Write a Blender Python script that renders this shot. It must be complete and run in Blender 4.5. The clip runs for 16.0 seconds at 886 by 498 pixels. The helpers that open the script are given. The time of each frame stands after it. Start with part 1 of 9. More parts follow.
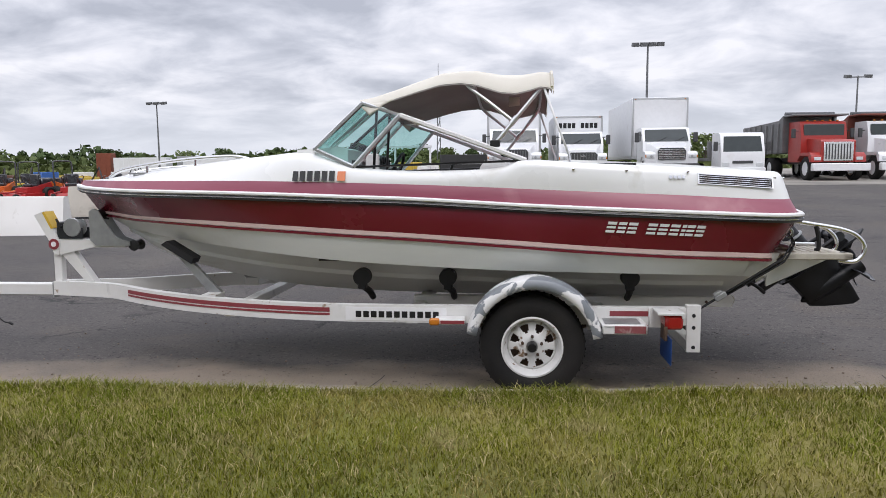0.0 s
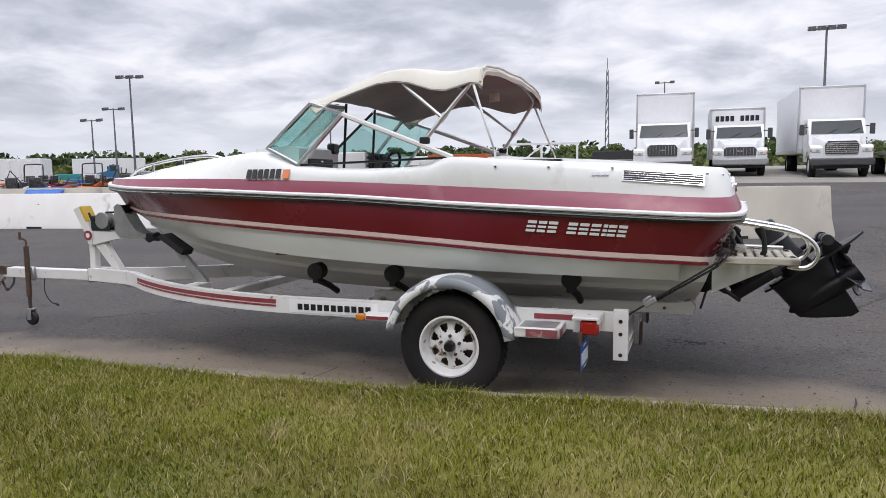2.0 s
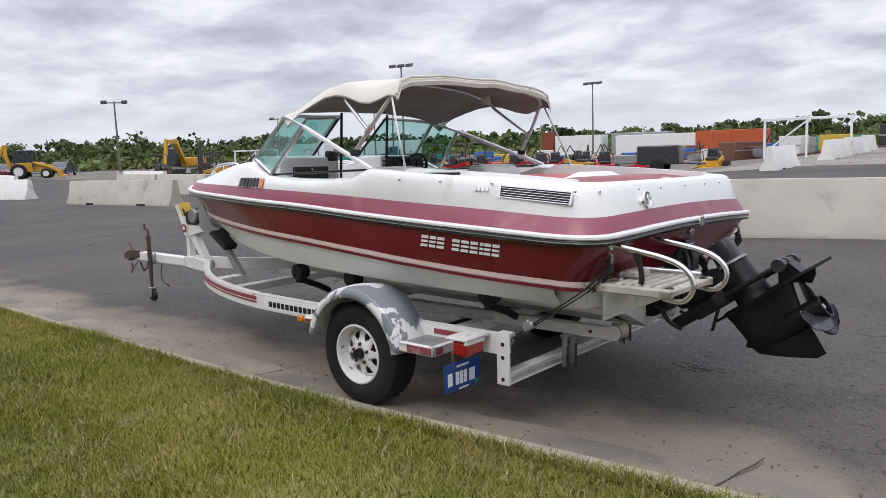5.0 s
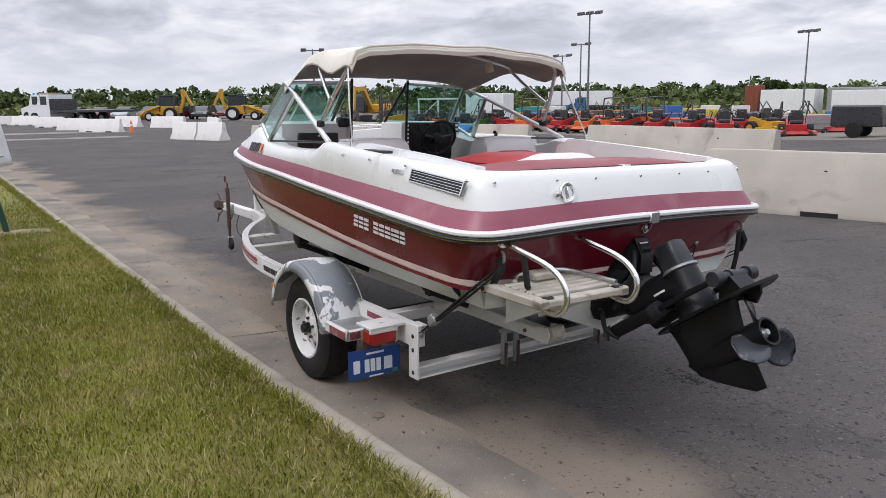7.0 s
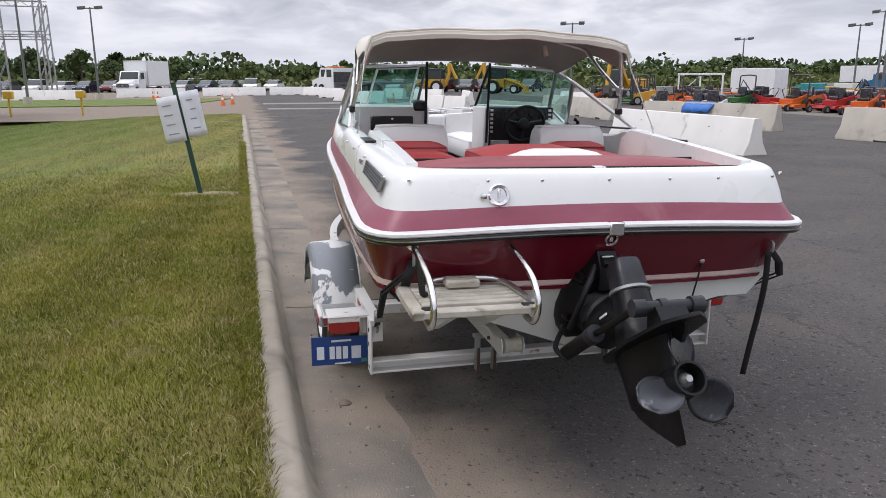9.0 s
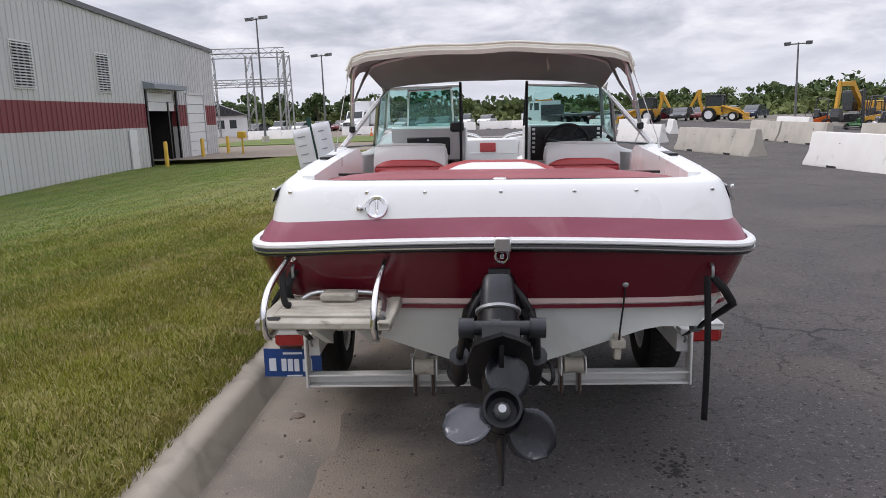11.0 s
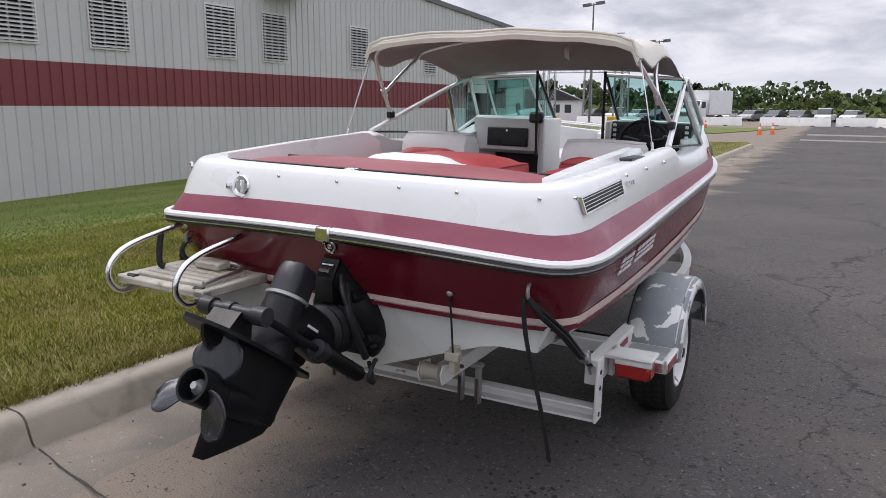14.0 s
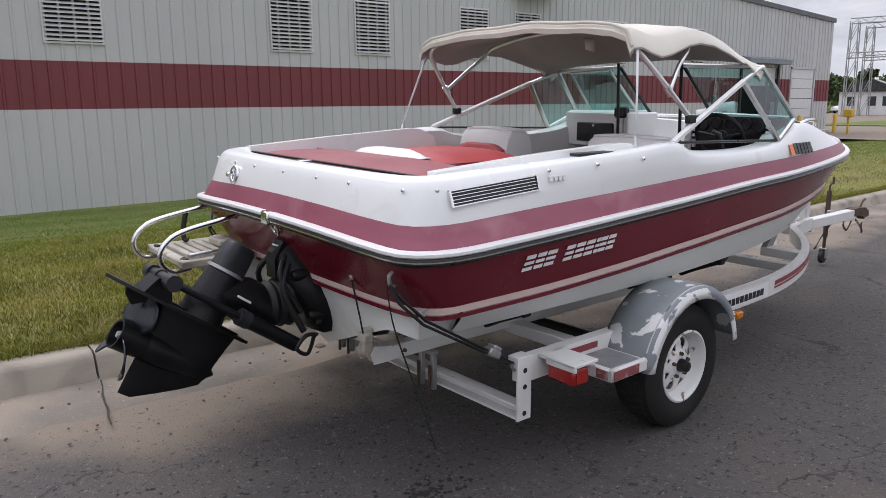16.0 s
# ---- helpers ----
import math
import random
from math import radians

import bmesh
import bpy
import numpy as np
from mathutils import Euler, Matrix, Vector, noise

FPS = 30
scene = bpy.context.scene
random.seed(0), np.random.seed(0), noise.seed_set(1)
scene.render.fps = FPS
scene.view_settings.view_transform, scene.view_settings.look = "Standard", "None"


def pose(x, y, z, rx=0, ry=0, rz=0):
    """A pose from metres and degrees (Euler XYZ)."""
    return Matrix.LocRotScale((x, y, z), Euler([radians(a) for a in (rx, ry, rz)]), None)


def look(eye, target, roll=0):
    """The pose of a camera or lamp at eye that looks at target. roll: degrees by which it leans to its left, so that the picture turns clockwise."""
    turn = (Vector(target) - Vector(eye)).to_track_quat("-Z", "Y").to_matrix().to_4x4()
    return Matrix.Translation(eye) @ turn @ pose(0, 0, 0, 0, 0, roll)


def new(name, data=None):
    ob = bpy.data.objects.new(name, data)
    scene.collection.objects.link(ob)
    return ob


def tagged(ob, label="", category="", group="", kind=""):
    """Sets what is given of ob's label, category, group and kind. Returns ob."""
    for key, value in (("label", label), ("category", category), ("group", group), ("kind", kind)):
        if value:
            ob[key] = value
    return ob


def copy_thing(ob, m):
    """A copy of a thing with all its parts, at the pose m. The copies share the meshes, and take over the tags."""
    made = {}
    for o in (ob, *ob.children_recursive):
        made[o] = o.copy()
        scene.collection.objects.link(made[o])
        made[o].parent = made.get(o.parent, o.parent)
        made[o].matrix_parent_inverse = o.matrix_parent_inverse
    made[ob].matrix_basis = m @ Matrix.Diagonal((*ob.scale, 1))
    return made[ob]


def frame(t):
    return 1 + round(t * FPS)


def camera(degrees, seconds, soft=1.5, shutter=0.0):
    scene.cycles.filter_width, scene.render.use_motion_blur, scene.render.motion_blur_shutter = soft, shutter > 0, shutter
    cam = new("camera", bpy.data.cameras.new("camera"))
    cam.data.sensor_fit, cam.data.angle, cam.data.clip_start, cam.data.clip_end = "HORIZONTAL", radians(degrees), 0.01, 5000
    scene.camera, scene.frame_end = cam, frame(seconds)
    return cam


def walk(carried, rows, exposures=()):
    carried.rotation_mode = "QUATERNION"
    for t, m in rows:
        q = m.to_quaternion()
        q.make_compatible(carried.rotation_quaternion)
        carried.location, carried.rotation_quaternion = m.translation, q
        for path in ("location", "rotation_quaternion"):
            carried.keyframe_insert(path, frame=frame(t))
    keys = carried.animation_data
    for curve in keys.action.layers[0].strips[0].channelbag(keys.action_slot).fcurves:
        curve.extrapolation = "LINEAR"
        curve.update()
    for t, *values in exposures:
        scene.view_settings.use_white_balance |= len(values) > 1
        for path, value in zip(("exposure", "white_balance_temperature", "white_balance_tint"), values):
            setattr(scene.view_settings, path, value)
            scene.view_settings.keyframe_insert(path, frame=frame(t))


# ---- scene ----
cam = camera(61.8, 16.0, 0.8)
PATH = [
    (0, (0.206, 0.185, 1.374), (-0.038, 2.157, 1.147), -0.56),
    (0.5, (0.598, 0.207, 1.338), (0.242, 2.166, 1.143), -0.47),
    (1, (0.897, 0.321, 1.386), (0.4, 2.246, 1.17), -0.84),
    (1.5, (1.276, 0.39, 1.354), (0.643, 2.273, 1.126), -0.84),
    (2, (1.595, 0.514, 1.355), (0.902, 2.376, 1.127), -0.99),
    (2.5, (1.851, 0.691, 1.391), (1.042, 2.497, 1.101), -0.49),
    (3, (2.201, 0.824, 1.408), (1.247, 2.559, 1.13), -0.25),
    (3.5, (2.476, 0.963, 1.417), (1.445, 2.664, 1.211), 0.68),
    (4, (2.745, 1.187, 1.455), (1.651, 2.84, 1.189), -0.27),
    (4.2, (2.882, 1.25, 1.463), (1.741, 2.871, 1.197), -0.73),
    (6.3, (3.931, 2.327, 1.571), (2.359, 3.516, 1.233), -0.9),
    (6.5, (3.991, 2.453, 1.578), (2.389, 3.597, 1.225), -0.4),
    (7, (4.09, 2.757, 1.614), (2.447, 3.829, 1.223), -0.7),
    (7.5, (4.26, 3.081, 1.644), (2.541, 4.012, 1.227), -0.3),
    (8, (4.357, 3.398, 1.634), (2.58, 4.213, 1.213), -0.6),
    (8.5, (4.402, 3.735, 1.676), (2.584, 4.427, 1.211), -0.8),
    (9, (4.493, 4.118, 1.676), (2.593, 4.548, 1.224), -0.3),
    (9.2, (4.572, 4.239, 1.683), (2.661, 4.625, 1.239), 0.0),
    (11.3, (4.511, 5.639, 1.516), (2.551, 5.422, 1.185), -1.6),
    (11.5, (4.532, 5.762, 1.498), (2.574, 5.505, 1.179), -0.9),
    (12, (4.493, 6.07, 1.521), (2.575, 5.645, 1.147), -0.9),
    (12.5, (4.317, 6.32, 1.514), (2.451, 5.705, 1.141), 0.7),
    (13, (4.156, 6.676, 1.513), (2.36, 5.865, 1.174), -1.8),
    (13.5, (4.105, 6.972, 1.53), (2.323, 6.131, 1.189), -1.7),
    (14, (3.909, 7.237, 1.538), (2.207, 6.256, 1.163), 0.3),
    (14.5, (3.766, 7.575, 1.512), (2.162, 6.427, 1.178), -1.6),
    (15, (3.581, 7.852, 1.508), (2.066, 6.596, 1.153), -1.4),
    (15.5, (3.327, 8.072, 1.521), (1.952, 6.667, 1.151), -1.6),
    (16, (3.082, 8.4, 1.53), (1.874, 6.853, 1.149), -0.6),
]
EXPOSURES = [(0, 0.0, 6350, 15), (16, 0.0, 6400, 17)]
walk(cam, [(t, look(eye, target, roll)) for t, eye, target, roll in PATH], EXPOSURES)
SKY_GAIN, SKY_ZENITH, SUN = 1.0, 1.6, 0.95

# ---- sky and light: bright broken overcast, weak wide sun from over the building ----
world = bpy.data.worlds.new("overcast_sky")
scene.world = world
world.use_nodes = True
wn, wl = world.node_tree.nodes, world.node_tree.links
bg = wn["Background"]
sky = wn.new("ShaderNodeTexSky")
sky.sky_type, sky.sun_disc = "NISHITA", False
sky.sun_elevation, sky.sun_rotation = radians(52), radians(172)
coord = wn.new("ShaderNodeTexCoord")
sep = wn.new("ShaderNodeSeparateXYZ")
wl.new(coord.outputs["Generated"], sep.inputs[0])


def wmath(op, a, b=None, clamp=False):
    n = wn.new("ShaderNodeMath")
    n.operation, n.use_clamp = op, clamp
    for i, s in enumerate((a, b)):
        if s is None:
            continue
        if isinstance(s, (int, float)):
            n.inputs[i].default_value = s
        else:
            wl.new(s, n.inputs[i])
    return n.outputs[0]


# clouds lie on a flat layer overhead: project the direction on to it
up = wmath("MAXIMUM", sep.outputs[2], 0.0)
den = wmath("ADD", up, 0.22)
flat = wn.new("ShaderNodeCombineXYZ")
wl.new(wmath("DIVIDE", sep.outputs[0], den), flat.inputs[0])
wl.new(wmath("DIVIDE", sep.outputs[1], den), flat.inputs[1])
flat.inputs[2].default_value = 2.3
cloud_a = wn.new("ShaderNodeTexNoise")
cloud_a.inputs["Scale"].default_value, cloud_a.inputs["Detail"].default_value = 2.6, 10.0
cloud_a.inputs["Roughness"].default_value, cloud_a.inputs["Distortion"].default_value = 0.54, 0.30
cloud_b = wn.new("ShaderNodeTexNoise")
cloud_b.inputs["Scale"].default_value, cloud_b.inputs["Detail"].default_value = 0.8, 5.0
for n in (cloud_a, cloud_b):
    wl.new(flat.outputs[0], n.inputs["Vector"])
mixed = wmath("ADD", wmath("MULTIPLY", cloud_a.outputs["Fac"], 0.62), wmath("MULTIPLY", cloud_b.outputs["Fac"], 0.38))
ramp = wn.new("ShaderNodeValToRGB")
wl.new(mixed, ramp.inputs[0])
els = ramp.color_ramp.elements
els[0].position, els[0].color = 0.39, (0.50, 0.53, 0.585, 1)
els[1].position, els[1].color = 0.595, (1.0, 1.01, 1.03, 1)
e = els.new(0.465)
e.color = (0.65, 0.68, 0.735, 1)
e = els.new(0.52)
e.color = (0.80, 0.825, 0.87, 1)
# towards the skyline the layer is seen edge-on and evens out to bright haze
haze = wn.new("ShaderNodeMixRGB")
wl.new(wmath("SUBTRACT", 1.0, wmath("MULTIPLY", up, 10.0, True), True), haze.inputs[0])
wl.new(ramp.outputs[0], haze.inputs[1])
haze.inputs[2].default_value = (0.80, 0.85, 0.91, 1)
# a little of the clear sky above shows through
thin = wn.new("ShaderNodeMixRGB")
thin.inputs[0].default_value = 0.06
wl.new(haze.outputs[0], thin.inputs[1])
skyscale = wn.new("ShaderNodeMixRGB")
skyscale.blend_type, skyscale.inputs[0].default_value = "MULTIPLY", 1.0
skyscale.inputs[2].default_value = (0.12, 0.12, 0.12, 1)
wl.new(sky.outputs[0], skyscale.inputs[1])
wl.new(skyscale.outputs[0], thin.inputs[2])
# an overcast sky brightens towards the zenith
zen = wmath("ADD", 0.95, wmath("MULTIPLY", wmath("MULTIPLY", up, up), SKY_ZENITH))
gain = wn.new("ShaderNodeMixRGB")
gain.blend_type, gain.inputs[0].default_value = "MULTIPLY", 1.0
wl.new(thin.outputs[0], gain.inputs[1])
wl.new(zen, gain.inputs[2])
wl.new(gain.outputs[0], bg.inputs[0])
bg.inputs[1].default_value = SKY_GAIN

sun = new("sun", bpy.data.lights.new("sun", "SUN"))
sun.data.energy, sun.data.angle, sun.data.color = SUN, radians(18), (1.0, 0.96, 0.9)
sun.matrix_world = look((3, -20, 26), (0, 0, 0))


# ---- materials ----
def mat(name, col, rough=0.5, metal=0.0, col2=None, scale=6.0, fine=90.0, amount=0.5, bump=0.05, spec=0.5, coat=0.0, stretch=None, trans=0.0):
    """A surface of two colours mixed by a broad and a fine noise, with roughness and relief that follow the fine one."""
    m = bpy.data.materials.new(name)
    m.use_nodes = True
    n, l = m.node_tree.nodes, m.node_tree.links
    p = n["Principled BSDF"]
    tc = n.new("ShaderNodeTexCoord")
    src = tc.outputs["Object"]
    if stretch:
        mp = n.new("ShaderNodeMapping")
        mp.inputs["Scale"].default_value = stretch
        l.new(src, mp.inputs["Vector"])
        src = mp.outputs[0]
    a = n.new("ShaderNodeTexNoise")
    a.inputs["Scale"].default_value, a.inputs["Detail"].default_value = scale, 6.0
    b = n.new("ShaderNodeTexNoise")
    b.inputs["Scale"].default_value, b.inputs["Detail"].default_value = fine, 3.0
    l.new(src, a.inputs["Vector"])
    l.new(src, b.inputs["Vector"])
    col2 = col2 or tuple(c * 0.78 for c in col)
    r1 = n.new("ShaderNodeMapRange")
    r1.inputs["From Min"].default_value, r1.inputs["From Max"].default_value = 0.36, 0.66
    l.new(a.outputs["Fac"], r1.inputs["Value"])
    f = n.new("ShaderNodeMath")
    f.operation = "MULTIPLY_ADD"
    l.new(r1.outputs[0], f.inputs[0])
    f.inputs[1].default_value = amount
    g = n.new("ShaderNodeMath")
    g.operation = "MULTIPLY"
    l.new(b.outputs["Fac"], g.inputs[0])
    g.inputs[1].default_value = amount * 0.5
    l.new(g.outputs[0], f.inputs[2])
    f.use_clamp = True
    mx = n.new("ShaderNodeMixRGB")
    mx.inputs[1].default_value, mx.inputs[2].default_value = (*col, 1), (*col2, 1)
    l.new(f.outputs[0], mx.inputs[0])
    l.new(mx.outputs[0], p.inputs["Base Color"])
    rr = n.new("ShaderNodeMapRange")
    rr.inputs["To Min"].default_value, rr.inputs["To Max"].default_value = max(rough - 0.1, 0.03), min(rough + 0.12, 1)
    l.new(a.outputs["Fac"], rr.inputs["Value"])
    l.new(rr.outputs[0], p.inputs["Roughness"])
    p.inputs["Metallic"].default_value = metal
    p.inputs["Specular IOR Level"].default_value = spec
    p.inputs["Coat Weight"].default_value = coat
    p.inputs["Coat Roughness"].default_value = 0.12
    p.inputs["Transmission Weight"].default_value = trans
    if bump:
        bp = n.new("ShaderNodeBump")
        bp.inputs["Strength"].default_value, bp.inputs["Distance"].default_value = bump, 0.01
        l.new(b.outputs["Fac"], bp.inputs["Height"])
        l.new(bp.outputs[0], p.inputs["Normal"])
    return m


def patches(m, col, scale, lo, hi, rough=None, detail=8.0):
    """Lays patches of another colour (worn-off paint, stains, rust) over a material made by mat()."""
    n, l = m.node_tree.nodes, m.node_tree.links
    p = n["Principled BSDF"]
    old = p.inputs["Base Color"].links[0].from_socket
    tc = n.new("ShaderNodeTexCoord")
    t = n.new("ShaderNodeTexNoise")
    t.inputs["Scale"].default_value, t.inputs["Detail"].default_value, t.inputs["Distortion"].default_value = scale, detail, 0.6
    l.new(tc.outputs["Object"], t.inputs["Vector"])
    r = n.new("ShaderNodeMapRange")
    r.inputs["From Min"].default_value, r.inputs["From Max"].default_value = lo, hi
    l.new(t.outputs["Fac"], r.inputs["Value"])
    mx = n.new("ShaderNodeMixRGB")
    mx.inputs[2].default_value = (*col, 1)
    l.new(r.outputs[0], mx.inputs[0])
    l.new(old, mx.inputs[1])
    l.new(mx.outputs[0], p.inputs["Base Color"])
    return m


def varied(m, amount=0.25):
    """Pieces that share this material differ a little in brightness."""
    n, l = m.node_tree.nodes, m.node_tree.links
    p = n["Principled BSDF"]
    old = p.inputs["Base Color"].links[0].from_socket
    oi = n.new("ShaderNodeObjectInfo")
    r = n.new("ShaderNodeMapRange")
    r.inputs["To Min"].default_value, r.inputs["To Max"].default_value = 1 - amount, 1 + amount
    l.new(oi.outputs["Random"], r.inputs["Value"])
    mx = n.new("ShaderNodeMixRGB")
    mx.blend_type, mx.inputs[0].default_value = "MULTIPLY", 1.0
    l.new(old, mx.inputs[1])
    l.new(r.outputs[0], mx.inputs[2])
    l.new(mx.outputs[0], p.inputs["Base Color"])
    return m


def glass(name, tint, rough=0.02):
    m = bpy.data.materials.new(name)
    m.use_nodes = True
    n, l = m.node_tree.nodes, m.node_tree.links
    out = n["Material Output"]
    tr, gl, mx = n.new("ShaderNodeBsdfTransparent"), n.new("ShaderNodeBsdfGlossy"), n.new("ShaderNodeMixShader")
    lw = n.new("ShaderNodeLayerWeight")
    lw.inputs[0].default_value = 0.5
    pw, fr = n.new("ShaderNodeMath"), n.new("ShaderNodeMath")
    pw.operation, fr.operation = "POWER", "MULTIPLY_ADD"
    l.new(lw.outputs["Facing"], pw.inputs[0])
    pw.inputs[1].default_value, fr.inputs[1].default_value, fr.inputs[2].default_value = 4.0, 0.75, 0.07
    l.new(pw.outputs[0], fr.inputs[0])
    tr.inputs[0].default_value = (*tint, 1)
    gl.inputs[0].default_value, gl.inputs[1].default_value = (0.95, 0.98, 0.98, 1), rough
    l.new(fr.outputs[0], mx.inputs[0])
    l.new(tr.outputs[0], mx.inputs[1])
    l.new(gl.outputs[0], mx.inputs[2])
    l.new(mx.outputs[0], out.inputs[0])
    return m


GEL_WHITE = patches(mat("white_gelcoat", (0.83, 0.84, 0.83), 0.28, col2=(0.74, 0.75, 0.73), scale=2.2, fine=40, amount=0.35, bump=0.01, coat=0.25), (0.62, 0.61, 0.56), 3.0, 0.62, 0.80)
HULL_WHITE = patches(mat("hull_white", (0.74, 0.76, 0.73), 0.33, col2=(0.62, 0.64, 0.60), scale=1.6, fine=30, amount=0.5, bump=0.015, stretch=(0.35, 1, 2.5)), (0.50, 0.49, 0.42), 2.4, 0.60, 0.82)
GEL_RED = mat("dark_red_gelcoat", (0.125, 0.0045, 0.014), 0.24, col2=(0.155, 0.011, 0.022), scale=3.0, fine=25, amount=0.6, bump=0.008, coat=0.3)
BAND = patches(mat("faded_maroon_band", (0.225, 0.040, 0.072), 0.34, col2=(0.300, 0.082, 0.120), scale=1.5, fine=14, amount=0.85, bump=0.01, stretch=(0.5, 1, 3)), (0.40, 0.17, 0.20), 2.6, 0.58, 0.78)
STRIPE_PALE = mat("pale_pinstripe", (0.62, 0.47, 0.43), 0.4, amount=0.3)
CHROME = mat("chrome", (0.80, 0.80, 0.80), 0.12, 1.0, amount=0.12, bump=0.0)
ALU = mat("brushed_aluminium", (0.70, 0.71, 0.71), 0.32, 1.0, scale=20, amount=0.25, bump=0.02)
RAIL_WHITE = mat("white_rubrail_vinyl", (0.80, 0.80, 0.79), 0.35, amount=0.15)
BLACK = mat("black_rubber", (0.010, 0.010, 0.011), 0.62, amount=0.5, bump=0.08)
BLACK_GLOSS = mat("black_trim", (0.009, 0.009, 0.010), 0.3, amount=0.4, bump=0.02)
DRIVE = patches(mat("drive_black_paint", (0.0042, 0.0044, 0.005), 0.36, col2=(0.009, 0.0094, 0.0105), scale=7, fine=55, amount=0.7, bump=0.12, spec=0.28), (0.030, 0.031, 0.034), 9.0, 0.66, 0.78)
DRIVE_GREY = mat("drive_grey_cap", (0.034, 0.036, 0.041), 0.34, col2=(0.014, 0.015, 0.017), scale=9, amount=0.8, spec=0.35)
PROP = patches(mat("propeller_paint", (0.012, 0.0135, 0.018), 0.26, col2=(0.022, 0.024, 0.031), scale=10, amount=0.5), (0.16, 0.165, 0.175), 9.0, 0.66, 0.72)
# paler base colour paints the sky's reflection on one blade; the patches are scuffs
PROP_SKY_GLINT = patches(mat("worn_blade_sky_glint", (0.045, 0.048, 0.056), 0.22, 0.3, col2=(0.07, 0.073, 0.08), scale=14, amount=0.5), (0.22, 0.22, 0.23), 8.0, 0.62, 0.70)
VINYL_GREY = mat("grey_vinyl", (0.66, 0.66, 0.65), 0.45, col2=(0.56, 0.555, 0.545), scale=4, fine=140, amount=0.4, bump=0.06)
VINYL_WHITE = mat("white_vinyl", (0.78, 0.78, 0.77), 0.42, amount=0.15, fine=140, bump=0.05)
VINYL_RED = mat("red_vinyl", (0.36, 0.030, 0.032), 0.42, col2=(0.44, 0.075, 0.075), scale=3, fine=140, amount=0.6, bump=0.06)
VINYL_FADED = mat("faded_red_vinyl", (0.33, 0.095, 0.105), 0.5, col2=(0.26, 0.062, 0.072), scale=2.5, fine=140, amount=0.8, bump=0.06)
CARPET = mat("dark_carpet", (0.035, 0.030, 0.032), 0.95, fine=300, amount=0.7, bump=0.3)
CANVAS = mat("beige_canvas", (0.72, 0.69, 0.61), 0.85, col2=(0.60, 0.57, 0.50), scale=3.5, fine=350, amount=0.55, bump=0.12)
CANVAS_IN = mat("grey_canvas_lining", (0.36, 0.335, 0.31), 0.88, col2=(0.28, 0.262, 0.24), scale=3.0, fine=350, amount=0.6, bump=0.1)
TEAK = patches(mat("weathered_plastic_slat", (0.52, 0.49, 0.42), 0.6, col2=(0.34, 0.31, 0.25), scale=9, fine=120, amount=0.7, bump=0.12), (0.20, 0.175, 0.13), 14.0, 0.60, 0.76)
TRAILER_WHITE = patches(patches(mat("trailer_white_paint", (0.74, 0.74, 0.72), 0.38, col2=(0.62, 0.61, 0.58), scale=4, fine=60, amount=0.5, bump=0.04), (0.30, 0.22, 0.14), 11.0, 0.665, 0.72), (0.35, 0.35, 0.34), 5.0, 0.64, 0.80)
FENDER_PEEL = patches(mat("peeling_fender_paint", (0.78, 0.78, 0.77), 0.36, col2=(0.68, 0.68, 0.66), scale=4, amount=0.3, bump=0.03), (0.215, 0.235, 0.255), 5.5, 0.50, 0.525, detail=5.0)
FENDER_TOP = patches(mat("bare_fender_primer", (0.20, 0.22, 0.235), 0.45, col2=(0.28, 0.30, 0.31), scale=5, amount=0.6, bump=0.03), (0.78, 0.78, 0.77), 7.0, 0.595, 0.615, detail=7.0)
DECAL_RED = mat("maroon_decal", (0.20, 0.022, 0.030), 0.4, col2=(0.27, 0.06, 0.07), scale=5, amount=0.6)
DECAL_BLACK = mat("black_decal", (0.012, 0.012, 0.013), 0.4, amount=0.3)
DECAL_WHITE = mat("white_decal", (0.80, 0.80, 0.80), 0.35, amount=0.15)
DECAL_ORANGE = mat("orange_sticker", (0.72, 0.22, 0.09), 0.45, amount=0.3)
TYRE = mat("tyre_rubber", (0.010, 0.010, 0.010), 0.8, col2=(0.024, 0.022, 0.020), scale=5, fine=80, amount=0.7, bump=0.15, spec=0.3)
RIM = patches(mat("white_wheel_paint", (0.76, 0.76, 0.74), 0.35, amount=0.3, bump=0.03), (0.20, 0.12, 0.06), 16.0, 0.60, 0.68)
RUST = mat("rusty_steel", (0.13, 0.075, 0.045), 0.7, 0.3, col2=(0.06, 0.045, 0.038), scale=14, fine=120, amount=0.8, bump=0.2)
GALV = mat("galvanised_steel", (0.42, 0.43, 0.43), 0.45, 0.7, col2=(0.30, 0.31, 0.31), scale=12, amount=0.6, bump=0.05)
TAPE_FADED = patches(mat("faded_red_tape", (0.27, 0.075, 0.080), 0.5, amount=0.6, scale=12), (0.50, 0.42, 0.40), 14.0, 0.55, 0.72)
LENS_RED = mat("red_lamp_lens", (0.33, 0.014, 0.012), 0.18, amount=0.4, scale=30, coat=0.3)
LENS_AMBER = mat("amber_lamp_lens", (0.60, 0.20, 0.02), 0.2, amount=0.4, scale=30)
PLATE_BLUE = mat("blue_plate_enamel", (0.012, 0.060, 0.235), 0.35, amount=0.3)
PLATE_TXT = mat("plate_white_figures", (0.72, 0.76, 0.82), 0.4, amount=0.15)
WINDSHIELD = glass("green_tinted_glass", (0.46, 0.70, 0.66))


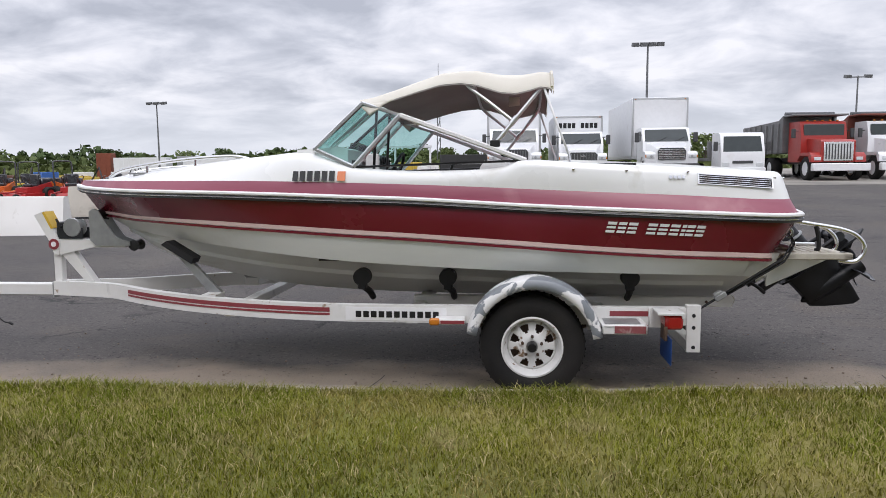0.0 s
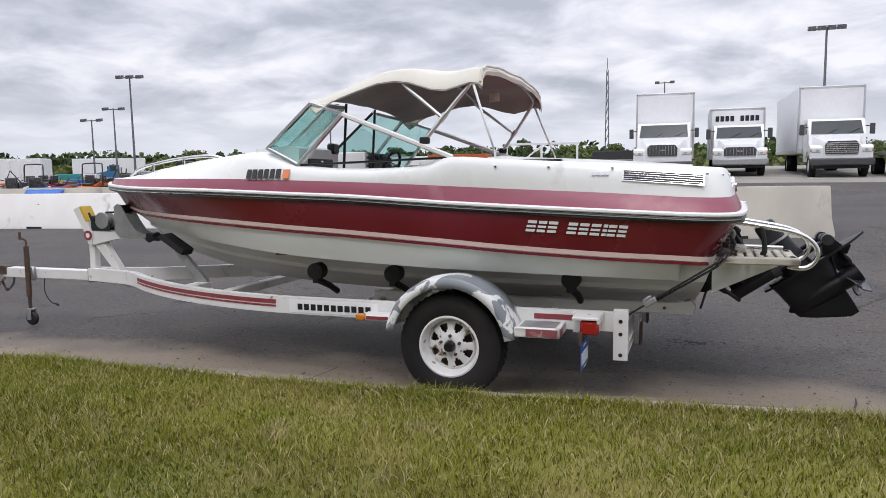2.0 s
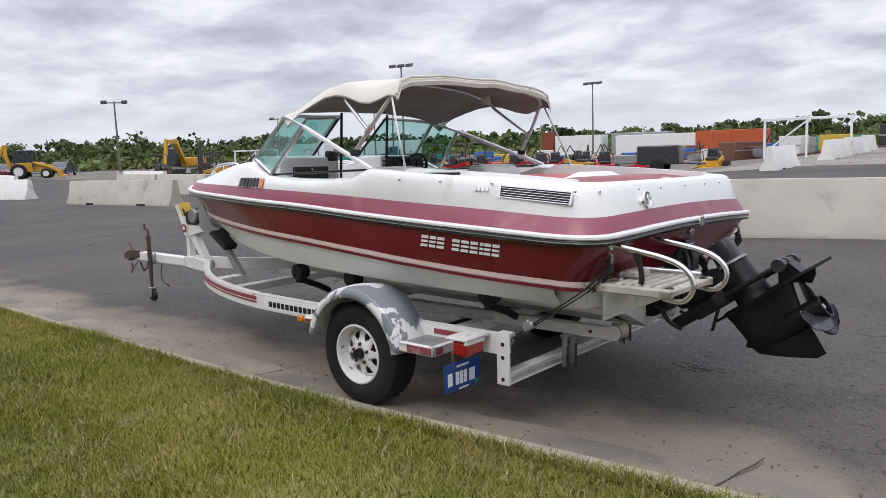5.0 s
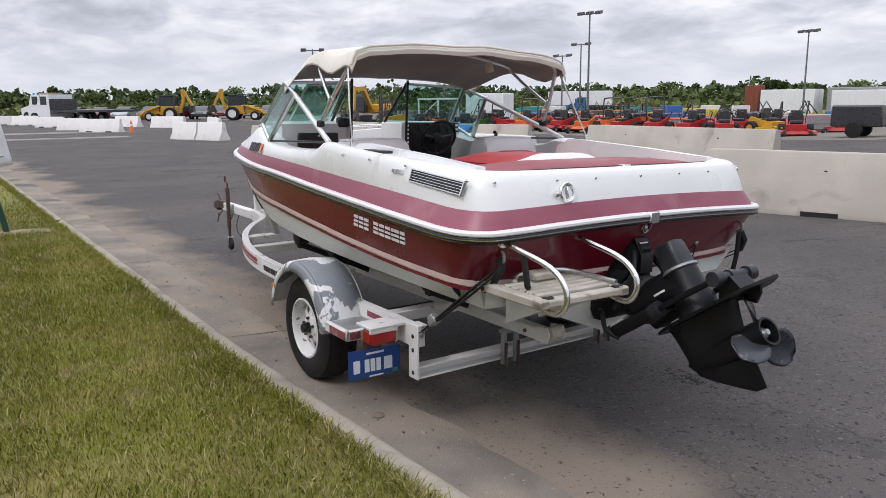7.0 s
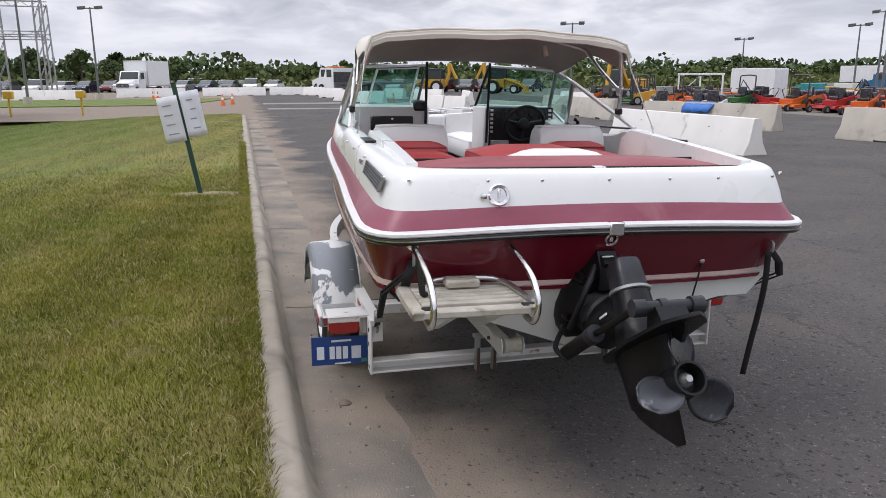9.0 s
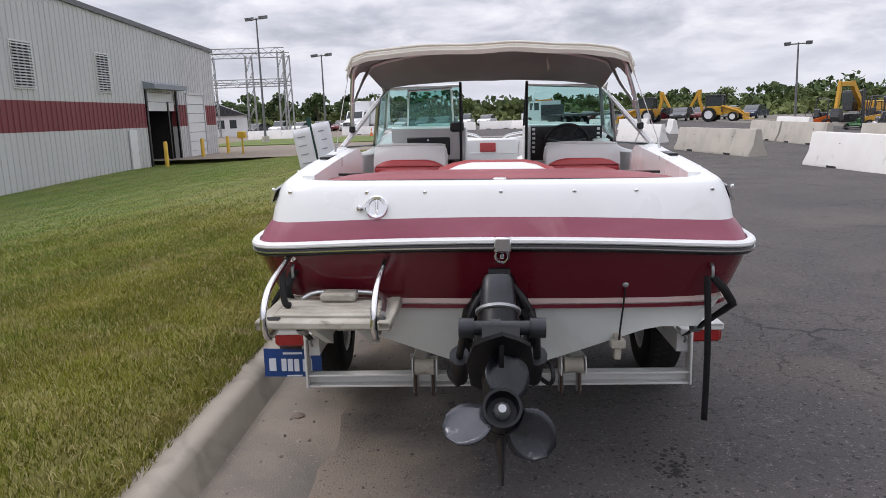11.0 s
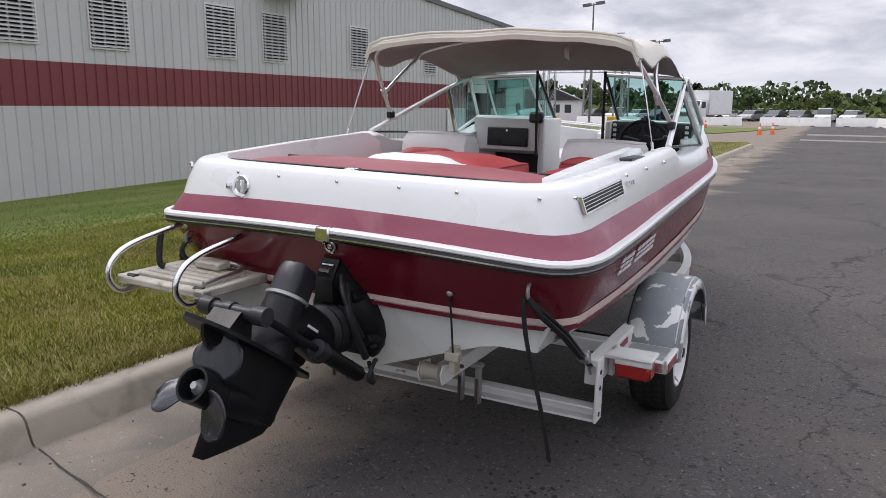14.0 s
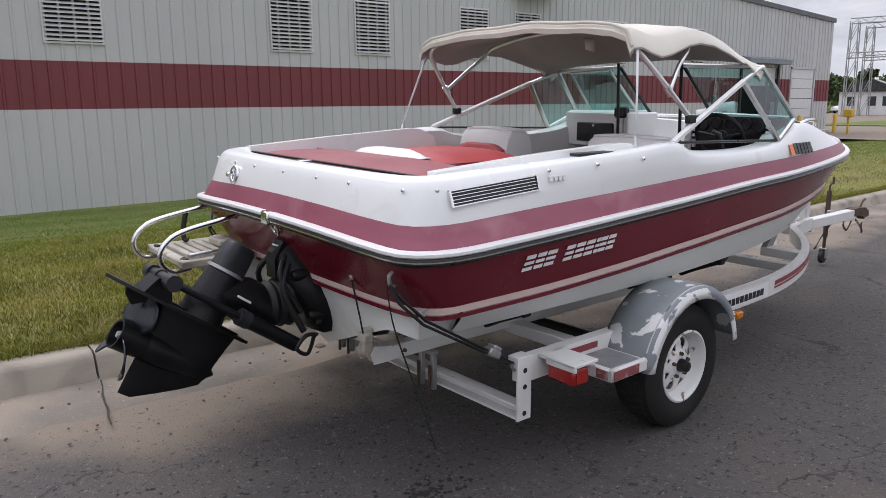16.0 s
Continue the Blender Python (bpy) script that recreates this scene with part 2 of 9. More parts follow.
# ---- mesh helpers ----
class M:
    """Collects vertices and faces of one part."""

    def __init__(self):
        self.v, self.f = [], []

    def add(self, vs, fs):
        o = len(self.v)
        self.v += [tuple(p) for p in vs]
        self.f += [tuple(i + o for i in q) for q in fs]
        return self

    def box(self, x0, x1, y0, y1, z0, z1, c=0.004):
        """A box with chamfered edges."""
        cx, cy, cz = (x0 + x1) / 2, (y0 + y1) / 2, (z0 + z1) / 2
        h = ((x1 - x0) / 2, (y1 - y0) / 2, (z1 - z0) / 2)
        c = min(c, *(a * 0.45 for a in h))
        vs, ix = [], {}
        for sx in (-1, 1):
            for sy in (-1, 1):
                for sz in (-1, 1):
                    for a in range(3):
                        d = [h[0] - c, h[1] - c, h[2] - c]
                        d[a] = h[a]
                        ix[(sx, sy, sz, a)] = len(vs)
                        vs.append((cx + sx * d[0], cy + sy * d[1], cz + sz * d[2]))
        fs = []
        for a in range(3):
            b, k = (a + 1) % 3, (a + 2) % 3
            for s in (-1, 1):
                q = []
                for p, r in ((-1, -1), (1, -1), (1, 1), (-1, 1)):
                    key = [0, 0, 0]
                    key[a], key[b], key[k] = s, p, r
                    q.append(ix[(*key, a)])
                fs.append(q if s > 0 else q[::-1])
            for p in (-1, 1):
                for r in (-1, 1):
                    key = [0, 0, 0]
                    key[b], key[k] = p, r
                    lo, hi = list(key), list(key)
                    lo[a], hi[a] = -1, 1
                    q = [ix[(*lo, b)], ix[(*hi, b)], ix[(*hi, k)], ix[(*lo, k)]]
                    fs.append(q if p * r > 0 else q[::-1])
        for sx in (-1, 1):
            for sy in (-1, 1):
                for sz in (-1, 1):
                    q = [ix[(sx, sy, sz, a)] for a in range(3)]
                    fs.append(q if sx * sy * sz > 0 else q[::-1])
        return self.add(vs, fs)

    def tube(self, pts, r, seg=10, close=False, cap=True):
        """A round bar along points; r may be one radius or one for each point."""
        pts = [Vector(p) for p in pts]
        n = len(pts)
        rs = r if isinstance(r, (list, tuple)) else [r] * n
        vs, fs, ref = [], [], None
        for i, p in enumerate(pts):
            if close:
                d = pts[(i + 1) % n] - pts[i - 1]
            else:
                d = pts[min(i + 1, n - 1)] - pts[max(i - 1, 0)]
            d.normalize()
            if ref is None:
                ref = Vector((0, 0, 1)) if abs(d.z) < 0.9 else Vector((1, 0, 0))
            x = ref - d * ref.dot(d)
            x = x.normalized() if x.length > 1e-6 else d.orthogonal().normalized()
            y = d.cross(x)
            ref = x
            for k in range(seg):
                a = 2 * math.pi * k / seg
                vs.append(p + (x * math.cos(a) + y * math.sin(a)) * rs[i])
        for i in range(n if close else n - 1):
            j = (i + 1) % n
            for k in range(seg):
                l = (k + 1) % seg
                fs.append((i * seg + k, i * seg + l, j * seg + l, j * seg + k))
        if cap and not close:
            fs.append(tuple(range(seg))[::-1])
            fs.append(tuple(range((n - 1) * seg, n * seg)))
        return self.add(vs, fs)

    def lathe(self, prof, c, axis=1, seg=28, close=False):
        """A turned shape: prof holds (offset along the axis, radius)."""
        vs, fs = [], []
        b, k = (axis + 1) % 3, (axis + 2) % 3
        for o, r in prof:
            for i in range(seg):
                a = 2 * math.pi * i / seg
                p = list(c)
                p[axis] += o
                p[b] += r * math.cos(a)
                p[k] += r * math.sin(a)
                vs.append(p)
        m = len(prof)
        for j in range(m if close else m - 1):
            j2 = (j + 1) % m
            for i in range(seg):
                i2 = (i + 1) % seg
                fs.append((j * seg + i, j * seg + i2, j2 * seg + i2, j2 * seg + i))
        if not close:
            fs.append(tuple(range(seg))[::-1])
            fs.append(tuple(range((m - 1) * seg, m * seg)))
        return self.add(vs, fs)

    def grid(self, rows, closed=False):
        """A sheet through rows of points."""
        n = len(rows[0])
        vs = [p for r in rows for p in r]
        fs = []
        for i in range(len(rows) - 1):
            for k in range(n if closed else n - 1):
                l = (k + 1) % n
                fs.append((i * n + k, i * n + l, (i + 1) * n + l, (i + 1) * n + k))
        return self.add(vs, fs)

    def prism(self, poly, axis, a, b):
        """A flat outline (two coordinates, in the order of the other axes) given thickness from a to b along the axis."""
        n = len(poly)
        vs = []
        for d in (a, b):
            for p in poly:
                q = [p[0], p[1]]
                q.insert(axis, d)
                vs.append(q)
        fs = [tuple(range(n)), tuple(range(2 * n - 1, n - 1, -1))]
        for i in range(n):
            j = (i + 1) % n
            fs.append((j, i, n + i, n + j))
        return self.add(vs, fs)

    def mesh(self, name, m, smooth=True, angle=38):
        me = bpy.data.meshes.new(name)
        me.from_pydata(self.v, [], self.f)
        bm = bmesh.new()
        bm.from_mesh(me)
        bmesh.ops.recalc_face_normals(bm, faces=bm.faces)
        bm.to_mesh(me)
        bm.free()
        me.materials.append(m)
        if smooth:
            me.polygons.foreach_set("use_smooth", [True] * len(me.polygons))
            me.set_sharp_from_angle(angle=radians(angle))
        return me


def part(name, g, m, parent=None, label="", smooth=True, angle=38, solid=0.0):
    """Links collected geometry as one mesh under a thing or a part."""
    ob = new(name, g.mesh(name, m, smooth, angle))
    if parent:
        ob.parent = parent
    if label:
        ob["label"] = label
    if solid:
        s = ob.modifiers.new("thickness", "SOLIDIFY")
        s.thickness, s.offset = solid, 0
    return ob


def lot_z(x, y):
    """The lot climbs gently away from the boat, towards the parked trucks."""
    return 0.02 * min(1.0, max(0.0, (x + 16.0) / 12.0)) * max(0.0, min(y, 45.0, 83.0 - 0.6 * y) - 6.0)


def thing(name, m, label, category, group="", kind=""):
    ob = new(name)
    ob.empty_display_size = 0.2
    ob.matrix_world = Matrix.Translation((0, 0, lot_z(m.translation.x, m.translation.y))) @ m
    return tagged(ob, label, category, group, kind)


def smooth_path(ctrl, n=4):
    """Points of a curve that passes softly through the control points."""
    c = np.array(ctrl, float)
    out = []
    for i in range(len(c) - 1):
        p0, p1, p2, p3 = c[max(i - 1, 0)], c[i], c[i + 1], c[min(i + 2, len(c) - 1)]
        for k in range(n):
            t = k / n
            out.append(0.5 * (2 * p1 + (p2 - p0) * t + (2 * p0 - 5 * p1 + 4 * p2 - p3) * t * t + (3 * p1 - p0 - 3 * p2 + p3) * t ** 3))
    out.append(c[-1])
    return [tuple(p) for p in out]


def mirror(pts):
    return [(p[0], -p[1], p[2]) for p in pts]


def arc(cx, cz, r, a0, a1, n):
    return [(cx + r * math.cos(radians(a0 + (a1 - a0) * i / n)), cz + r * math.sin(radians(a0 + (a1 - a0) * i / n))) for i in range(n + 1)]


# ---- ground, road, kerb, lawn ----
def kerb_y(x):
    return 4.07 + 0.038 * x


def kerb_rise(x):
    # the kerb climbs gently past the stern
    return 0.026 * max(0.0, min(x, 12.0))


LAWN_END = -29.0  # the kerb ends where the side road crosses

ASPHALT = mat("worn_asphalt", (0.060, 0.0555, 0.055), 0.86, col2=(0.102, 0.093, 0.087), scale=0.55, fine=90, amount=0.8, bump=0.8, spec=0.3)
patches(ASPHALT, (0.116, 0.105, 0.094), 0.33, 0.54, 0.74)
patches(ASPHALT, (0.104, 0.089, 0.077), 1.1, 0.56, 0.72, detail=12.0)
patches(ASPHALT, (0.030, 0.029, 0.030), 1.3, 0.62, 0.78, detail=12.0)
patches(ASPHALT, (0.118, 0.109, 0.102), 26.0, 0.60, 0.70, detail=3.0)
patches(ASPHALT, (0.026, 0.025, 0.026), 34.0, 0.60, 0.68, detail=3.0)
patches(ASPHALT, (0.165, 0.153, 0.140), 75.0, 0.66, 0.72, detail=2.0)


def cracked(m, scale, width, col):
    """Long cracks: the edges of large, warped cells."""
    n, l = m.node_tree.nodes, m.node_tree.links
    p = n["Principled BSDF"]
    old = p.inputs["Base Color"].links[0].from_socket
    tc = n.new("ShaderNodeTexCoord")
    warp = n.new("ShaderNodeTexNoise")
    warp.inputs["Scale"].default_value, warp.inputs["Detail"].default_value = 1.6, 6.0
    l.new(tc.outputs["Object"], warp.inputs["Vector"])
    ad = n.new("ShaderNodeMixRGB")
    ad.blend_type, ad.inputs[0].default_value = "ADD", 0.9
    l.new(tc.outputs["Object"], ad.inputs[1])
    l.new(warp.outputs["Color"], ad.inputs[2])
    v = n.new("ShaderNodeTexVoronoi")
    v.feature = "DISTANCE_TO_EDGE"
    v.inputs["Scale"].default_value = scale
    l.new(ad.outputs[0], v.inputs["Vector"])
    r = n.new("ShaderNodeMapRange")
    r.inputs["From Min"].default_value, r.inputs["From Max"].default_value = width, width * 0.35
    l.new(v.outputs["Distance"], r.inputs["Value"])
    # the cracks come and go
    gap, gr_, mul = n.new("ShaderNodeTexNoise"), n.new("ShaderNodeMapRange"), n.new("ShaderNodeMath")
    gap.inputs["Scale"].default_value, gap.inputs["Detail"].default_value = 0.9, 5.0
    l.new(tc.outputs["Object"], gap.inputs["Vector"])
    gr_.inputs["From Min"].default_value, gr_.inputs["From Max"].default_value = 0.44, 0.62
    l.new(gap.outputs["Fac"], gr_.inputs["Value"])
    mul.operation = "MULTIPLY"
    l.new(r.outputs[0], mul.inputs[0])
    l.new(gr_.outputs[0], mul.inputs[1])
    mx = n.new("ShaderNodeMixRGB")
    mx.inputs[2].default_value = (*col, 1)
    l.new(mul.outputs[0], mx.inputs[0])
    l.new(old, mx.inputs[1])
    l.new(mx.outputs[0], p.inputs["Base Color"])
    return m


cracked(ASPHALT, 0.22, 0.005, (0.030, 0.029, 0.029))
cracked(ASPHALT, 0.9, 0.009, (0.040, 0.038, 0.037))


def drifted(m, col, reach):
    n, l = m.node_tree.nodes, m.node_tree.links
    p = n["Principled BSDF"]
    old = p.inputs["Base Color"].links[0].from_socket
    tc = n.new("ShaderNodeTexCoord")
    dot = n.new("ShaderNodeVectorMath")
    dot.operation = "DOT_PRODUCT"
    dot.inputs[1].default_value = (-0.038, 1.0, 0.0)
    l.new(tc.outputs["Object"], dot.inputs[0])
    t = n.new("ShaderNodeTexNoise")
    t.inputs["Scale"].default_value, t.inputs["Detail"].default_value = 0.8, 9.0
    l.new(tc.outputs["Object"], t.inputs["Vector"])
    k = n.new("ShaderNodeMath")
    k.operation = "MULTIPLY_ADD"
    l.new(t.outputs["Fac"], k.inputs[0])
    k.inputs[1].default_value = -2.4
    l.new(dot.outputs["Value"], k.inputs[2])
    r = n.new("ShaderNodeMapRange")
    r.inputs["From Min"].default_value, r.inputs["From Max"].default_value = 4.07 - 1.2 + reach, 4.07 - 1.2 + reach - 0.5
    l.new(k.outputs[0], r.inputs["Value"])
    mx = n.new("ShaderNodeMixRGB")
    mx.inputs[2].default_value = (*col, 1)
    l.new(r.outputs[0], mx.inputs[0])
    l.new(old, mx.inputs[1])
    l.new(mx.outputs[0], p.inputs["Base Color"])


drifted(ASPHALT, (0.235, 0.194, 0.152), 1.12)
patches(ASPHALT, (0.185, 0.170, 0.150), 60.0, 0.64, 0.72, detail=2.0)
patches(ASPHALT, (0.035, 0.033, 0.032), 42.0, 0.64, 0.72, detail=3.0)
KERB = patches(mat("kerb_concrete", (0.38, 0.338, 0.275), 0.85, col2=(0.30, 0.262, 0.210), scale=3.0, fine=160, amount=0.7, bump=0.35), (0.19, 0.170, 0.14), 3.5, 0.50, 0.74, detail=9.0)
JOINT = mat("joint_grime", (0.045, 0.040, 0.034), 0.95, amount=0.5, bump=0.3)
GUTTER = patches(patches(mat("sandy_gutter_concrete", (0.310, 0.256, 0.198), 0.9, col2=(0.175, 0.155, 0.130), scale=1.6, fine=110, amount=0.8, bump=0.6), (0.090, 0.084, 0.078), 1.2, 0.52, 0.72), (0.33, 0.30, 0.25), 45.0, 0.66, 0.74, detail=2.0)
APRON = patches(cracked(mat("old_concrete_apron", (0.30, 0.28, 0.245), 0.9, col2=(0.22, 0.205, 0.18), scale=0.5, fine=60, amount=0.8, bump=0.4), 0.3, 0.01, (0.10, 0.09, 0.08)), (0.15, 0.14, 0.125), 0.35, 0.55, 0.72)
MEADOW = mat("rough_meadow", (0.115, 0.135, 0.040), 0.95, col2=(0.175, 0.160, 0.070), scale=0.09, fine=3.0, amount=0.9, bump=0.3)
SOIL = patches(mat("lawn_thatch", (0.150, 0.148, 0.024), 0.95, col2=(0.190, 0.165, 0.046), scale=1.7, fine=45, amount=0.85, bump=0.5), (0.110, 0.145, 0.018), 0.5, 0.46, 0.66)
patches(SOIL, (0.20, 0.165, 0.085), 2.6, 0.64, 0.78)


def mown(m):
    """Alternate mower passes lay the blades over two ways, one paler than the other."""
    n, l = m.node_tree.nodes, m.node_tree.links
    p = n["Principled BSDF"]
    old = p.inputs["Base Color"].links[0].from_socket
    tc, mp, wv = n.new("ShaderNodeTexCoord"), n.new("ShaderNodeMapping"), n.new("ShaderNodeTexWave")
    mp.inputs["Rotation"].default_value = (0, 0, radians(7))
    l.new(tc.outputs["Object"], mp.inputs["Vector"])
    l.new(mp.outputs[0], wv.inputs["Vector"])
    wv.bands_direction = "Y"
    wv.inputs["Scale"].default_value, wv.inputs["Distortion"].default_value, wv.inputs["Detail Scale"].default_value = 0.24, 1.2, 0.5
    r = n.new("ShaderNodeMapRange")
    r.inputs["From Min"].default_value, r.inputs["From Max"].default_value = 0.35, 0.65
    r.inputs["To Min"].default_value, r.inputs["To Max"].default_value = 0.89, 1.08
    l.new(wv.outputs["Fac"], r.inputs["Value"])
    mx = n.new("ShaderNodeMixRGB")
    mx.blend_type, mx.inputs[0].default_value = "MULTIPLY", 1.0
    l.new(old, mx.inputs[1])
    l.new(r.outputs[0], mx.inputs[2])
    # watered green towards the building, drier along the kerb
    sp_, lush, mg = n.new("ShaderNodeSeparateXYZ"), n.new("ShaderNodeMapRange"), n.new("ShaderNodeMixRGB")
    l.new(tc.outputs["Object"], sp_.inputs[0])
    l.new(sp_.outputs[1], lush.inputs["Value"])
    lush.inputs["From Min"].default_value, lush.inputs["From Max"].default_value = 2.2, -3.0
    lush.inputs["To Min"].default_value, lush.inputs["To Max"].default_value = 0.0, 0.72
    mg.blend_type, mg.inputs[2].default_value = "MULTIPLY", (0.62, 0.98, 0.72, 1)
    l.new(lush.outputs[0], mg.inputs[0])
    l.new(mx.outputs[0], mg.inputs[1])
    l.new(mg.outputs[0], p.inputs["Base Color"])


mown(SOIL)
STONE = mat("loose_stone", (0.20, 0.15, 0.12), 0.9, amount=0.6, bump=0.3)


def sheet(name, xs, ys, zf, m, label, category):
    g = M()
    g.grid([[(x, y if not callable(y) else y(x), zf(x, y if not callable(y) else y(x))) for x in xs] for y in ys])
    return tagged(part(name, g, m), label, category, kind="structure")


# one sheet to the skyline, sunk under the lawn and the building
g = M()
ky = kerb_y
g.add([(-1500, -1500, -0.03), (1500, -1500, -0.03), (1500, 1500, -0.03), (-1500, 1500, -0.03),
       (LAWN_END - 1, -70, -0.03), (80, -70, -0.03), (80, ky(80) - 0.02, -0.03), (LAWN_END - 1, ky(LAWN_END - 1) - 0.02, -0.03),
       (LAWN_END - 1, -70, -2.0), (80, -70, -2.0), (80, ky(80) - 0.02, -2.0), (LAWN_END - 1, ky(LAWN_END - 1) - 0.02, -2.0)],
      [(0, 1, 5, 4), (1, 2, 6, 5), (2, 3, 7, 6), (3, 0, 4, 7), (4, 5, 9, 8), (5, 6, 10, 9), (6, 7, 11, 10), (7, 4, 8, 11), (8, 9, 10, 11)])
tagged(part("ground", g, MEADOW, smooth=False), "rough yellow-green meadow reaching out to the tree line", "ground", kind="structure")

xs = list(np.linspace(-130, -20, 28)) + list(np.linspace(-16, 12, 15)) + list(np.linspace(16, 90, 16))
sheet("road", xs, [lambda x: ky(x) + 0.02, lambda x: ky(x) + 0.45, lambda x: ky(x) + 1.0, lambda x: ky(x) + 1.6, lambda x: ky(x) + 2.2, lambda x: ky(x) + 3.2, 9.0, 14.0, 20.0, 24.0, lambda x: 26.8 + 3.0 * min(1.0, max(0.0, (x + 9.0) / 5.0))], lambda x, y: kerb_rise(x) * max(0.0, 1 - (y - ky(x)) / 2.2) + 0.026 * max(0.0, 1 - (y - ky(x)) / 1.6) + lot_z(x, y), ASPHALT, "dark worn asphalt lot with cracks and oil stains", "asphalt")
# side road and lot beyond the end of the lawn
g = M()
g.add([(-130, -45, -0.004), (LAWN_END, -45, -0.004), (LAWN_END, ky(LAWN_END) + 0.1, -0.004), (-130, ky(-130) + 0.1, -0.004)], [(0, 1, 2, 3)])
tagged(part("side_road", g, ASPHALT), "dark asphalt of the crossing side road and far lot", "asphalt", kind="structure")
sheet("apron", list(np.linspace(-8, 12, 11)) + list(np.linspace(16, 90, 14)), [lambda x: 26.7 + 3.0 * min(1.0, max(0.0, (x + 9.0) / 5.0)), 36.0, 45.0, 63.3, 70.0, 128.0], lambda x, y: 0.006 + lot_z(x, y), APRON, "pale cracked old concrete apron under the parked trucks", "concrete")
sheet("gravel_yard", list(np.linspace(-130, -16, 20)) + [-12, -8], [26.7, 36.0, 45.0, 66.0], lambda x, y: 0.003 + lot_z(x, y),
      patches(mat("yard_gravel", (0.20, 0.18, 0.15), 0.95, col2=(0.13, 0.12, 0.10), scale=0.3, fine=20, amount=0.8, bump=0.5), (0.10, 0.12, 0.04), 0.12, 0.6, 0.75),
      "dusty gravel equipment yard with weeds", "gravel")
# pale concrete bands across the road
for i, (xa, xb, y0, y1) in enumerate(((-39.5, -38.0, 2.6, 10.5), (-49.0, -46.5, 2.4, 12.0))):
    g = M()
    g.add([(xa, y0, 0.005), (xb, y0, 0.005), (xb + 1.0, y1, 0.005), (xa + 0.6, y1, 0.005)], [(0, 1, 2, 3)])
    tagged(part("road_band", g, APRON), "pale concrete band crossing the asphalt", "concrete", kind="structure")


# gutter pan along the kerb
g = M()
gx = list(np.linspace(LAWN_END, 12, 330)) + [20, 40, 60, 80]


def pan_z(x, d):
    return kerb_rise(x) * max(0.0, 1 - d / 2.2) + 0.026 * max(0.0, 1 - d / 1.6) + 0.006


g.grid([[(x, ky(x) + d + (0.05 * noise.noise((x * 2.0, 1.0, 0.0)) + 0.03 * noise.noise((x * 7.0, 4.0, 0.0)) if d > 0.4 else 0), pan_z(x, d) - (0.02 if d > 0.6 else 0.0)) for x in gx] for d in (0.02, 0.25, 0.46, 0.66)])
tagged(part("gutter", g, GUTTER), "sandy concrete gutter pan beside the kerb", "gutter", kind="structure")

# kerb: cast lengths with dark joints between them
kerb = thing("kerb", Matrix.Identity(4), "weathered pale concrete kerb edging the lawn", "kerb", kind="structure")
prof = [(0.10, -0.12), (0.10, 0.004), (0.055, 0.06), (0.030, 0.135), (0.012, 0.158), (-0.02, 0.170), (-0.13, 0.172), (-0.145, 0.160), (-0.15, -0.12)]
KL = 3.05
ends = [2.21 - KL * i for i in range(0, 11)]
ends = [2.21 + KL * i for i in range(26, 0, -1)] + ends
for b, a in zip(ends[:-1], ends[1:]):
    g = M()
    a2, b2 = a + 0.006, b - 0.006
    rows = []
    for k in range(7):
        x = a2 + (b2 - a2) * k / 6
        rows.append([(x, ky(x) + p + 0.004 * noise.noise((x * 3, p * 9, 0)), z + kerb_rise(x) + 0.003 * noise.noise((x * 4, 5, z * 9))) for p, z in prof])
    g.grid(rows, closed=True)
    n = len(prof)
    o = len(g.v) - n
    g.f += [tuple(range(n)), tuple(range(o, o + n))[::-1]]
    part("kerb_length", g, KERB, kerb, angle=50)
rj = random.Random(5)
for x0 in ends:
    if -10 < x0 < 9:
        run = [(x0 + 0.10 * k / 6 + rj.uniform(-0.006, 0.006), ky(x0) + 0.10 + 0.62 * k / 6) for k in range(7)]
        wd = [0.0025 + rj.uniform(0.0, 0.0035) for _ in run]
        part("gutter_joint", M().grid([[(x - w, y, pan_z(x, min(y - ky(x), 0.46)) + 0.003), (x + w, y, pan_z(x, min(y - ky(x), 0.46)) + 0.003)] for (x, y), w in zip(run, wd)]), JOINT, kerb, "dark open joint across the gutter")


# lawn: level behind the kerb, then falling towards the building
def lawn_z(x, y):
    d = ky(x) - 0.14 - y
    low = -0.70 + 0.50 * max(0.0, min(1.0, (-3.0 - x) / 23.0))
    t = max(0.0, min(1.0, (d - 2.5) / 9.0))
    t = t * t * (3 - 2 * t)
    crown = 0.032 * min(1.0, max(0.0, d + 0.05) / 0.25) * max(0.0, 1 - max(0.0, d - 0.6) / 3.0)
    return 0.168 + crown + kerb_rise(x) * (1 - t) + (low - 0.165) * t + 0.010 * noise.noise((x * 0.8, y * 0.8, 0)) + 0.03 * noise.noise((x * 0.16, y * 0.16, 4.0)) * min(1.0, d)


g = M()
lx = list(np.linspace(LAWN_END, 14, 150)) + [20, 30, 60, 80]
rows = []
for k in range(44):
    f = (k / 43) ** 1.6
    rows.append([(x, ky(x) - 0.142 - f * (ky(x) - 0.142 + 10.6), 0) for x in lx])
rows = [[(x, y, lawn_z(x, y)) for x, y, _ in r] for r in rows]
g.grid(rows)
tagged(part("lawn", g, SOIL), "mown lawn with dry straw-coloured patches and mower stripes", "lawn", kind="structure")
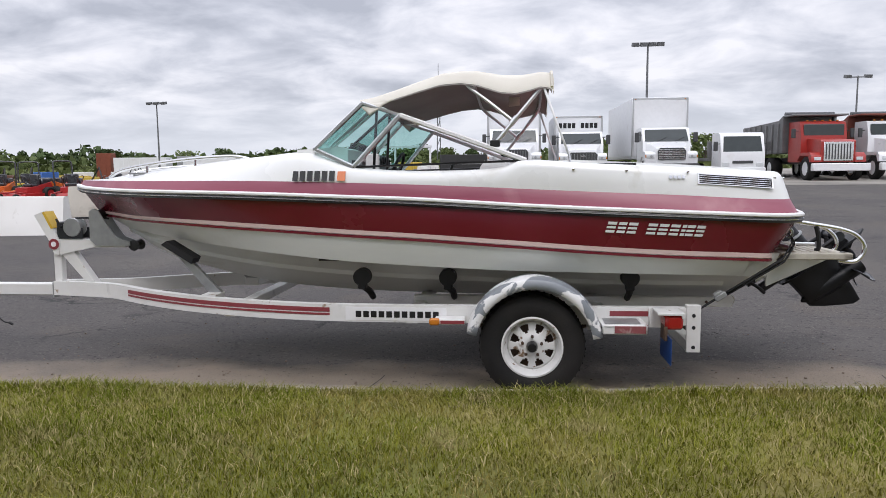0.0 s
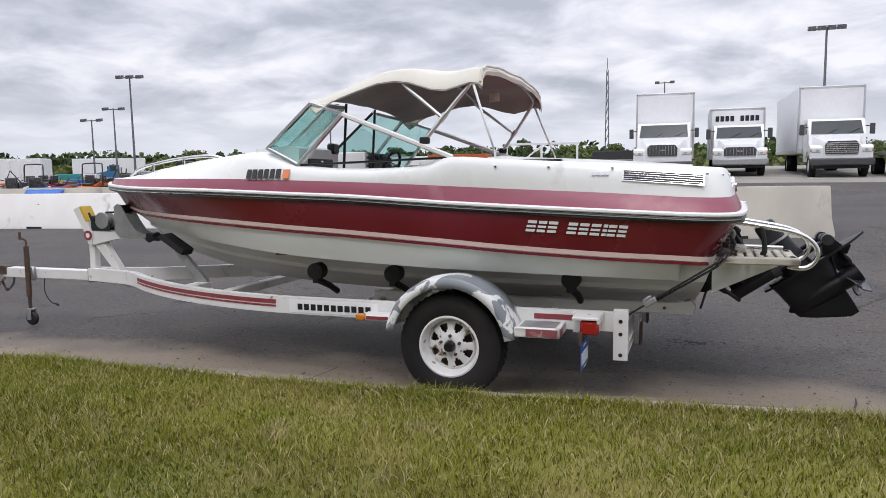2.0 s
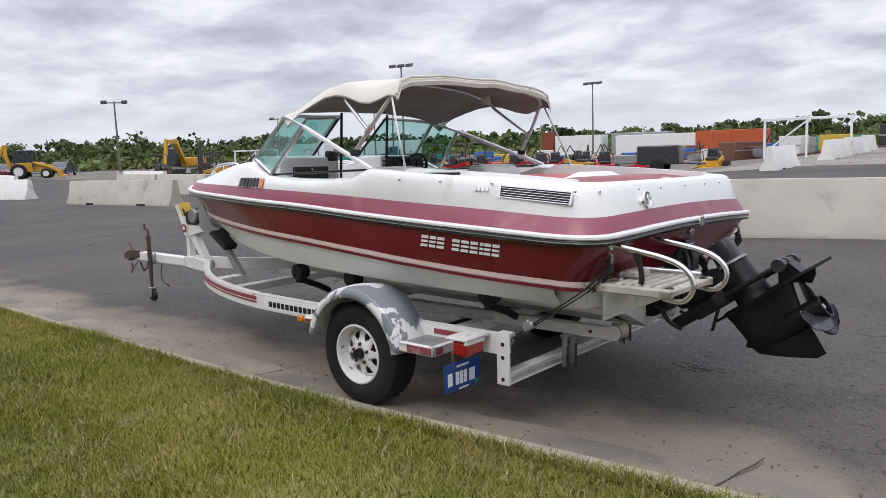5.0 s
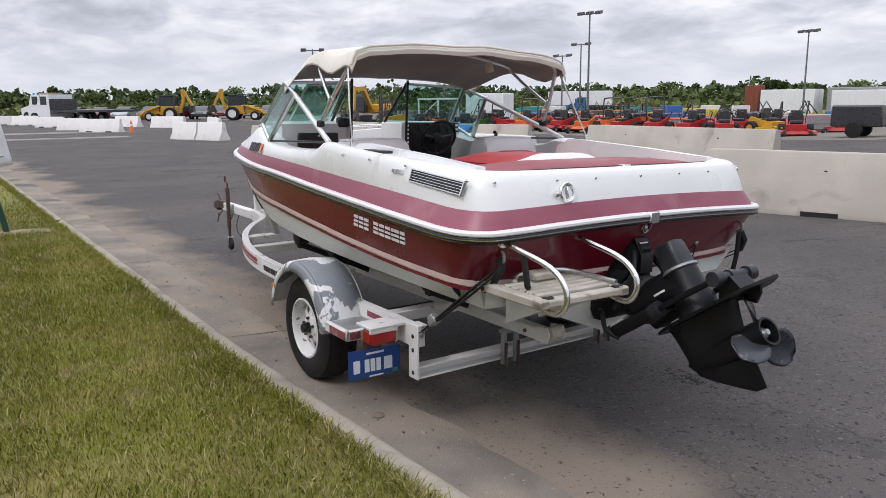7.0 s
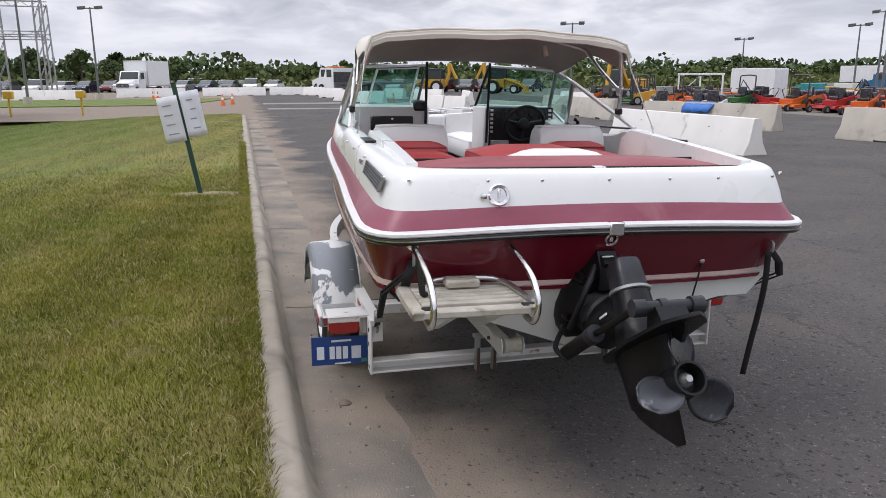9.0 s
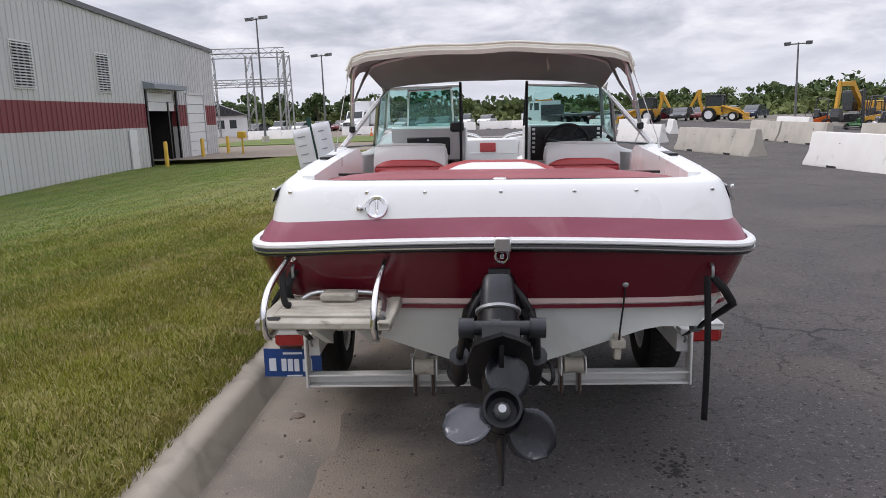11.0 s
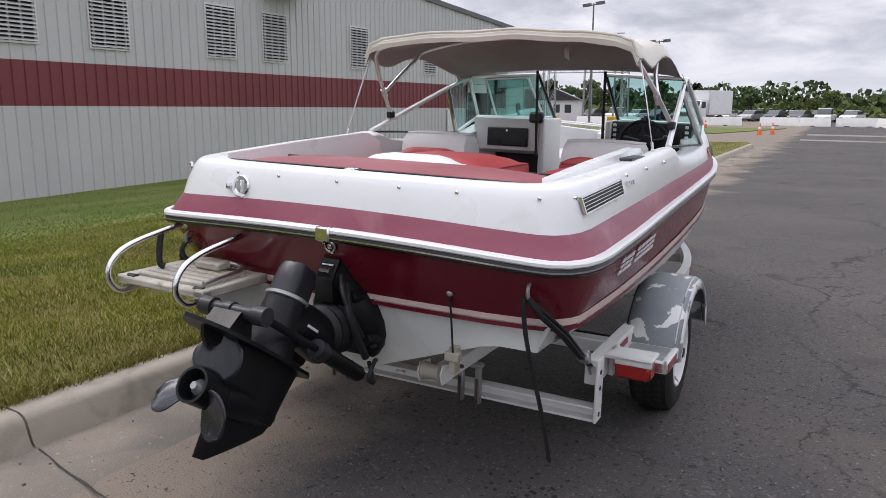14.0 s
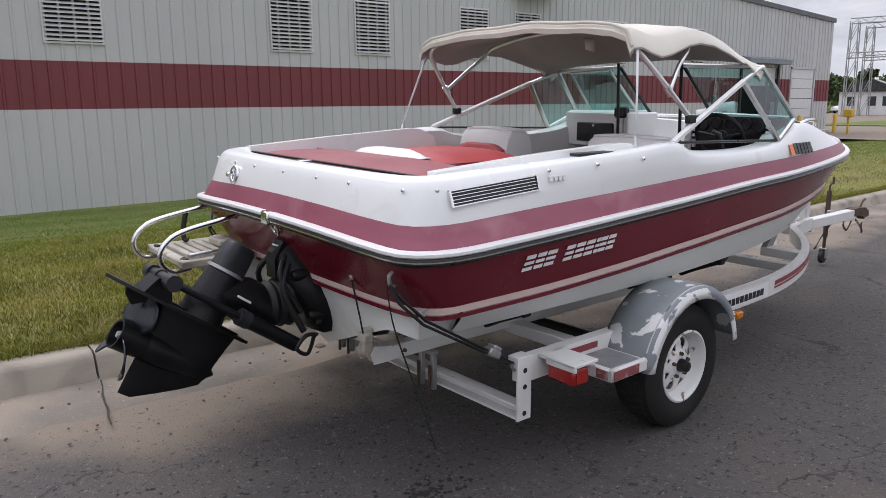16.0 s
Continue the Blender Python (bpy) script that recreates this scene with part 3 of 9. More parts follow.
# far lawn beyond the side road
g = M()
g.add([(-62, -16, 0.05), (-46, -16, 0.05), (-46, -1.5, 0.05), (-62, 1.0, 0.05), (-62, -16, -0.05), (-46, -16, -0.05), (-46, -1.5, -0.05), (-62, 1.0, -0.05)],
      [(0, 1, 2, 3), (0, 1, 5, 4), (1, 2, 6, 5), (2, 3, 7, 6), (3, 0, 4, 7)])
tagged(part("far_lawn", g, SOIL), "strip of mown grass beyond the side road", "lawn", kind="structure")

GRASS = mat("grass_blades", (0.202, 0.198, 0.026), 0.8, col2=(0.140, 0.162, 0.020), scale=0.7, fine=20, amount=0.8, bump=0.0, spec=0.08)
patches(GRASS, (0.270, 0.225, 0.066), 1.8, 0.52, 0.72)
patches(GRASS, (0.33, 0.27, 0.135), 3.1, 0.60, 0.76)
mown(GRASS)
gn, gl = GRASS.node_tree.nodes, GRASS.node_tree.links
geo = gn.new("ShaderNodeNewGeometry")
gr = gn.new("ShaderNodeMapRange")
gr.inputs["To Min"].default_value, gr.inputs["To Max"].default_value = 0.72, 1.30
gl.new(geo.outputs["Random Per Island"], gr.inputs["Value"])
gm = gn.new("ShaderNodeMixRGB")
gm.blend_type, gm.inputs[0].default_value = "MULTIPLY", 1.0
gp = gn["Principled BSDF"]
gl.new(gp.inputs["Base Color"].links[0].from_socket, gm.inputs[1])
gl.new(gr.outputs[0], gm.inputs[2])
# one blade in six is dry straw
dry = gn.new("ShaderNodeMapRange")
dry.inputs["From Min"].default_value, dry.inputs["From Max"].default_value = 0.80, 0.90
gl.new(geo.outputs["Random Per Island"], dry.inputs["Value"])
straw = gn.new("ShaderNodeMixRGB")
straw.inputs[2].default_value = (0.40, 0.34, 0.17, 1)
gl.new(dry.outputs[0], straw.inputs[0])
gl.new(gm.outputs[0], straw.inputs[1])
gl.new(straw.outputs[0], gp.inputs["Base Color"])


def blades(name, count, xr, back, hgt, wid, seed, label, thin=False):
    """Bent, tapered blades scattered over a strip of the lawn; back: how far behind the kerb it reaches."""
    r = np.random.default_rng(seed)
    # densest in the middle of the strip by the kerb, thinning out with no hard edge
    x = r.triangular(xr[0], 0.5 * (xr[0] + xr[1]), xr[1], count) if thin else r.uniform(xr[0], xr[1], count)
    d = back[0] + (back[1] - back[0]) * (r.beta(1.0, 1.7, count) if thin else r.random(count))
    y = 4.07 + 0.038 * x - 0.115 - d
    z = np.array([lawn_z(a, b) for a, b in zip(x, y)])
    clump = np.array([noise.noise((a * 2.2, b * 2.2, 7.0)) for a, b in zip(x, y)])
    h = hgt * (0.55 + 0.75 * r.random(count)) * (1 + 0.55 * clump)
    w = wid * (0.6 + 0.8 * r.random(count))
    a = r.uniform(0, 2 * np.pi, count)
    lean = r.uniform(0.3, 1.7, count) * h
    b = r.uniform(0, 2 * np.pi, count)
    dx, dy = np.cos(a) * w, np.sin(a) * w
    lx_, ly_ = np.cos(b) * lean, np.sin(b) * lean
    v = np.empty((count, 5, 3))
    v[:, 0] = np.stack([x - dx, y - dy, z - 0.01], 1)
    v[:, 1] = np.stack([x + dx, y + dy, z - 0.01], 1)
    v[:, 2] = np.stack([x + dx * 0.8 + lx_ * 0.35, y + dy * 0.8 + ly_ * 0.35, z + h * 0.6], 1)
    v[:, 3] = np.stack([x - dx * 0.8 + lx_ * 0.35, y - dy * 0.8 + ly_ * 0.35, z + h * 0.6], 1)
    v[:, 4] = np.stack([x + lx_, y + ly_, z + h * 0.92], 1)
    me = bpy.data.meshes.new(name)
    me.vertices.add(count * 5)
    me.vertices.foreach_set("co", v.ravel())
    o = np.arange(count) * 5
    loops = np.stack([o, o + 1, o + 2, o + 3, o + 3, o + 2, o + 4], 1).ravel()
    me.loops.add(count * 7)
    me.loops.foreach_set("vertex_index", loops.astype(np.int32))
    me.polygons.add(count * 2)
    st = np.stack([np.arange(count) * 7, np.arange(count) * 7 + 4], 1).ravel()
    me.polygons.foreach_set("loop_start", st.astype(np.int32))
    me.polygons.foreach_set("use_smooth", np.ones(count * 2, bool))
    me.update(calc_edges=True)
    me.validate()
    me.materials.append(GRASS)
    return tagged(new(name, me), label, "grass", kind="stuff")


blades("grass", 300000, (-9.0, 8.0), (0.0, 6.0), 0.036, 0.0019, 1, "short dry-tipped mown grass beside the kerb", True)
blades("grass", 26000, (-14.0, 8.0), (-0.02, 0.10), 0.048, 0.0020, 3, "longer untrimmed grass hanging over the kerb")
blades("grass", 200000, (-29.0, 6.5), (0.0, 13.4), 0.024, 0.0042, 2, "mown grass sloping towards the metal building")

# stones, twigs and an oily patch of grit on the road
g = M()
g.lathe([(-0.02, 0.012), (-0.01, 0.032), (0.01, 0.034), (0.022, 0.014)], (0.95, 4.40, 0.045), axis=2, seg=9)
tagged(part("stone", g, STONE), "small reddish-brown stone lying in the gutter", "stone")
r = random.Random(11)
g = M()
for _ in range(260):
    a, d = r.uniform(0, 6.28), abs(r.gauss(0, 0.13))
    x, y, s = 1.46 + d * 1.3 * math.cos(a), 6.20 + d * math.sin(a), r.uniform(0.003, 0.010)
    g.box(x - s, x + s, y - s * r.uniform(0.5, 1), y + s, 0.0, s * 0.8, 0.002)
tagged(part("grit", g, mat("dark_grit", (0.020, 0.018, 0.016), 0.9, amount=0.6)), "scatter of dark gritty debris on the asphalt", "debris", kind="stuff")
g = M()
for _ in range(520):
    x = r.uniform(-8, 7)
    y = ky(x) + 0.1 + abs(r.gauss(0, 1.0))
    s = r.uniform(0.002, 0.007)
    g.box(x - s, x + s, y - s * r.uniform(0.4, 1), y + s, pan_z(x, y - ky(x)), pan_z(x, y - ky(x)) + 0.002 + s * 0.9, 0.001)
tagged(part("pebbles", g, STONE), "loose pebbles and crumbs along the gutter", "gravel", kind="stuff")


# ---- steel-clad building behind the lawn ----
WY = -9.93
SIDING = mat("grey_steel_siding", (0.52, 0.52, 0.52), 0.42, col2=(0.45, 0.45, 0.45), scale=0.7, fine=30, amount=0.5, bump=0.02, stretch=(1, 1, 0.25))
SIDING_RED = mat("maroon_steel_siding", (0.185, 0.034, 0.042), 0.42, col2=(0.150, 0.028, 0.034), scale=0.7, fine=30, amount=0.5, bump=0.02, stretch=(1, 1, 0.25))
LOUVRE = mat("louvre_grey_metal", (0.66, 0.66, 0.65), 0.4, 0.2, amount=0.4)
# near-black that stands in for shade inside the bay, vents and barrier slots
SHADE_BLACK = mat("painted_shade_black", (0.02, 0.02, 0.021), 0.9, amount=0.3)
DOOR_WHITE = mat("white_door_panel", (0.66, 0.67, 0.67), 0.4, amount=0.3)
YELLOW = mat("safety_yellow_paint", (0.62, 0.40, 0.03), 0.45, col2=(0.50, 0.30, 0.03), amount=0.5)
BX0, BX1 = -36.4, 22.0
building = thing("building", pose(0, WY, 0), "long grey steel-clad industrial building with a maroon band", "building")


def roof_z(x):
    return 5.55 + 0.05 * (x - BX0)


def rib_profile(x0, x1):
    """Standing ribs of the cladding along x: pairs of position and depth."""
    out, pitch = [], 0.305
    n = int((x1 - x0) / pitch)
    for i in range(n + 1):
        a = x0 + i * pitch
        for dx, dy in ((0.0, 0.0), (0.225, 0.0), (0.24, 0.032), (0.275, 0.032), (0.29, 0.0)):
            if a + dx < x1:
                out.append((a + dx, dy))
    out.append((x1, 0.0))
    return out


def clad(name, z0, z1, m, spans, label):
    for xa, xb in spans:
        pr = rib_profile(xa, xb)
        g = M()
        lo = [(x, d, z0 if not callable(z0) else z0(x)) for x, d in pr]
        hi = [(x, d, z1 if not callable(z1) else z1(x)) for x, d in pr]
        g.grid([lo, hi])
        g.box(xa, xb, -0.25, -0.012, min(p[2] for p in lo), min(p[2] for p in hi), 0.002)
        part(name, g, m, building, label, smooth=False)


D1, D2 = (-31.2, -28.1), (-34.7, -32.5)
DOORTOP = 3.1
clad("lower_cladding", -1.2, 1.53, SIDING, ((BX0, D2[0]), (D2[1], D1[0]), (D1[1], BX1)), "light grey ribbed steel cladding")
clad("band_cladding", 1.53, 2.575, SIDING_RED, ((BX0, D2[0]), (D2[1], D1[0]), (D1[1], BX1)), "maroon ribbed steel band")
clad("upper_cladding", 2.575, roof_z, SIDING, ((BX0, D2[0]), (D2[1], D1[0]), (D1[1], BX1)), "light grey ribbed steel cladding")
for a, b in (D1, D2):
    clad("head_cladding", DOORTOP, roof_z, SIDING, ((a, b),), "light grey ribbed steel cladding")
g = M()
g.add([(BX0 - 0.05, 0.09, roof_z(BX0) - 0.14), (BX1, 0.09, roof_z(BX1) - 0.14), (BX1, 0.09, roof_z(BX1) + 0.06), (BX0 - 0.05, 0.09, roof_z(BX0) + 0.06),
       (BX0 - 0.05, -0.3, roof_z(BX0) - 0.14), (BX1, -0.3, roof_z(BX1) - 0.14), (BX1, -0.3, roof_z(BX1) + 0.06), (BX0 - 0.05, -0.3, roof_z(BX0) + 0.06)],
      [(0, 1, 2, 3), (4, 5, 6, 7), (0, 1, 5, 4), (3, 2, 6, 7), (0, 3, 7, 4), (1, 2, 6, 5)])
part("rake_trim", g, mat("dark_trim_metal", (0.12, 0.125, 0.13), 0.4, 0.3), building, "dark metal roof trim", smooth=False)
g = M()
g.add([(BX0, -0.2, roof_z(BX0)), (BX1, -0.2, roof_z(BX1)), (BX1, -45, roof_z(BX1)), (BX0, -45, roof_z(BX0))], [(0, 1, 2, 3)])
g.box(BX0, BX0 + 0.2, -45, -0.26, -1.2, roof_z(BX0) - 0.02)
g.box(BX1 - 0.2, BX1, -45, -0.26, -1.2, roof_z(BX1) - 0.5)
g.box(BX0, BX1, -45.2, -45, -1.2, 5.5)
part("roof", g, SIDING, building, "pale ribbed steel roof and far walls", smooth=False)
# the open overhead door: bay with its darkness put into the wall colour, frame, half-raised panels, hood, strip curtain
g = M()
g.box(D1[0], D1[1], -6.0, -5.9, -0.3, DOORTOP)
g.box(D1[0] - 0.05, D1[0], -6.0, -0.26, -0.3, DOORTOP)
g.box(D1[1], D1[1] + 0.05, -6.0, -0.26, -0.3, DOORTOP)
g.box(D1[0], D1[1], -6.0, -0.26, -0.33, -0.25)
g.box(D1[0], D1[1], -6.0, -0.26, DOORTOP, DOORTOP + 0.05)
part("loading_bay", g, SHADE_BLACK, building, "interior behind the raised door, coloured near-black for its shade", smooth=False)
g = M()
for i in range(2):
    g.box(D1[0] + 0.05, D1[1] - 0.05, -0.12, -0.07, DOORTOP - 0.42 * (i + 1), DOORTOP - 0.42 * i - 0.012, 0.01)
part("overhead_door", g, DOOR_WHITE, building, "half-raised pale sectional door")
for x0, y0, y1, z1 in ((D1[1] - 0.02, -0.02, 0.07, DOORTOP + 0.1), (D1[0] - 0.12, -0.02, 0.07, DOORTOP + 0.1), (D1[0] + 0.75, -0.14, -0.02, DOORTOP - 0.4)):
    part("door_post", M().box(x0, x0 + (0.14 if z1 > DOORTOP else 0.12), y0, y1, -0.3, z1), BLACK_GLOSS, building, "black steel door post")
g = M()
g.prism([(0.0, 3.55), (0.55, 3.42), (0.55, 3.22), (0.0, 3.22)], 0, D1[0] - 0.25, D1[1] + 0.2)
part("door_hood", g, mat("hood_grey_blue", (0.22, 0.25, 0.27), 0.45), building, "grey metal hood over the loading door")
g = M()
for i in range(7):
    g.box(D2[0] + 0.02, D2[1] - 0.02, -0.05, 0.0, -0.2 + i * 0.47, -0.2 + i * 0.47 + 0.455, 0.012)
part("closed_door", g, DOOR_WHITE, building, "closed white sectional door")
g = M()
g.box(D2[0] - 0.1, D2[0], -0.03, 0.05, -0.3, DOORTOP + 0.05)
g.box(D2[1], D2[1] + 0.1, -0.03, 0.05, -0.3, DOORTOP + 0.05)
g.box(D2[0] - 0.1, D2[1] + 0.1, -0.03, 0.05, DOORTOP - 0.03, DOORTOP + 0.07)
part("door_trim", g, SIDING, building, "grey metal door trim")
g = M()
g.box(-26.75, -26.1, 0.03, 0.10, -0.3, 1.45, 0.01)
part("wall_panel", g, DOOR_WHITE, building, "upright white panel against the wall")
for x in (-27.6, -31.8, -35.4):
    g = M()
    g.tube([(x, 0.9, -0.4), (x, 0.9, 0.85), (x, 0.9, 0.9)], [0.09, 0.09, 0.05], 14)
    tagged(part("bollard", g, YELLOW), "yellow-painted steel bollard beside the loading door", "bollard", "bollards by the doors").location = (0, WY, 0)
# louvred wall vents
for x1, wd in ((-0.375, 1.17), (-5.68, 1.14), (-8.22, 1.10), (-11.98, 1.12), (-14.31, 1.10), (-18.9, 1.10), (-24.1, 0.95)):
    x0 = x1 - wd
    v = part("louvre_vent", M().box(x0 - 0.04, x1 + 0.04, 0.0, 0.05, 2.94, 2.99).box(x0 - 0.04, x1 + 0.04, 0.0, 0.05, 4.45, 4.50).box(x0 - 0.04, x0, 0.0, 0.05, 2.99, 4.45).box(x1, x1 + 0.04, 0.0, 0.05, 2.99, 4.45), LOUVRE, building, "grey metal wall louvre")
    # near-black plate: the shade behind the slats, put into its colour
    part("backing", M().box(x0, x1, 0.001, 0.012, 2.99, 4.45), SHADE_BLACK, v)
    nsl = 15
    for i in range(nsl):
        z = 2.995 + i * 1.455 / nsl
        part("slat", M().prism([(0.018, z + 0.052), (0.085, z + 0.006), (0.085, z + 0.020), (0.018, z + 0.066)], 0, x0, x1), LOUVRE, v, smooth=False)
g = M()
g.prism([(0.0, 5.75), (0.35, 5.75), (0.85, 5.22), (0.85, 5.08), (0.0, 5.08)], 0, -15.9, -14.2)
part("exhaust_hood", g, mat("blue_grey_hood", (0.17, 0.23, 0.28), 0.45, amount=0.4), building, "blue-grey sheet-metal exhaust hood")


# ---- the runabout: its own axes have the bow at -x, starboard at +y ----
BOAT = Matrix.Translation((0, 5.42, 0)) @ pose(0, 0, 0, 0, 0, 0.45) @ pose(0, 0, 0, -1.34, 0, 0)
boat = thing("motorboat", BOAT, "white and maroon open-bow fibreglass runabout on a trailer", "motorboat")

U_TOP = (1.42, 1.0, 0.5, 0.15, -0.03, -0.5, -0.9, -1.25, -1.65, -2.05, -2.4, -2.7, -2.95, -3.1)


def line3(us, vs, ws):
    return list(zip(us, vs, ws))


RAIL = line3((*U_TOP, -3.2), (1.002, 0.994, 0.974, 0.963, 0.961, 0.95, 0.928, 0.889, 0.816, 0.712, 0.577, 0.42, 0.243, 0.115, 0),
             (1.045, 1.062, 1.083, 1.1, 1.111, 1.139, 1.153, 1.166, 1.178, 1.186, 1.192, 1.2, 1.21, 1.22, 1.232))
BANDL = line3((*U_TOP, -3.17), (0.944, 0.949, 0.942, 0.937, 0.938, 0.928, 0.907, 0.864, 0.783, 0.67, 0.532, 0.373, 0.199, 0.075, 0),
              (1.144, 1.168, 1.19, 1.207, 1.216, 1.236, 1.249, 1.259, 1.266, 1.269, 1.271, 1.274, 1.278, 1.281, 1.284))
LOW = line3((1.42, 1.0, 0.5, 0.15, -0.03, -0.5, -0.9, -1.25, -1.62, -2.0, -2.32, -2.6, -2.82, -2.96, -3.06),
            (0.938, 0.951, 0.954, 0.952, 0.95, 0.934, 0.903, 0.848, 0.757, 0.637, 0.488, 0.33, 0.161, 0.062, 0),
            (0.828, 0.841, 0.867, 0.892, 0.904, 0.935, 0.955, 0.973, 0.989, 1.006, 1.017, 1.027, 1.039, 1.047, 1.057))
U_BOT = (1.40, 1.0, 0.5, 0.15, -0.03, -0.5, -0.9, -1.22, -1.55, -1.88, -2.15, -2.4, -2.6, -2.72, -2.82)
CHINE = line3(U_BOT, (0.83, 0.85, 0.865, 0.87, 0.87, 0.86, 0.83, 0.775, 0.68, 0.55, 0.41, 0.27, 0.14, 0.06, 0),
              (0.695, 0.703, 0.712, 0.72, 0.725, 0.745, 0.765, 0.787, 0.812, 0.838, 0.86, 0.88, 0.9, 0.91, 0.92))
INNER = line3(U_BOT, (0.64, 0.66, 0.67, 0.68, 0.68, 0.665, 0.63, 0.575, 0.49, 0.38, 0.27, 0.165, 0.08, 0.03, 0),
              (0.69, 0.695, 0.702, 0.708, 0.711, 0.727, 0.745, 0.763, 0.785, 0.81, 0.835, 0.86, 0.887, 0.905, 0.92))
KEEL = line3(U_BOT, (0.0,) * 15, (0.445, 0.445, 0.446, 0.447, 0.448, 0.455, 0.466, 0.482, 0.51, 0.56, 0.62, 0.69, 0.77, 0.845, 0.92))
GUN = line3((1.42, 1.0, 0.5, 0.15, -0.03, -0.5, -0.88, -1.2, -1.58, -1.95, -2.28, -2.55, -2.78, -2.9, -2.98),
            (0.884, 0.911, 0.923, 0.92, 0.915, 0.893, 0.866, 0.812, 0.695, 0.55, 0.405, 0.26, 0.13, 0.05, 0),
            (1.297, 1.321, 1.347, 1.369, 1.318, 1.308, 1.337, 1.417, 1.406, 1.379, 1.348, 1.326, 1.305, 1.295, 1.289))
RIM_IN = line3((1.42, 1.0, 0.5, 0.15, -0.03, -0.5, -0.88, -1.18, -1.5, -1.85, -2.15, -2.4, -2.58, -2.66, -2.7),
               (0.775, 0.80, 0.825, 0.83, 0.82, 0.79, 0.75, 0.62, 0.52, 0.40, 0.28, 0.17, 0.07, 0.03, 0),
               (1.293, 1.31, 1.333, 1.352, 1.315, 1.305, 1.335, 1.44, 1.415, 1.385, 1.355, 1.335, 1.318, 1.308, 1.303))
LINER = [(u, v - 0.03, 0.80 if i < 7 else 1.02) for i, (u, v, w) in enumerate([(a, max(b, 0.03), c) for a, b, c in RIM_IN])]


def side(ctrl, n=4):
    return smooth_path([(u, -v, w) for u, v, w in ctrl], n)


def level(ctrl, ut, n=4, crown=0.0):
    """Bow to bow round the stern: port side, rounded quarter, slightly bowed and crowned transom, starboard side."""
    s = side(ctrl, n)[::-1]
    p0 = Vector(s[-1])
    V, w = -p0.y, ctrl[0][2]
    w2 = w - 0.008
    corner, p2 = Vector((ut - 0.045, -V, w2)), Vector((ut - 0.03, -V + 0.16, w2 + crown * (1 - ((V - 0.16) / V) ** 2)))
    q = []
    for k in range(1, 6):
        t = k / 5
        q.append(tuple(p0 * (1 - t) ** 2 + corner * 2 * t * (1 - t) + p2 * t * t))
    tr = []
    for k in range(1, 7):
        v = (-V + 0.16) * (1 - k / 6)
        tr.append((ut - 0.03 * (v / V) ** 2, v, w2 + crown * (1 - (v / V) ** 2)))
    half = s + q + tr
    return half + mirror(half[:-1])[::-1]


L_RAIL, L_BAND, L_LOW = level(RAIL, 1.728, crown=0.032), level(BANDL, 1.690, crown=0.029), level(LOW, 1.600, crown=-0.006)
L_GUN, L_RIM = level(GUN, 1.640), level(RIM_IN, 1.53)


def skin(lo, hi, u, w):
    """Half breadth of the side at u and height w, between two of its lines."""
    q = []
    for ln in (lo, hi):
        c = sorted(ln)
        us = [p[0] for p in c]
        q.append((np.interp(u, us, [p[1] for p in c]), np.interp(u, us, [p[2] for p in c])))
    (v0, w0), (v1, w1) = q
    return float(v0 + (v1 - v0) * (w - w0) / (w1 - w0))


def between(a, b, t, out=0.0, up=0.0):
    r = []
    for p, q in zip(a, b):
        m = [p[i] + (q[i] - p[i]) * t for i in range(3)]
        l = math.hypot(m[0] * 0.2, m[1]) or 1
        r.append((m[0] + (out * 0.5 if abs(m[1]) < 0.8 and m[0] > 1.4 else 0), m[1] + out * m[1] / l, m[2] + up))
    return r


# sides: maroon below the rub rail, faded band above, white coaming and deck
part("hull_side", M().grid([L_LOW, between(L_LOW, L_RAIL, 0.33, 0.006), between(L_LOW, L_RAIL, 0.67, 0.006), L_RAIL]), GEL_RED, boat, "dark maroon glossy hull side")
part("upper_band", M().grid([L_RAIL, between(L_RAIL, L_BAND, 0.5, 0.008), L_BAND]), BAND, boat, "sun-faded maroon gelcoat band")
part("coaming", M().grid([L_BAND, between(L_BAND, L_GUN, 0.35, 0.012), between(L_BAND, L_GUN, 0.75, 0.014), between(L_BAND, L_GUN, 0.94, 0.008), L_GUN, between(L_GUN, L_RIM, 0.12, 0, 0.008), between(L_GUN, L_RIM, 0.5, 0, 0.012), between(L_GUN, L_RIM, 0.9, 0, 0.006), L_RIM]), GEL_WHITE, boat, "white gelcoat coaming and foredeck")
sd_in, sd_fl = side(RIM_IN), side(LINER)
part("cockpit_liner", M().grid([sd_in, sd_fl]).grid([mirror(sd_in), mirror(sd_fl)]), VINYL_GREY, boat, "grey padded cockpit side lining")
# bottom: flat chine, then a vee
s_low, s_ch, s_in, s_kl = side(LOW), side(CHINE), side(INNER), side(KEEL)
mid1, mid2 = between(s_in, s_kl, 0.33, 0, 0.0), between(s_in, s_kl, 0.36, 0, -0.022)
for sgn in (1, -1):
    rows = [[(p[0], p[1] * sgn, p[2]) for p in r] for r in (s_low, between(s_low, s_ch, 0.5, 0.012), s_ch, s_in, mid1, mid2, s_kl)]
    part("hull_bottom", M().grid(rows), HULL_WHITE, boat, "white vee bottom with hard chine and strake", angle=22)
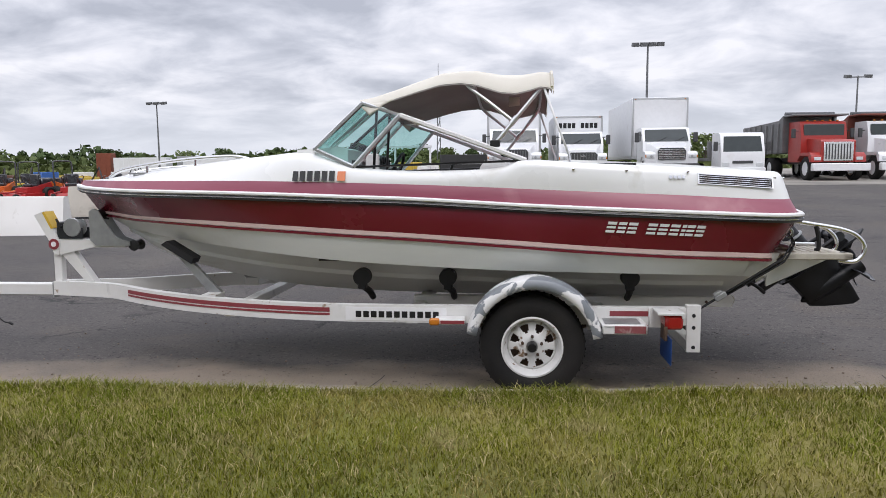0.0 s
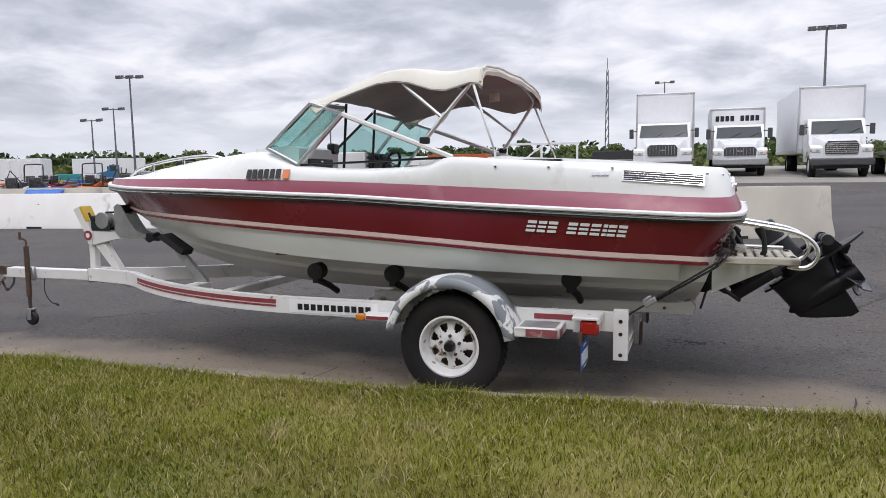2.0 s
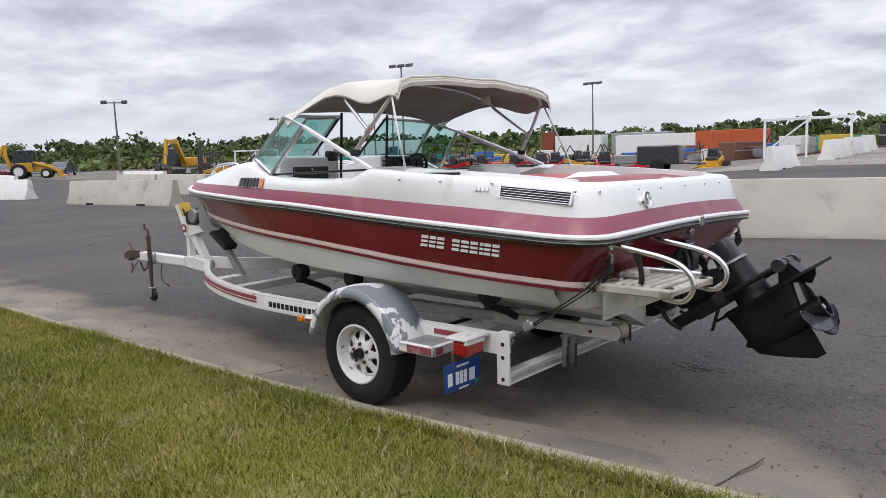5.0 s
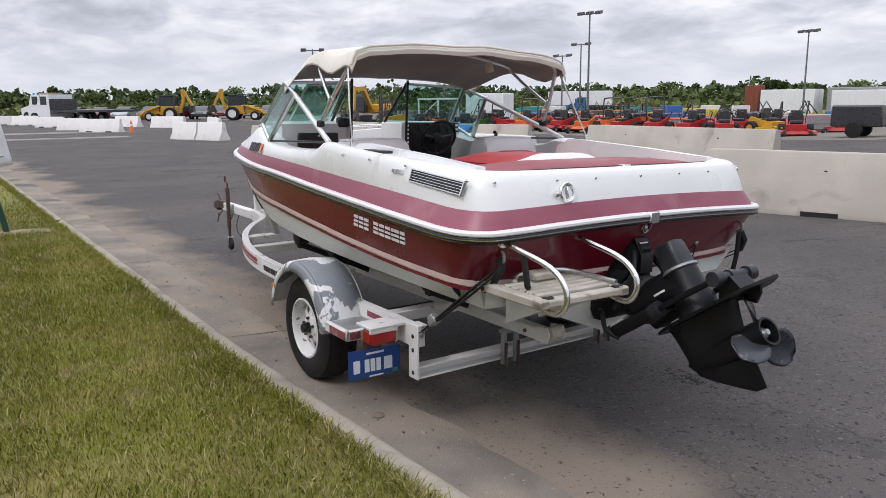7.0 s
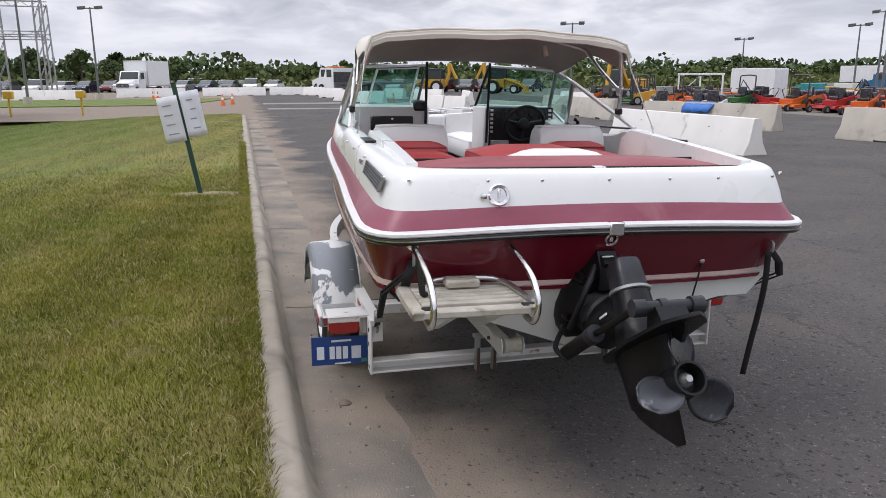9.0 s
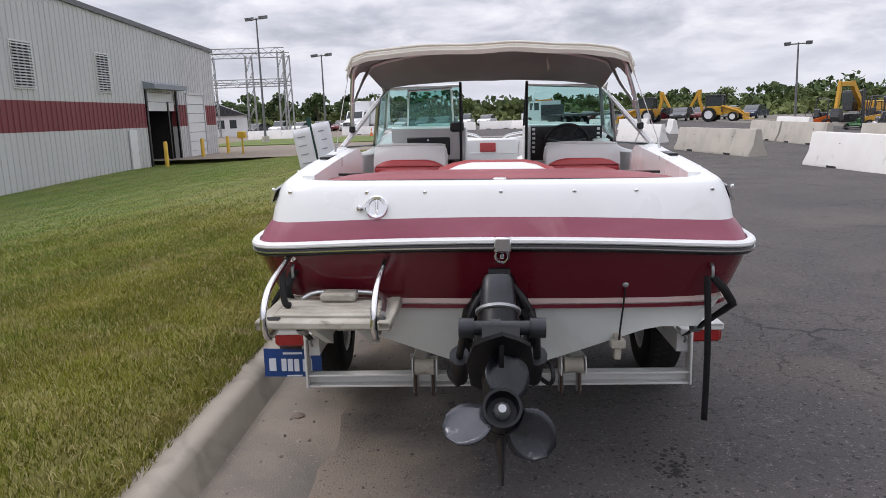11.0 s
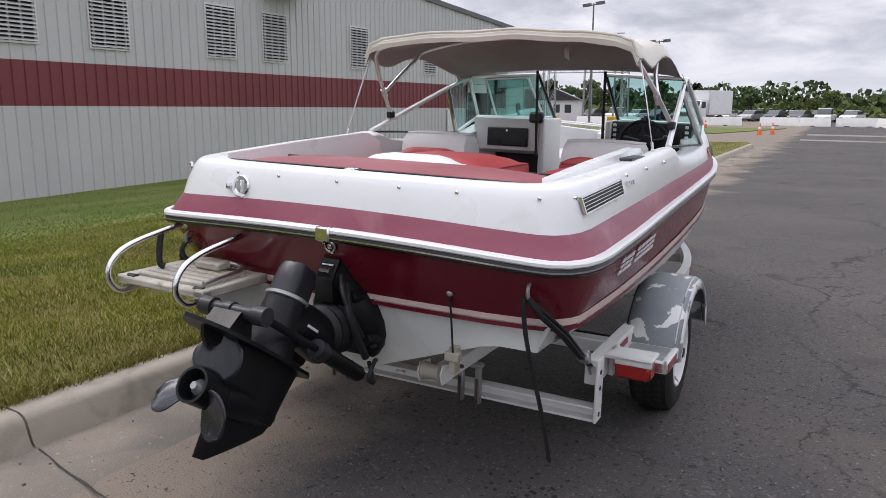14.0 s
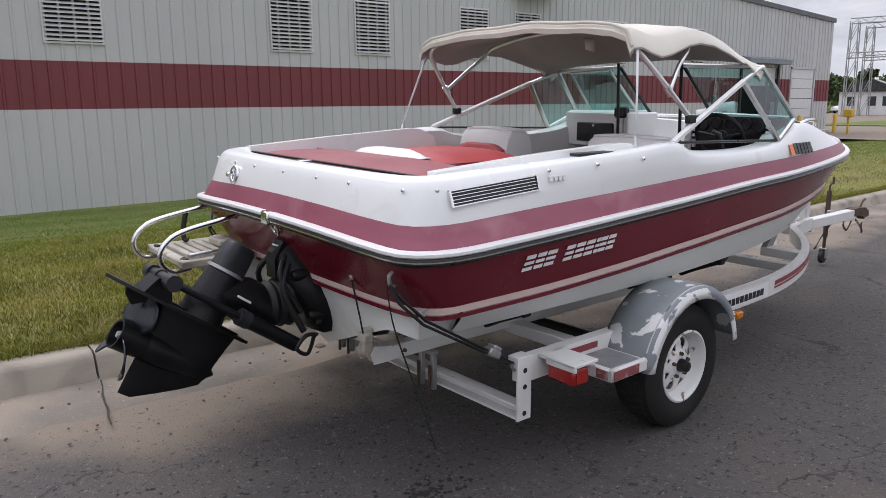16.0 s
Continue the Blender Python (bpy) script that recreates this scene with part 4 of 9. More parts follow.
# lower transom
nv = 24
top, mids, bot = [], [], []
for k in range(nv + 1):
    v = -0.885 + 1.77 * k / nv
    a = abs(v)
    wb = 0.69 if a > 0.63 else 0.445 + (0.69 - 0.445) * a / 0.63
    if a > 0.83:
        wb = 0.69 + (0.832 - 0.69) * (a - 0.83) / 0.055
    ub = 1.562 - (0.694 - wb) * 0.40 - 0.03 * (v / 0.9) ** 2
    top.append((1.594 - 0.03 * (v / 0.9) ** 2, v, 0.820))
    bot.append((ub, v, wb))
    mids.append(((1.594 + ub) / 2 - 0.03 * (v / 0.9) ** 2, v, (0.820 + wb) / 2))
g = M().grid([top, mids, bot])
low_in = [(1.38, p[1], p[2]) for p in bot]
g.grid([bot, low_in])
part("lower_transom", g, HULL_WHITE, boat, "white lower transom", angle=50)
part("floor", M().box(-1.15, 1.5, -0.74, 0.74, 0.76, 0.80).box(-2.3, -1.15, -0.26, 0.26, 0.96, 1.0), CARPET, boat, "dark carpeted cockpit floor")

# pinstripes
for t0, t1, m, nm in ((-0.085, -0.045, GEL_RED, "lower_pinstripe"), (-0.035, 0.03, STRIPE_PALE, "pale_pinstripe")):
    a = [(p[0], p[1] * 1.004 + (0.003 if p[1] > 0 else -0.003 if p[1] < 0 else 0), p[2] + t0 * 0.4) for p in L_LOW]
    b = [(p[0], p[1] * 1.004 + (0.003 if p[1] > 0 else -0.003 if p[1] < 0 else 0), p[2] + t1 * 0.4) for p in L_LOW]
    a = [(p[0] + (0.004 if p[0] > 1.5 else 0), p[1], p[2]) for p in a]
    b = [(p[0] + (0.004 if p[0] > 1.5 else 0), p[1], p[2]) for p in b]
    part(nm, M().grid([a, b]), m, boat, "thin pinstripe along the hull")


def moulding(curve, prof):
    """A bar of the given outline (out, up) bent along a loop round the hull."""
    rows = []
    n = len(curve)
    for i, p in enumerate(curve):
        d = Vector(curve[min(i + 1, n - 1)]) - Vector(curve[max(i - 1, 0)])
        nrm = Vector((d.y, -d.x, 0))
        nrm = nrm.normalized() if nrm.length > 1e-6 else Vector((-1, 0, 0))
        c = Vector(p)
        if nrm.dot(c - Vector((-0.6, 0, c.z))) < 0:
            nrm = -nrm
        rows.append([tuple(c + nrm * o + Vector((0, 0, h))) for o, h in prof])
    return M().grid(rows, closed=True)


part("rub_rail", moulding(L_RAIL, [(-0.004, 0.024), (0.018, 0.024), (0.026, 0.016), (0.026, 0.006), (0.018, 0.0), (-0.004, 0.0)]), RAIL_WHITE, boat, "white vinyl rub rail")
part("rub_rail_insert", moulding(L_RAIL, [(-0.004, 0.0), (0.016, 0.0), (0.022, -0.008), (0.022, -0.022), (0.012, -0.03), (-0.004, -0.03)]), BLACK_GLOSS, boat, "black rub rail insert")
part("chrome_strip", moulding(L_RAIL, [(0.021, -0.010), (0.0255, -0.0105), (0.0255, -0.0155), (0.021, -0.016)]), CHROME, boat, "thin chrome strip in the rub rail")
part("rail_joiner", M().box(1.715, 1.762, -0.022, 0.044, 1.038, 1.096, 0.006), CHROME, boat, "chrome rub rail joiner")
g = M()
g.tube([(1.712 + 0.012 * math.cos(a), 0.010 + 0.025 * math.sin(a), 1.016 + 0.027 * math.cos(a)) for a in np.linspace(0, 2 * math.pi, 17)[:-1]], 0.006, 8, close=True)
g.box(1.66, 1.716, 0.001, 0.019, 1.005, 1.028)
part("stern_ring", g, CHROME, boat, "chrome ski tow ring")

# side vents: chrome frame, black slots
for s in (-1, 1):
    def sv(u, w, o):
        return (u, s * (skin(BANDL, GUN, u, w) + 0.013 + o), w)
    u0, u1 = (1.113, 1.524) if s < 0 else (1.063, 1.486)
    VH = 0.058
    def wtop(u):
        return 1.289 - 0.072 * (u - u0)
    fr = M()
    for a, b in ((0.0, 0.004), (VH - 0.004, VH)):
        fr.add([sv(u, wtop(u) - z, o) for o in (0, 0.009) for u in (u0, u1) for z in (a, b)], [(0, 1, 3, 2), (4, 5, 7, 6), (0, 2, 6, 4), (1, 3, 7, 5), (0, 1, 5, 4), (2, 3, 7, 6)])
    for ua, ub in ((u0, u0 + 0.008), (u1 - 0.008, u1)):
        fr.add([sv(u, wtop(u) - z, o) for o in (0, 0.012) for u in (ua, ub) for z in (0.0, VH)], [(0, 1, 3, 2), (4, 5, 7, 6), (0, 2, 6, 4), (1, 3, 7, 5), (0, 1, 5, 4), (2, 3, 7, 6)])
    vent = part("side_vent", fr, CHROME, boat, "chrome-framed black louvred engine vent", smooth=False)
    part("vent_back", M().add([sv(u0, wtop(u0), 0.002), sv(u1, wtop(u1), 0.002), sv(u1, wtop(u1) - VH, 0.002), sv(u0, wtop(u0) - VH, 0.002)], [(0, 1, 2, 3)]), BLACK, vent)
    for i in range(1, 5):
        z = VH * i / 5
        part("vent_slat", M().add([sv(u, wtop(u) - z - dz, o) for o in (0.003, 0.006) for u in (u0 + 0.01, u1 - 0.01) for dz in (-0.0012, 0.0012)], [(0, 1, 3, 2), (4, 5, 7, 6), (0, 2, 6, 4), (1, 3, 7, 5), (0, 1, 5, 4), (2, 3, 7, 6)]), CHROME, vent, smooth=False)
    # cleat-like badge forward of the vent: illegible chrome script, as plain bars
    g = M()
    for k in range(4):
        u = (0.955 if s < 0 else 0.915) + k * 0.024
        g.add([sv(u + du, 1.262 + dw, o) for o in (0.004, 0.012) for du, dw in ((0, 0), (0.017, -0.002), (0.017, 0.014), (0, 0.016))], [(0, 1, 2, 3), (4, 5, 6, 7), (0, 1, 5, 4), (1, 2, 6, 5), (2, 3, 7, 6), (3, 0, 4, 7)])
    part("side_badge", g, CHROME, boat, "small chrome badge", smooth=False)
    # snap studs along the coaming
    for u in (1.535, 1.06 if s < 0 else 1.0, 0.72, 0.42):
        w = 1.262 if u > 1.4 else 1.30 + (1.0 - u) * 0.03
        y = skin(BANDL, GUN, u, w) + 0.004
        part("snap_stud", M().lathe([(0, 0.008), (s * 0.008, 0.008), (s * 0.011, 0.004)], (u, s * (y + 0.013), w), axis=1, seg=10), CHROME, boat)
for v in (-0.83, -0.515, -0.287, 0.007, 0.288, 0.524, 0.82):
    part("snap_stud", M().lathe([(0, 0.008), (0.006, 0.008), (0.009, 0.004)], (1.656 - 0.03 * (v / 0.88) ** 2 - (0.022 if abs(v) > 0.8 else 0.0), v, 1.258), axis=0, seg=10), CHROME, boat)
# fuel filler and vent on the transom
def on_rake(g, u, z):
    """Turns a fitting to face along the raked transom's normal."""
    m = Matrix.Translation((u, 0, z)) @ Matrix.Rotation(radians(-13), 4, "Y") @ Matrix.Translation((-u, 0, -z))
    g.v = [tuple(m @ Vector(p)) for p in g.v]
    return g


cap = part("fuel_cap", on_rake(M().lathe([(-0.012, 0.044), (0.006, 0.046), (0.012, 0.041), (0.010, 0.031), (0.004, 0.029), (0.003, 0.0)], (1.672, -0.475, 1.203), axis=0, seg=28), 1.672, 1.203), CHROME, boat, "round chrome fuel filler cap")
part("cap_grip", on_rake(M().box(1.672 + 0.002, 1.672 + 0.013, -0.480, -0.470, 1.177, 1.229), 1.672, 1.203), CHROME, cap)
part("fuel_vent", M().lathe([(0, 0.013), (0.018, 0.013), (0.022, 0.006)], (1.668, -0.540, 1.200), axis=0, seg=12), CHROME, boat, "small chrome fuel vent")
part("stern_light_base", M().box(1.53, 1.58, -0.02, 0.03, 1.292, 1.304), CHROME, boat, "small chrome deck fitting")
part("drain_fitting", M().lathe([(0, 0.013), (0.014, 0.012)], (1.650, -0.513, 0.980), axis=0, seg=10), DECAL_WHITE, boat, "white through-hull fitting")
part("side_outlet", M().lathe([(0, 0.020), (0.012, 0.018), (0.012, 0.008), (0.002, 0.007)], (1.518, 0.950, 0.974), axis=1, seg=16), DECAL_WHITE, boat, "white round bilge outlet")
# tie-down eyes and the speed sensor with its cable
for v in (-0.82, 0.82):
    g = M().tube([(1.640 + 0.028 * math.sin(a), v, 0.950 + 0.028 * math.cos(a)) for a in np.linspace(0, math.pi, 9)], 0.005, 8)
    part("tie_eye", g, CHROME, boat, "stainless tie-down eye")
part("sensor_eye", M().lathe([(0, 0.014), (0.016, 0.012), (0.02, 0.005)], (1.618, 0.497, 0.886), axis=0, seg=12), GALV, boat, "small sensor fitting")
part("sensor_cable", M().tube([(1.630, 0.497, 0.88), (1.612, 0.495, 0.80), (1.588, 0.490, 0.70), (1.576, 0.488, 0.64)], 0.004, 6), BLACK, boat, "thin black cable")
part("depth_sensor", M().box(1.535, 1.575, 0.470, 0.500, 0.555, 0.660).box(1.545, 1.585, 0.455, 0.515, 0.605, 0.64), TEAK, boat, "yellowed sensor bracket")

# name on the sides, as plain slanted bars in place of letters
for s in (-1, 1):
    g = M()
    u = 0.60
    for k, wd in enumerate((0.062, 0.056, 0.062, 0.045, 0.062, 0.062, 0.062, 0.028, 0.052, 0.056)):
        if k == 3:
            u += wd
            continue
        bw = wd * 0.80
        def pt(du, dw, o):
            uu = u + du if s < 0 else 1.78 - (u + du)
            f = (uu - 0.6) / 0.574
            vv = skin(LOW, RAIL, uu, 0.958 - 0.026 * f + dw) + 0.004
            sl = dw * 0.30
            return (uu + (sl if s < 0 else -sl), s * (vv + o), 0.958 - 0.026 * f + dw)
        for (a, b, c, d) in ((0, bw, 0.046, 0.062), (0, bw, 0.024, 0.036), (0, bw, 0.0, 0.014)):
            g = M().add([pt(x, z, o) for o in (0.008, 0.011) for x, z in ((a, c), (b, c), (b, d), (a, d))], [(0, 1, 2, 3), (4, 5, 6, 7), (0, 1, 5, 4), (1, 2, 6, 5), (2, 3, 7, 6), (3, 0, 4, 7)])
            part("name_bar", g, DECAL_WHITE, boat, "silver-white lettering bar", smooth=False)
        u += wd
    # registration: dark bars and an orange sticker
    def rp(u, w, o):
        return (u, s * (skin(BANDL, GUN, u, w) - 0.011 + o), w)
    g = M()
    for k in range(6):
        u0 = -1.262 + k * 0.047 if s < 0 else -1.008 - k * 0.047 - 0.034
        g = M().add([rp(u, w, o) for o in (0.030, 0.034) for u, w in ((u0, 1.262), (u0 + 0.034, 1.262), (u0 + 0.034, 1.322), (u0, 1.322))], [(0, 1, 2, 3), (4, 5, 6, 7), (0, 1, 5, 4), (1, 2, 6, 5), (2, 3, 7, 6), (3, 0, 4, 7)])
        part("registration_bar", g, DECAL_BLACK, boat, "black registration bar", smooth=False)
    u0 = -0.975 if s < 0 else -1.0
    g = M().add([rp(u, w, o) for o in (0.030, 0.034) for u, w in ((u0, 1.262), (u0 + 0.05, 1.262), (u0 + 0.05, 1.318), (u0, 1.318))], [(0, 1, 2, 3), (4, 5, 6, 7), (0, 1, 5, 4), (1, 2, 6, 5), (2, 3, 7, 6), (3, 0, 4, 7)])
    part("year_sticker", g, DECAL_ORANGE, boat, "orange registration sticker", smooth=False)

# bow rails and cleats
for s in (-1, 1):
    pts = smooth_path([(-1.62, s * 0.60, 1.40), (-1.75, s * 0.60, 1.425), (-2.1, s * 0.48, 1.415), (-2.5, s * 0.30, 1.385), (-2.78, s * 0.15, 1.35), (-2.9, s * 0.10, 1.30)], 4)
    rl = part("bow_rail", M().tube(pts, 0.0125, 10), CHROME, boat, "bent stainless bow rail")
    for u, v, w in ((-2.05, 0.50, 1.345), (-2.5, 0.30, 1.31)):
        part("stanchion", M().tube([(u, s * v, w), (u, s * v, w + 0.075)], 0.010, 8), CHROME, rl)
    part("bow_cleat", M().box(-2.62, -2.50, s * 0.33 - 0.012, s * 0.33 + 0.012, 1.318, 1.332, 0.005).box(-2.585, -2.535, s * 0.33 - 0.014, s * 0.33 + 0.014, 1.29, 1.32), GALV, boat, "grey metal bow cleat")
    part("deck_hinge", M().box(0.56, 0.78, s * 0.868 - 0.028, s * 0.868 + 0.028, 1.338, 1.352, 0.004), BLACK_GLOSS, boat, "flat dark deck vent plate")

# ---- windshield ----
FB, FT = (-1.135, 0.815, 1.455), (-0.850, 0.750, 1.735)
PB, PT = (-0.885, 0.862, 1.343), (-0.610, 0.785, 1.655)
SR = (0.150, 0.900, 1.372)
CB, CT = (-1.225, 0.235, 1.462), (-0.880, 0.235, 1.757)


def mirr(p, s):
    return (p[0], p[1] * s, p[2])


def bar(a, b, w, m, parent, nm="frame_bar", lab=""):
    return part(nm, M().tube([a, b], w, 6), m, parent, lab, smooth=False)


def pane(pts, m, parent):
    ob = part("pane", M().add(pts, [tuple(range(len(pts)))]), m, parent, "green-tinted windshield glass" if m is WINDSHIELD else "", smooth=False)
    ob.visible_shadow = False
    return ob


for s in (-1, 1):
    ws = part("windshield", M().tube([mirr(FB, s), mirr(FT, s)], 0.016, 6), ALU, boat, "aluminium-framed raked windshield half", smooth=False)
    bar(mirr(PB, s), mirr(PT, s), 0.016, ALU, ws)
    bar(mirr(PT, s), mirr(SR, s), 0.016, RAIL_WHITE, ws, "side_rail", "white windshield side rail")
    bar(mirr(FT, s), mirr(PT, s), 0.012, ALU, ws)
    bar(mirr(FB, s), mirr(PB, s), 0.014, ALU, ws)
    bar(mirr(FB, s), mirr(CB, s), 0.014, ALU, ws)
    bar(mirr(FT, s), mirr(CT, s), 0.012, ALU, ws)
    bar(mirr(CB, s), mirr(CT, s), 0.011, BLACK_GLOSS, ws, "centre_mullion", "black mullion beside the walkway")
    bar(mirr(PB, s), mirr(SR, s), 0.007, BLACK_GLOSS, ws, "sill_seal")
    pane([mirr(FB, s), mirr(FT, s), mirr(PT, s), mirr(PB, s)], WINDSHIELD, ws)
    pane([mirr(FB, s), mirr(CB, s), mirr(CT, s), mirr(FT, s)], WINDSHIELD, ws)
    part("support_rod", M().tube([(-0.90, s * 0.235, 1.20), (-0.862, s * 0.235, 1.78)], 0.010, 8), BLACK, ws, "black upright support rod")
# the centre window, swung open against the port side
cw = part("centre_window", M().tube([(-1.17, -0.30, 1.475), (-0.852, -0.30, 1.738), (-0.815, -0.60, 1.722), (-1.10, -0.64, 1.462)], 0.010, 6, close=True), ALU, boat, "folded-open centre windshield window", smooth=False)
pane([(-1.17, -0.30, 1.475), (-0.852, -0.30, 1.738), (-0.815, -0.60, 1.722), (-1.10, -0.64, 1.462)], WINDSHIELD, cw)
g = M().box(-0.985, -0.93, -0.315, -0.215, 1.430, 1.505, 0.015)
part("rear_mirror", g, BLACK_GLOSS, boat, "small black mirror housing")

# ---- dashboards and seats ----
THR, PAD_FRONT = -0.48, 1.08
g = M().prism([(-1.270, 1.455), (-1.000, 1.472), (-0.945, 1.455), (-0.955, 1.235), (-1.000, 1.215), (-1.120, 1.20), (-1.200, 0.82), (-1.270, 0.82)], 1, -0.745, -0.245)
port_dash = part("port_dash", g, VINYL_WHITE, boat, "pale moulded passenger dashboard", angle=35)
part("glove_box", M().box(-0.960, -0.930, -0.632, -0.318, 1.262, 1.392, 0.010), BLACK_GLOSS, port_dash, "black glove box lid")
part("glove_lock", M().lathe([(0, 0.010), (0.006, 0.008)], (-0.930, -0.475, 1.372), axis=0, seg=10), CHROME, port_dash)
part("footwell", M().box(-1.125, -1.100, -0.70, -0.27, 0.83, 1.205, 0.01), CARPET, port_dash, "dark carpeted footwell")
g = M().prism([(-1.270, 1.43), (-1.030, 1.466), (-0.975, 1.460), (-0.965, 1.20), (-1.060, 0.82), (-1.270, 0.82)], 1, 0.272, 0.785)
helm = part("helm_console", g, BLACK_GLOSS, boat, "black helm console", angle=35)
for v, w in ((0.345, 1.405), (0.43, 1.42), (0.525, 1.425), (0.62, 1.42), (0.70, 1.405)):
    part("gauge", M().lathe([(0, 0.034), (0.012, 0.035), (0.014, 0.029), (0.008, 0.027)], (-0.972, v, w), axis=0, seg=18), DRIVE_GREY, helm, "round dashboard gauge")
for v in (0.292, 0.757):
    for i in range(6):
        part("rocker_switch", M().box(-0.970, -0.955, v - 0.011, v + 0.011, 1.27 + i * 0.032, 1.288 + i * 0.032, 0.003), DECAL_WHITE, helm, "pale rocker switch")
wh = part("steering_wheel", M().tube([(-0.865 + 0.05 * math.sin(a), 0.522 + 0.150 * math.cos(a), 1.345 + 0.128 * math.sin(a)) for a in np.linspace(0, 2 * math.pi, 33)[:-1]], 0.012, 8, close=True), BLACK, helm, "black steering wheel")
for a in (0.2, 2.95, 4.7):
    part("spoke", M().tube([(-0.890, 0.522, 1.34), (-0.865 + 0.05 * math.sin(a), 0.522 + 0.150 * math.cos(a), 1.345 + 0.128 * math.sin(a))], 0.010, 6), DRIVE_GREY, wh)
part("wheel_hub", M().lathe([(0, 0.045), (0.015, 0.043), (0.025, 0.030)], (-0.890, 0.522, 1.34), axis=0, seg=18), BLACK, wh)
part("steering_column", M().tube([(-0.885, 0.522, 1.34), (-0.980, 0.522, 1.315)], 0.026, 10), BLACK, helm)
part("throttle", M().tube([(THR, 0.775, 1.30), (THR + 0.03, 0.77, 1.385), (THR + 0.05, 0.74, 1.40)], 0.013, 8).box(THR - 0.06, THR + 0.07, 0.77, 0.82, 1.21, 1.31, 0.02), BLACK_GLOSS, boat, "black throttle lever box")
part("radio", M().box(-0.975, -0.935, 0.285, 0.425, 1.17, 1.215, 0.004), GALV, boat, "small grey radio panel")


def cushion(name, x0, x1, y0, y1, z0, z1, m, parent, label="", puff=0.02, n=8):
    """A stuffed pad: flat below, swollen above, rounded edges."""
    rows = []
    for i in range(n + 1):
        a = i / n
        row = []
        for k in range(n + 1):
            b = k / n
            e = min(1.0, 4 * min(a, 1 - a)) ** 0.5 * min(1.0, 4 * min(b, 1 - b)) ** 0.5
            row.append((x0 + (x1 - x0) * a, y0 + (y1 - y0) * b, z1 - 0.03 + (0.03 + puff * 0.6) * e))
        rows.append(row)
    g = M().grid(rows)
    g.box(x0, x1, y0, y1, z0, z1 - 0.029, 0.012)
    return part(name, g, m, parent, label, angle=60)


def seat(vc, w, parent_label):
    st = part("lounge_seat", M().box(-0.55, 0.50, vc - w + 0.02, vc + w - 0.02, 0.80, 0.98, 0.02), VINYL_WHITE, boat, parent_label)
    rows = []
    for z, x0, x1, sx in ((0.98, -0.20, 0.10, 1.0), (1.12, -0.175, 0.085, 1.0), (1.22, -0.155, 0.065, 1.0), (1.30, -0.140, 0.050, 1.0), (1.345, -0.125, 0.035, 0.975), (1.370, -0.105, 0.012, 0.92), (1.380, -0.080, -0.015, 0.84)):
        ww = w * sx
        q = []
        for (fx, fy) in ((0, -0.97), (0.12, -1.0), (0.5, -1.02), (0.88, -1.0), (1, -0.97), (1.03, -0.5), (1.04, 0), (1.03, 0.5), (1, 0.97), (0.88, 1.0), (0.5, 1.02), (0.12, 1.0), (0, 0.97), (-0.03, 0.5), (-0.04, 0), (-0.03, -0.5)):
            q.append((x0 + (x1 - x0) * fx, vc + ww * fy, z + 0.006 * (1 - fy * fy)))
        rows.append(q)
    g = M().grid(rows, closed=True)
    n = len(rows[0])
    g.f.append(tuple(range(len(g.v) - n, len(g.v))))
    br = part("backrest", g, VINYL_GREY, st, "grey vinyl backrest", angle=50)
    part("piping", M().tube([(p[0], p[1], p[2] + 0.002) for p in rows[5]], 0.005, 6, close=True), VINYL_GREY, br)
    cushion("rear_cushion", 0.06, 0.52, vc - w * 0.95, vc + w * 0.95, 0.98, 1.235, VINYL_RED, st, "red vinyl seat cushion")
    cushion("back_pad", 0.045, 0.11, vc - w * 0.93, vc + w * 0.93, 1.20, 1.285, VINYL_RED, st, "red vinyl lower back pad", puff=0.01)
    cushion("front_cushion", -0.60, -0.14, vc - w * 0.95, vc + w * 0.95, 0.98, 1.10, VINYL_RED, st, "red vinyl seat cushion")
    return st


seat(-0.512, 0.222, "grey and red back-to-back lounge seat")
seat(0.522, 0.222, "grey and red back-to-back driver's seat")
pad = cushion("sun_pad", PAD_FRONT, 1.458, -0.772, 0.772, 1.19, 1.300, VINYL_FADED, boat, "faded red vinyl sun pad over the engine", puff=0.02, n=14)
eng = cushion("engine_cover_pad", 0.47, PAD_FRONT + 0.01, -0.30, 0.30, 0.95, 1.305, VINYL_RED, boat, "red vinyl engine cover pad", puff=0.025)
cushion("white_panel", PAD_FRONT - 0.05, PAD_FRONT + 0.11, -0.235, 0.235, 1.300, 1.328, VINYL_WHITE, eng, "white vinyl centre panel", puff=0.012)
for v0, v1 in ((-0.74, -0.31), (0.31, 0.74)):
    part("pad_piping", M().tube([(PAD_FRONT - 0.003, v0, 1.285), (PAD_FRONT - 0.003, v1, 1.285)], 0.006, 6), BLACK, pad)
part("pad_seam", M().tube([(1.455, -0.75, 1.285), (1.460, 0, 1.286), (1.455, 0.75, 1.285)], 0.006, 6), BLACK, pad)
# raised side bolsters aft of the seats
for s in (-1, 1):
    part("side_bolster", M().prism([(0.20, 1.20), (0.24, 1.325), (0.345, 1.372), (0.42, 1.376), (1.0, 1.345), (1.46, 1.312), (1.46, 1.20)], 1, min(s * 0.765, s * 0.815), max(s * 0.765, s * 0.815)), GEL_WHITE, boat, "pale moulded side bolster", angle=40)
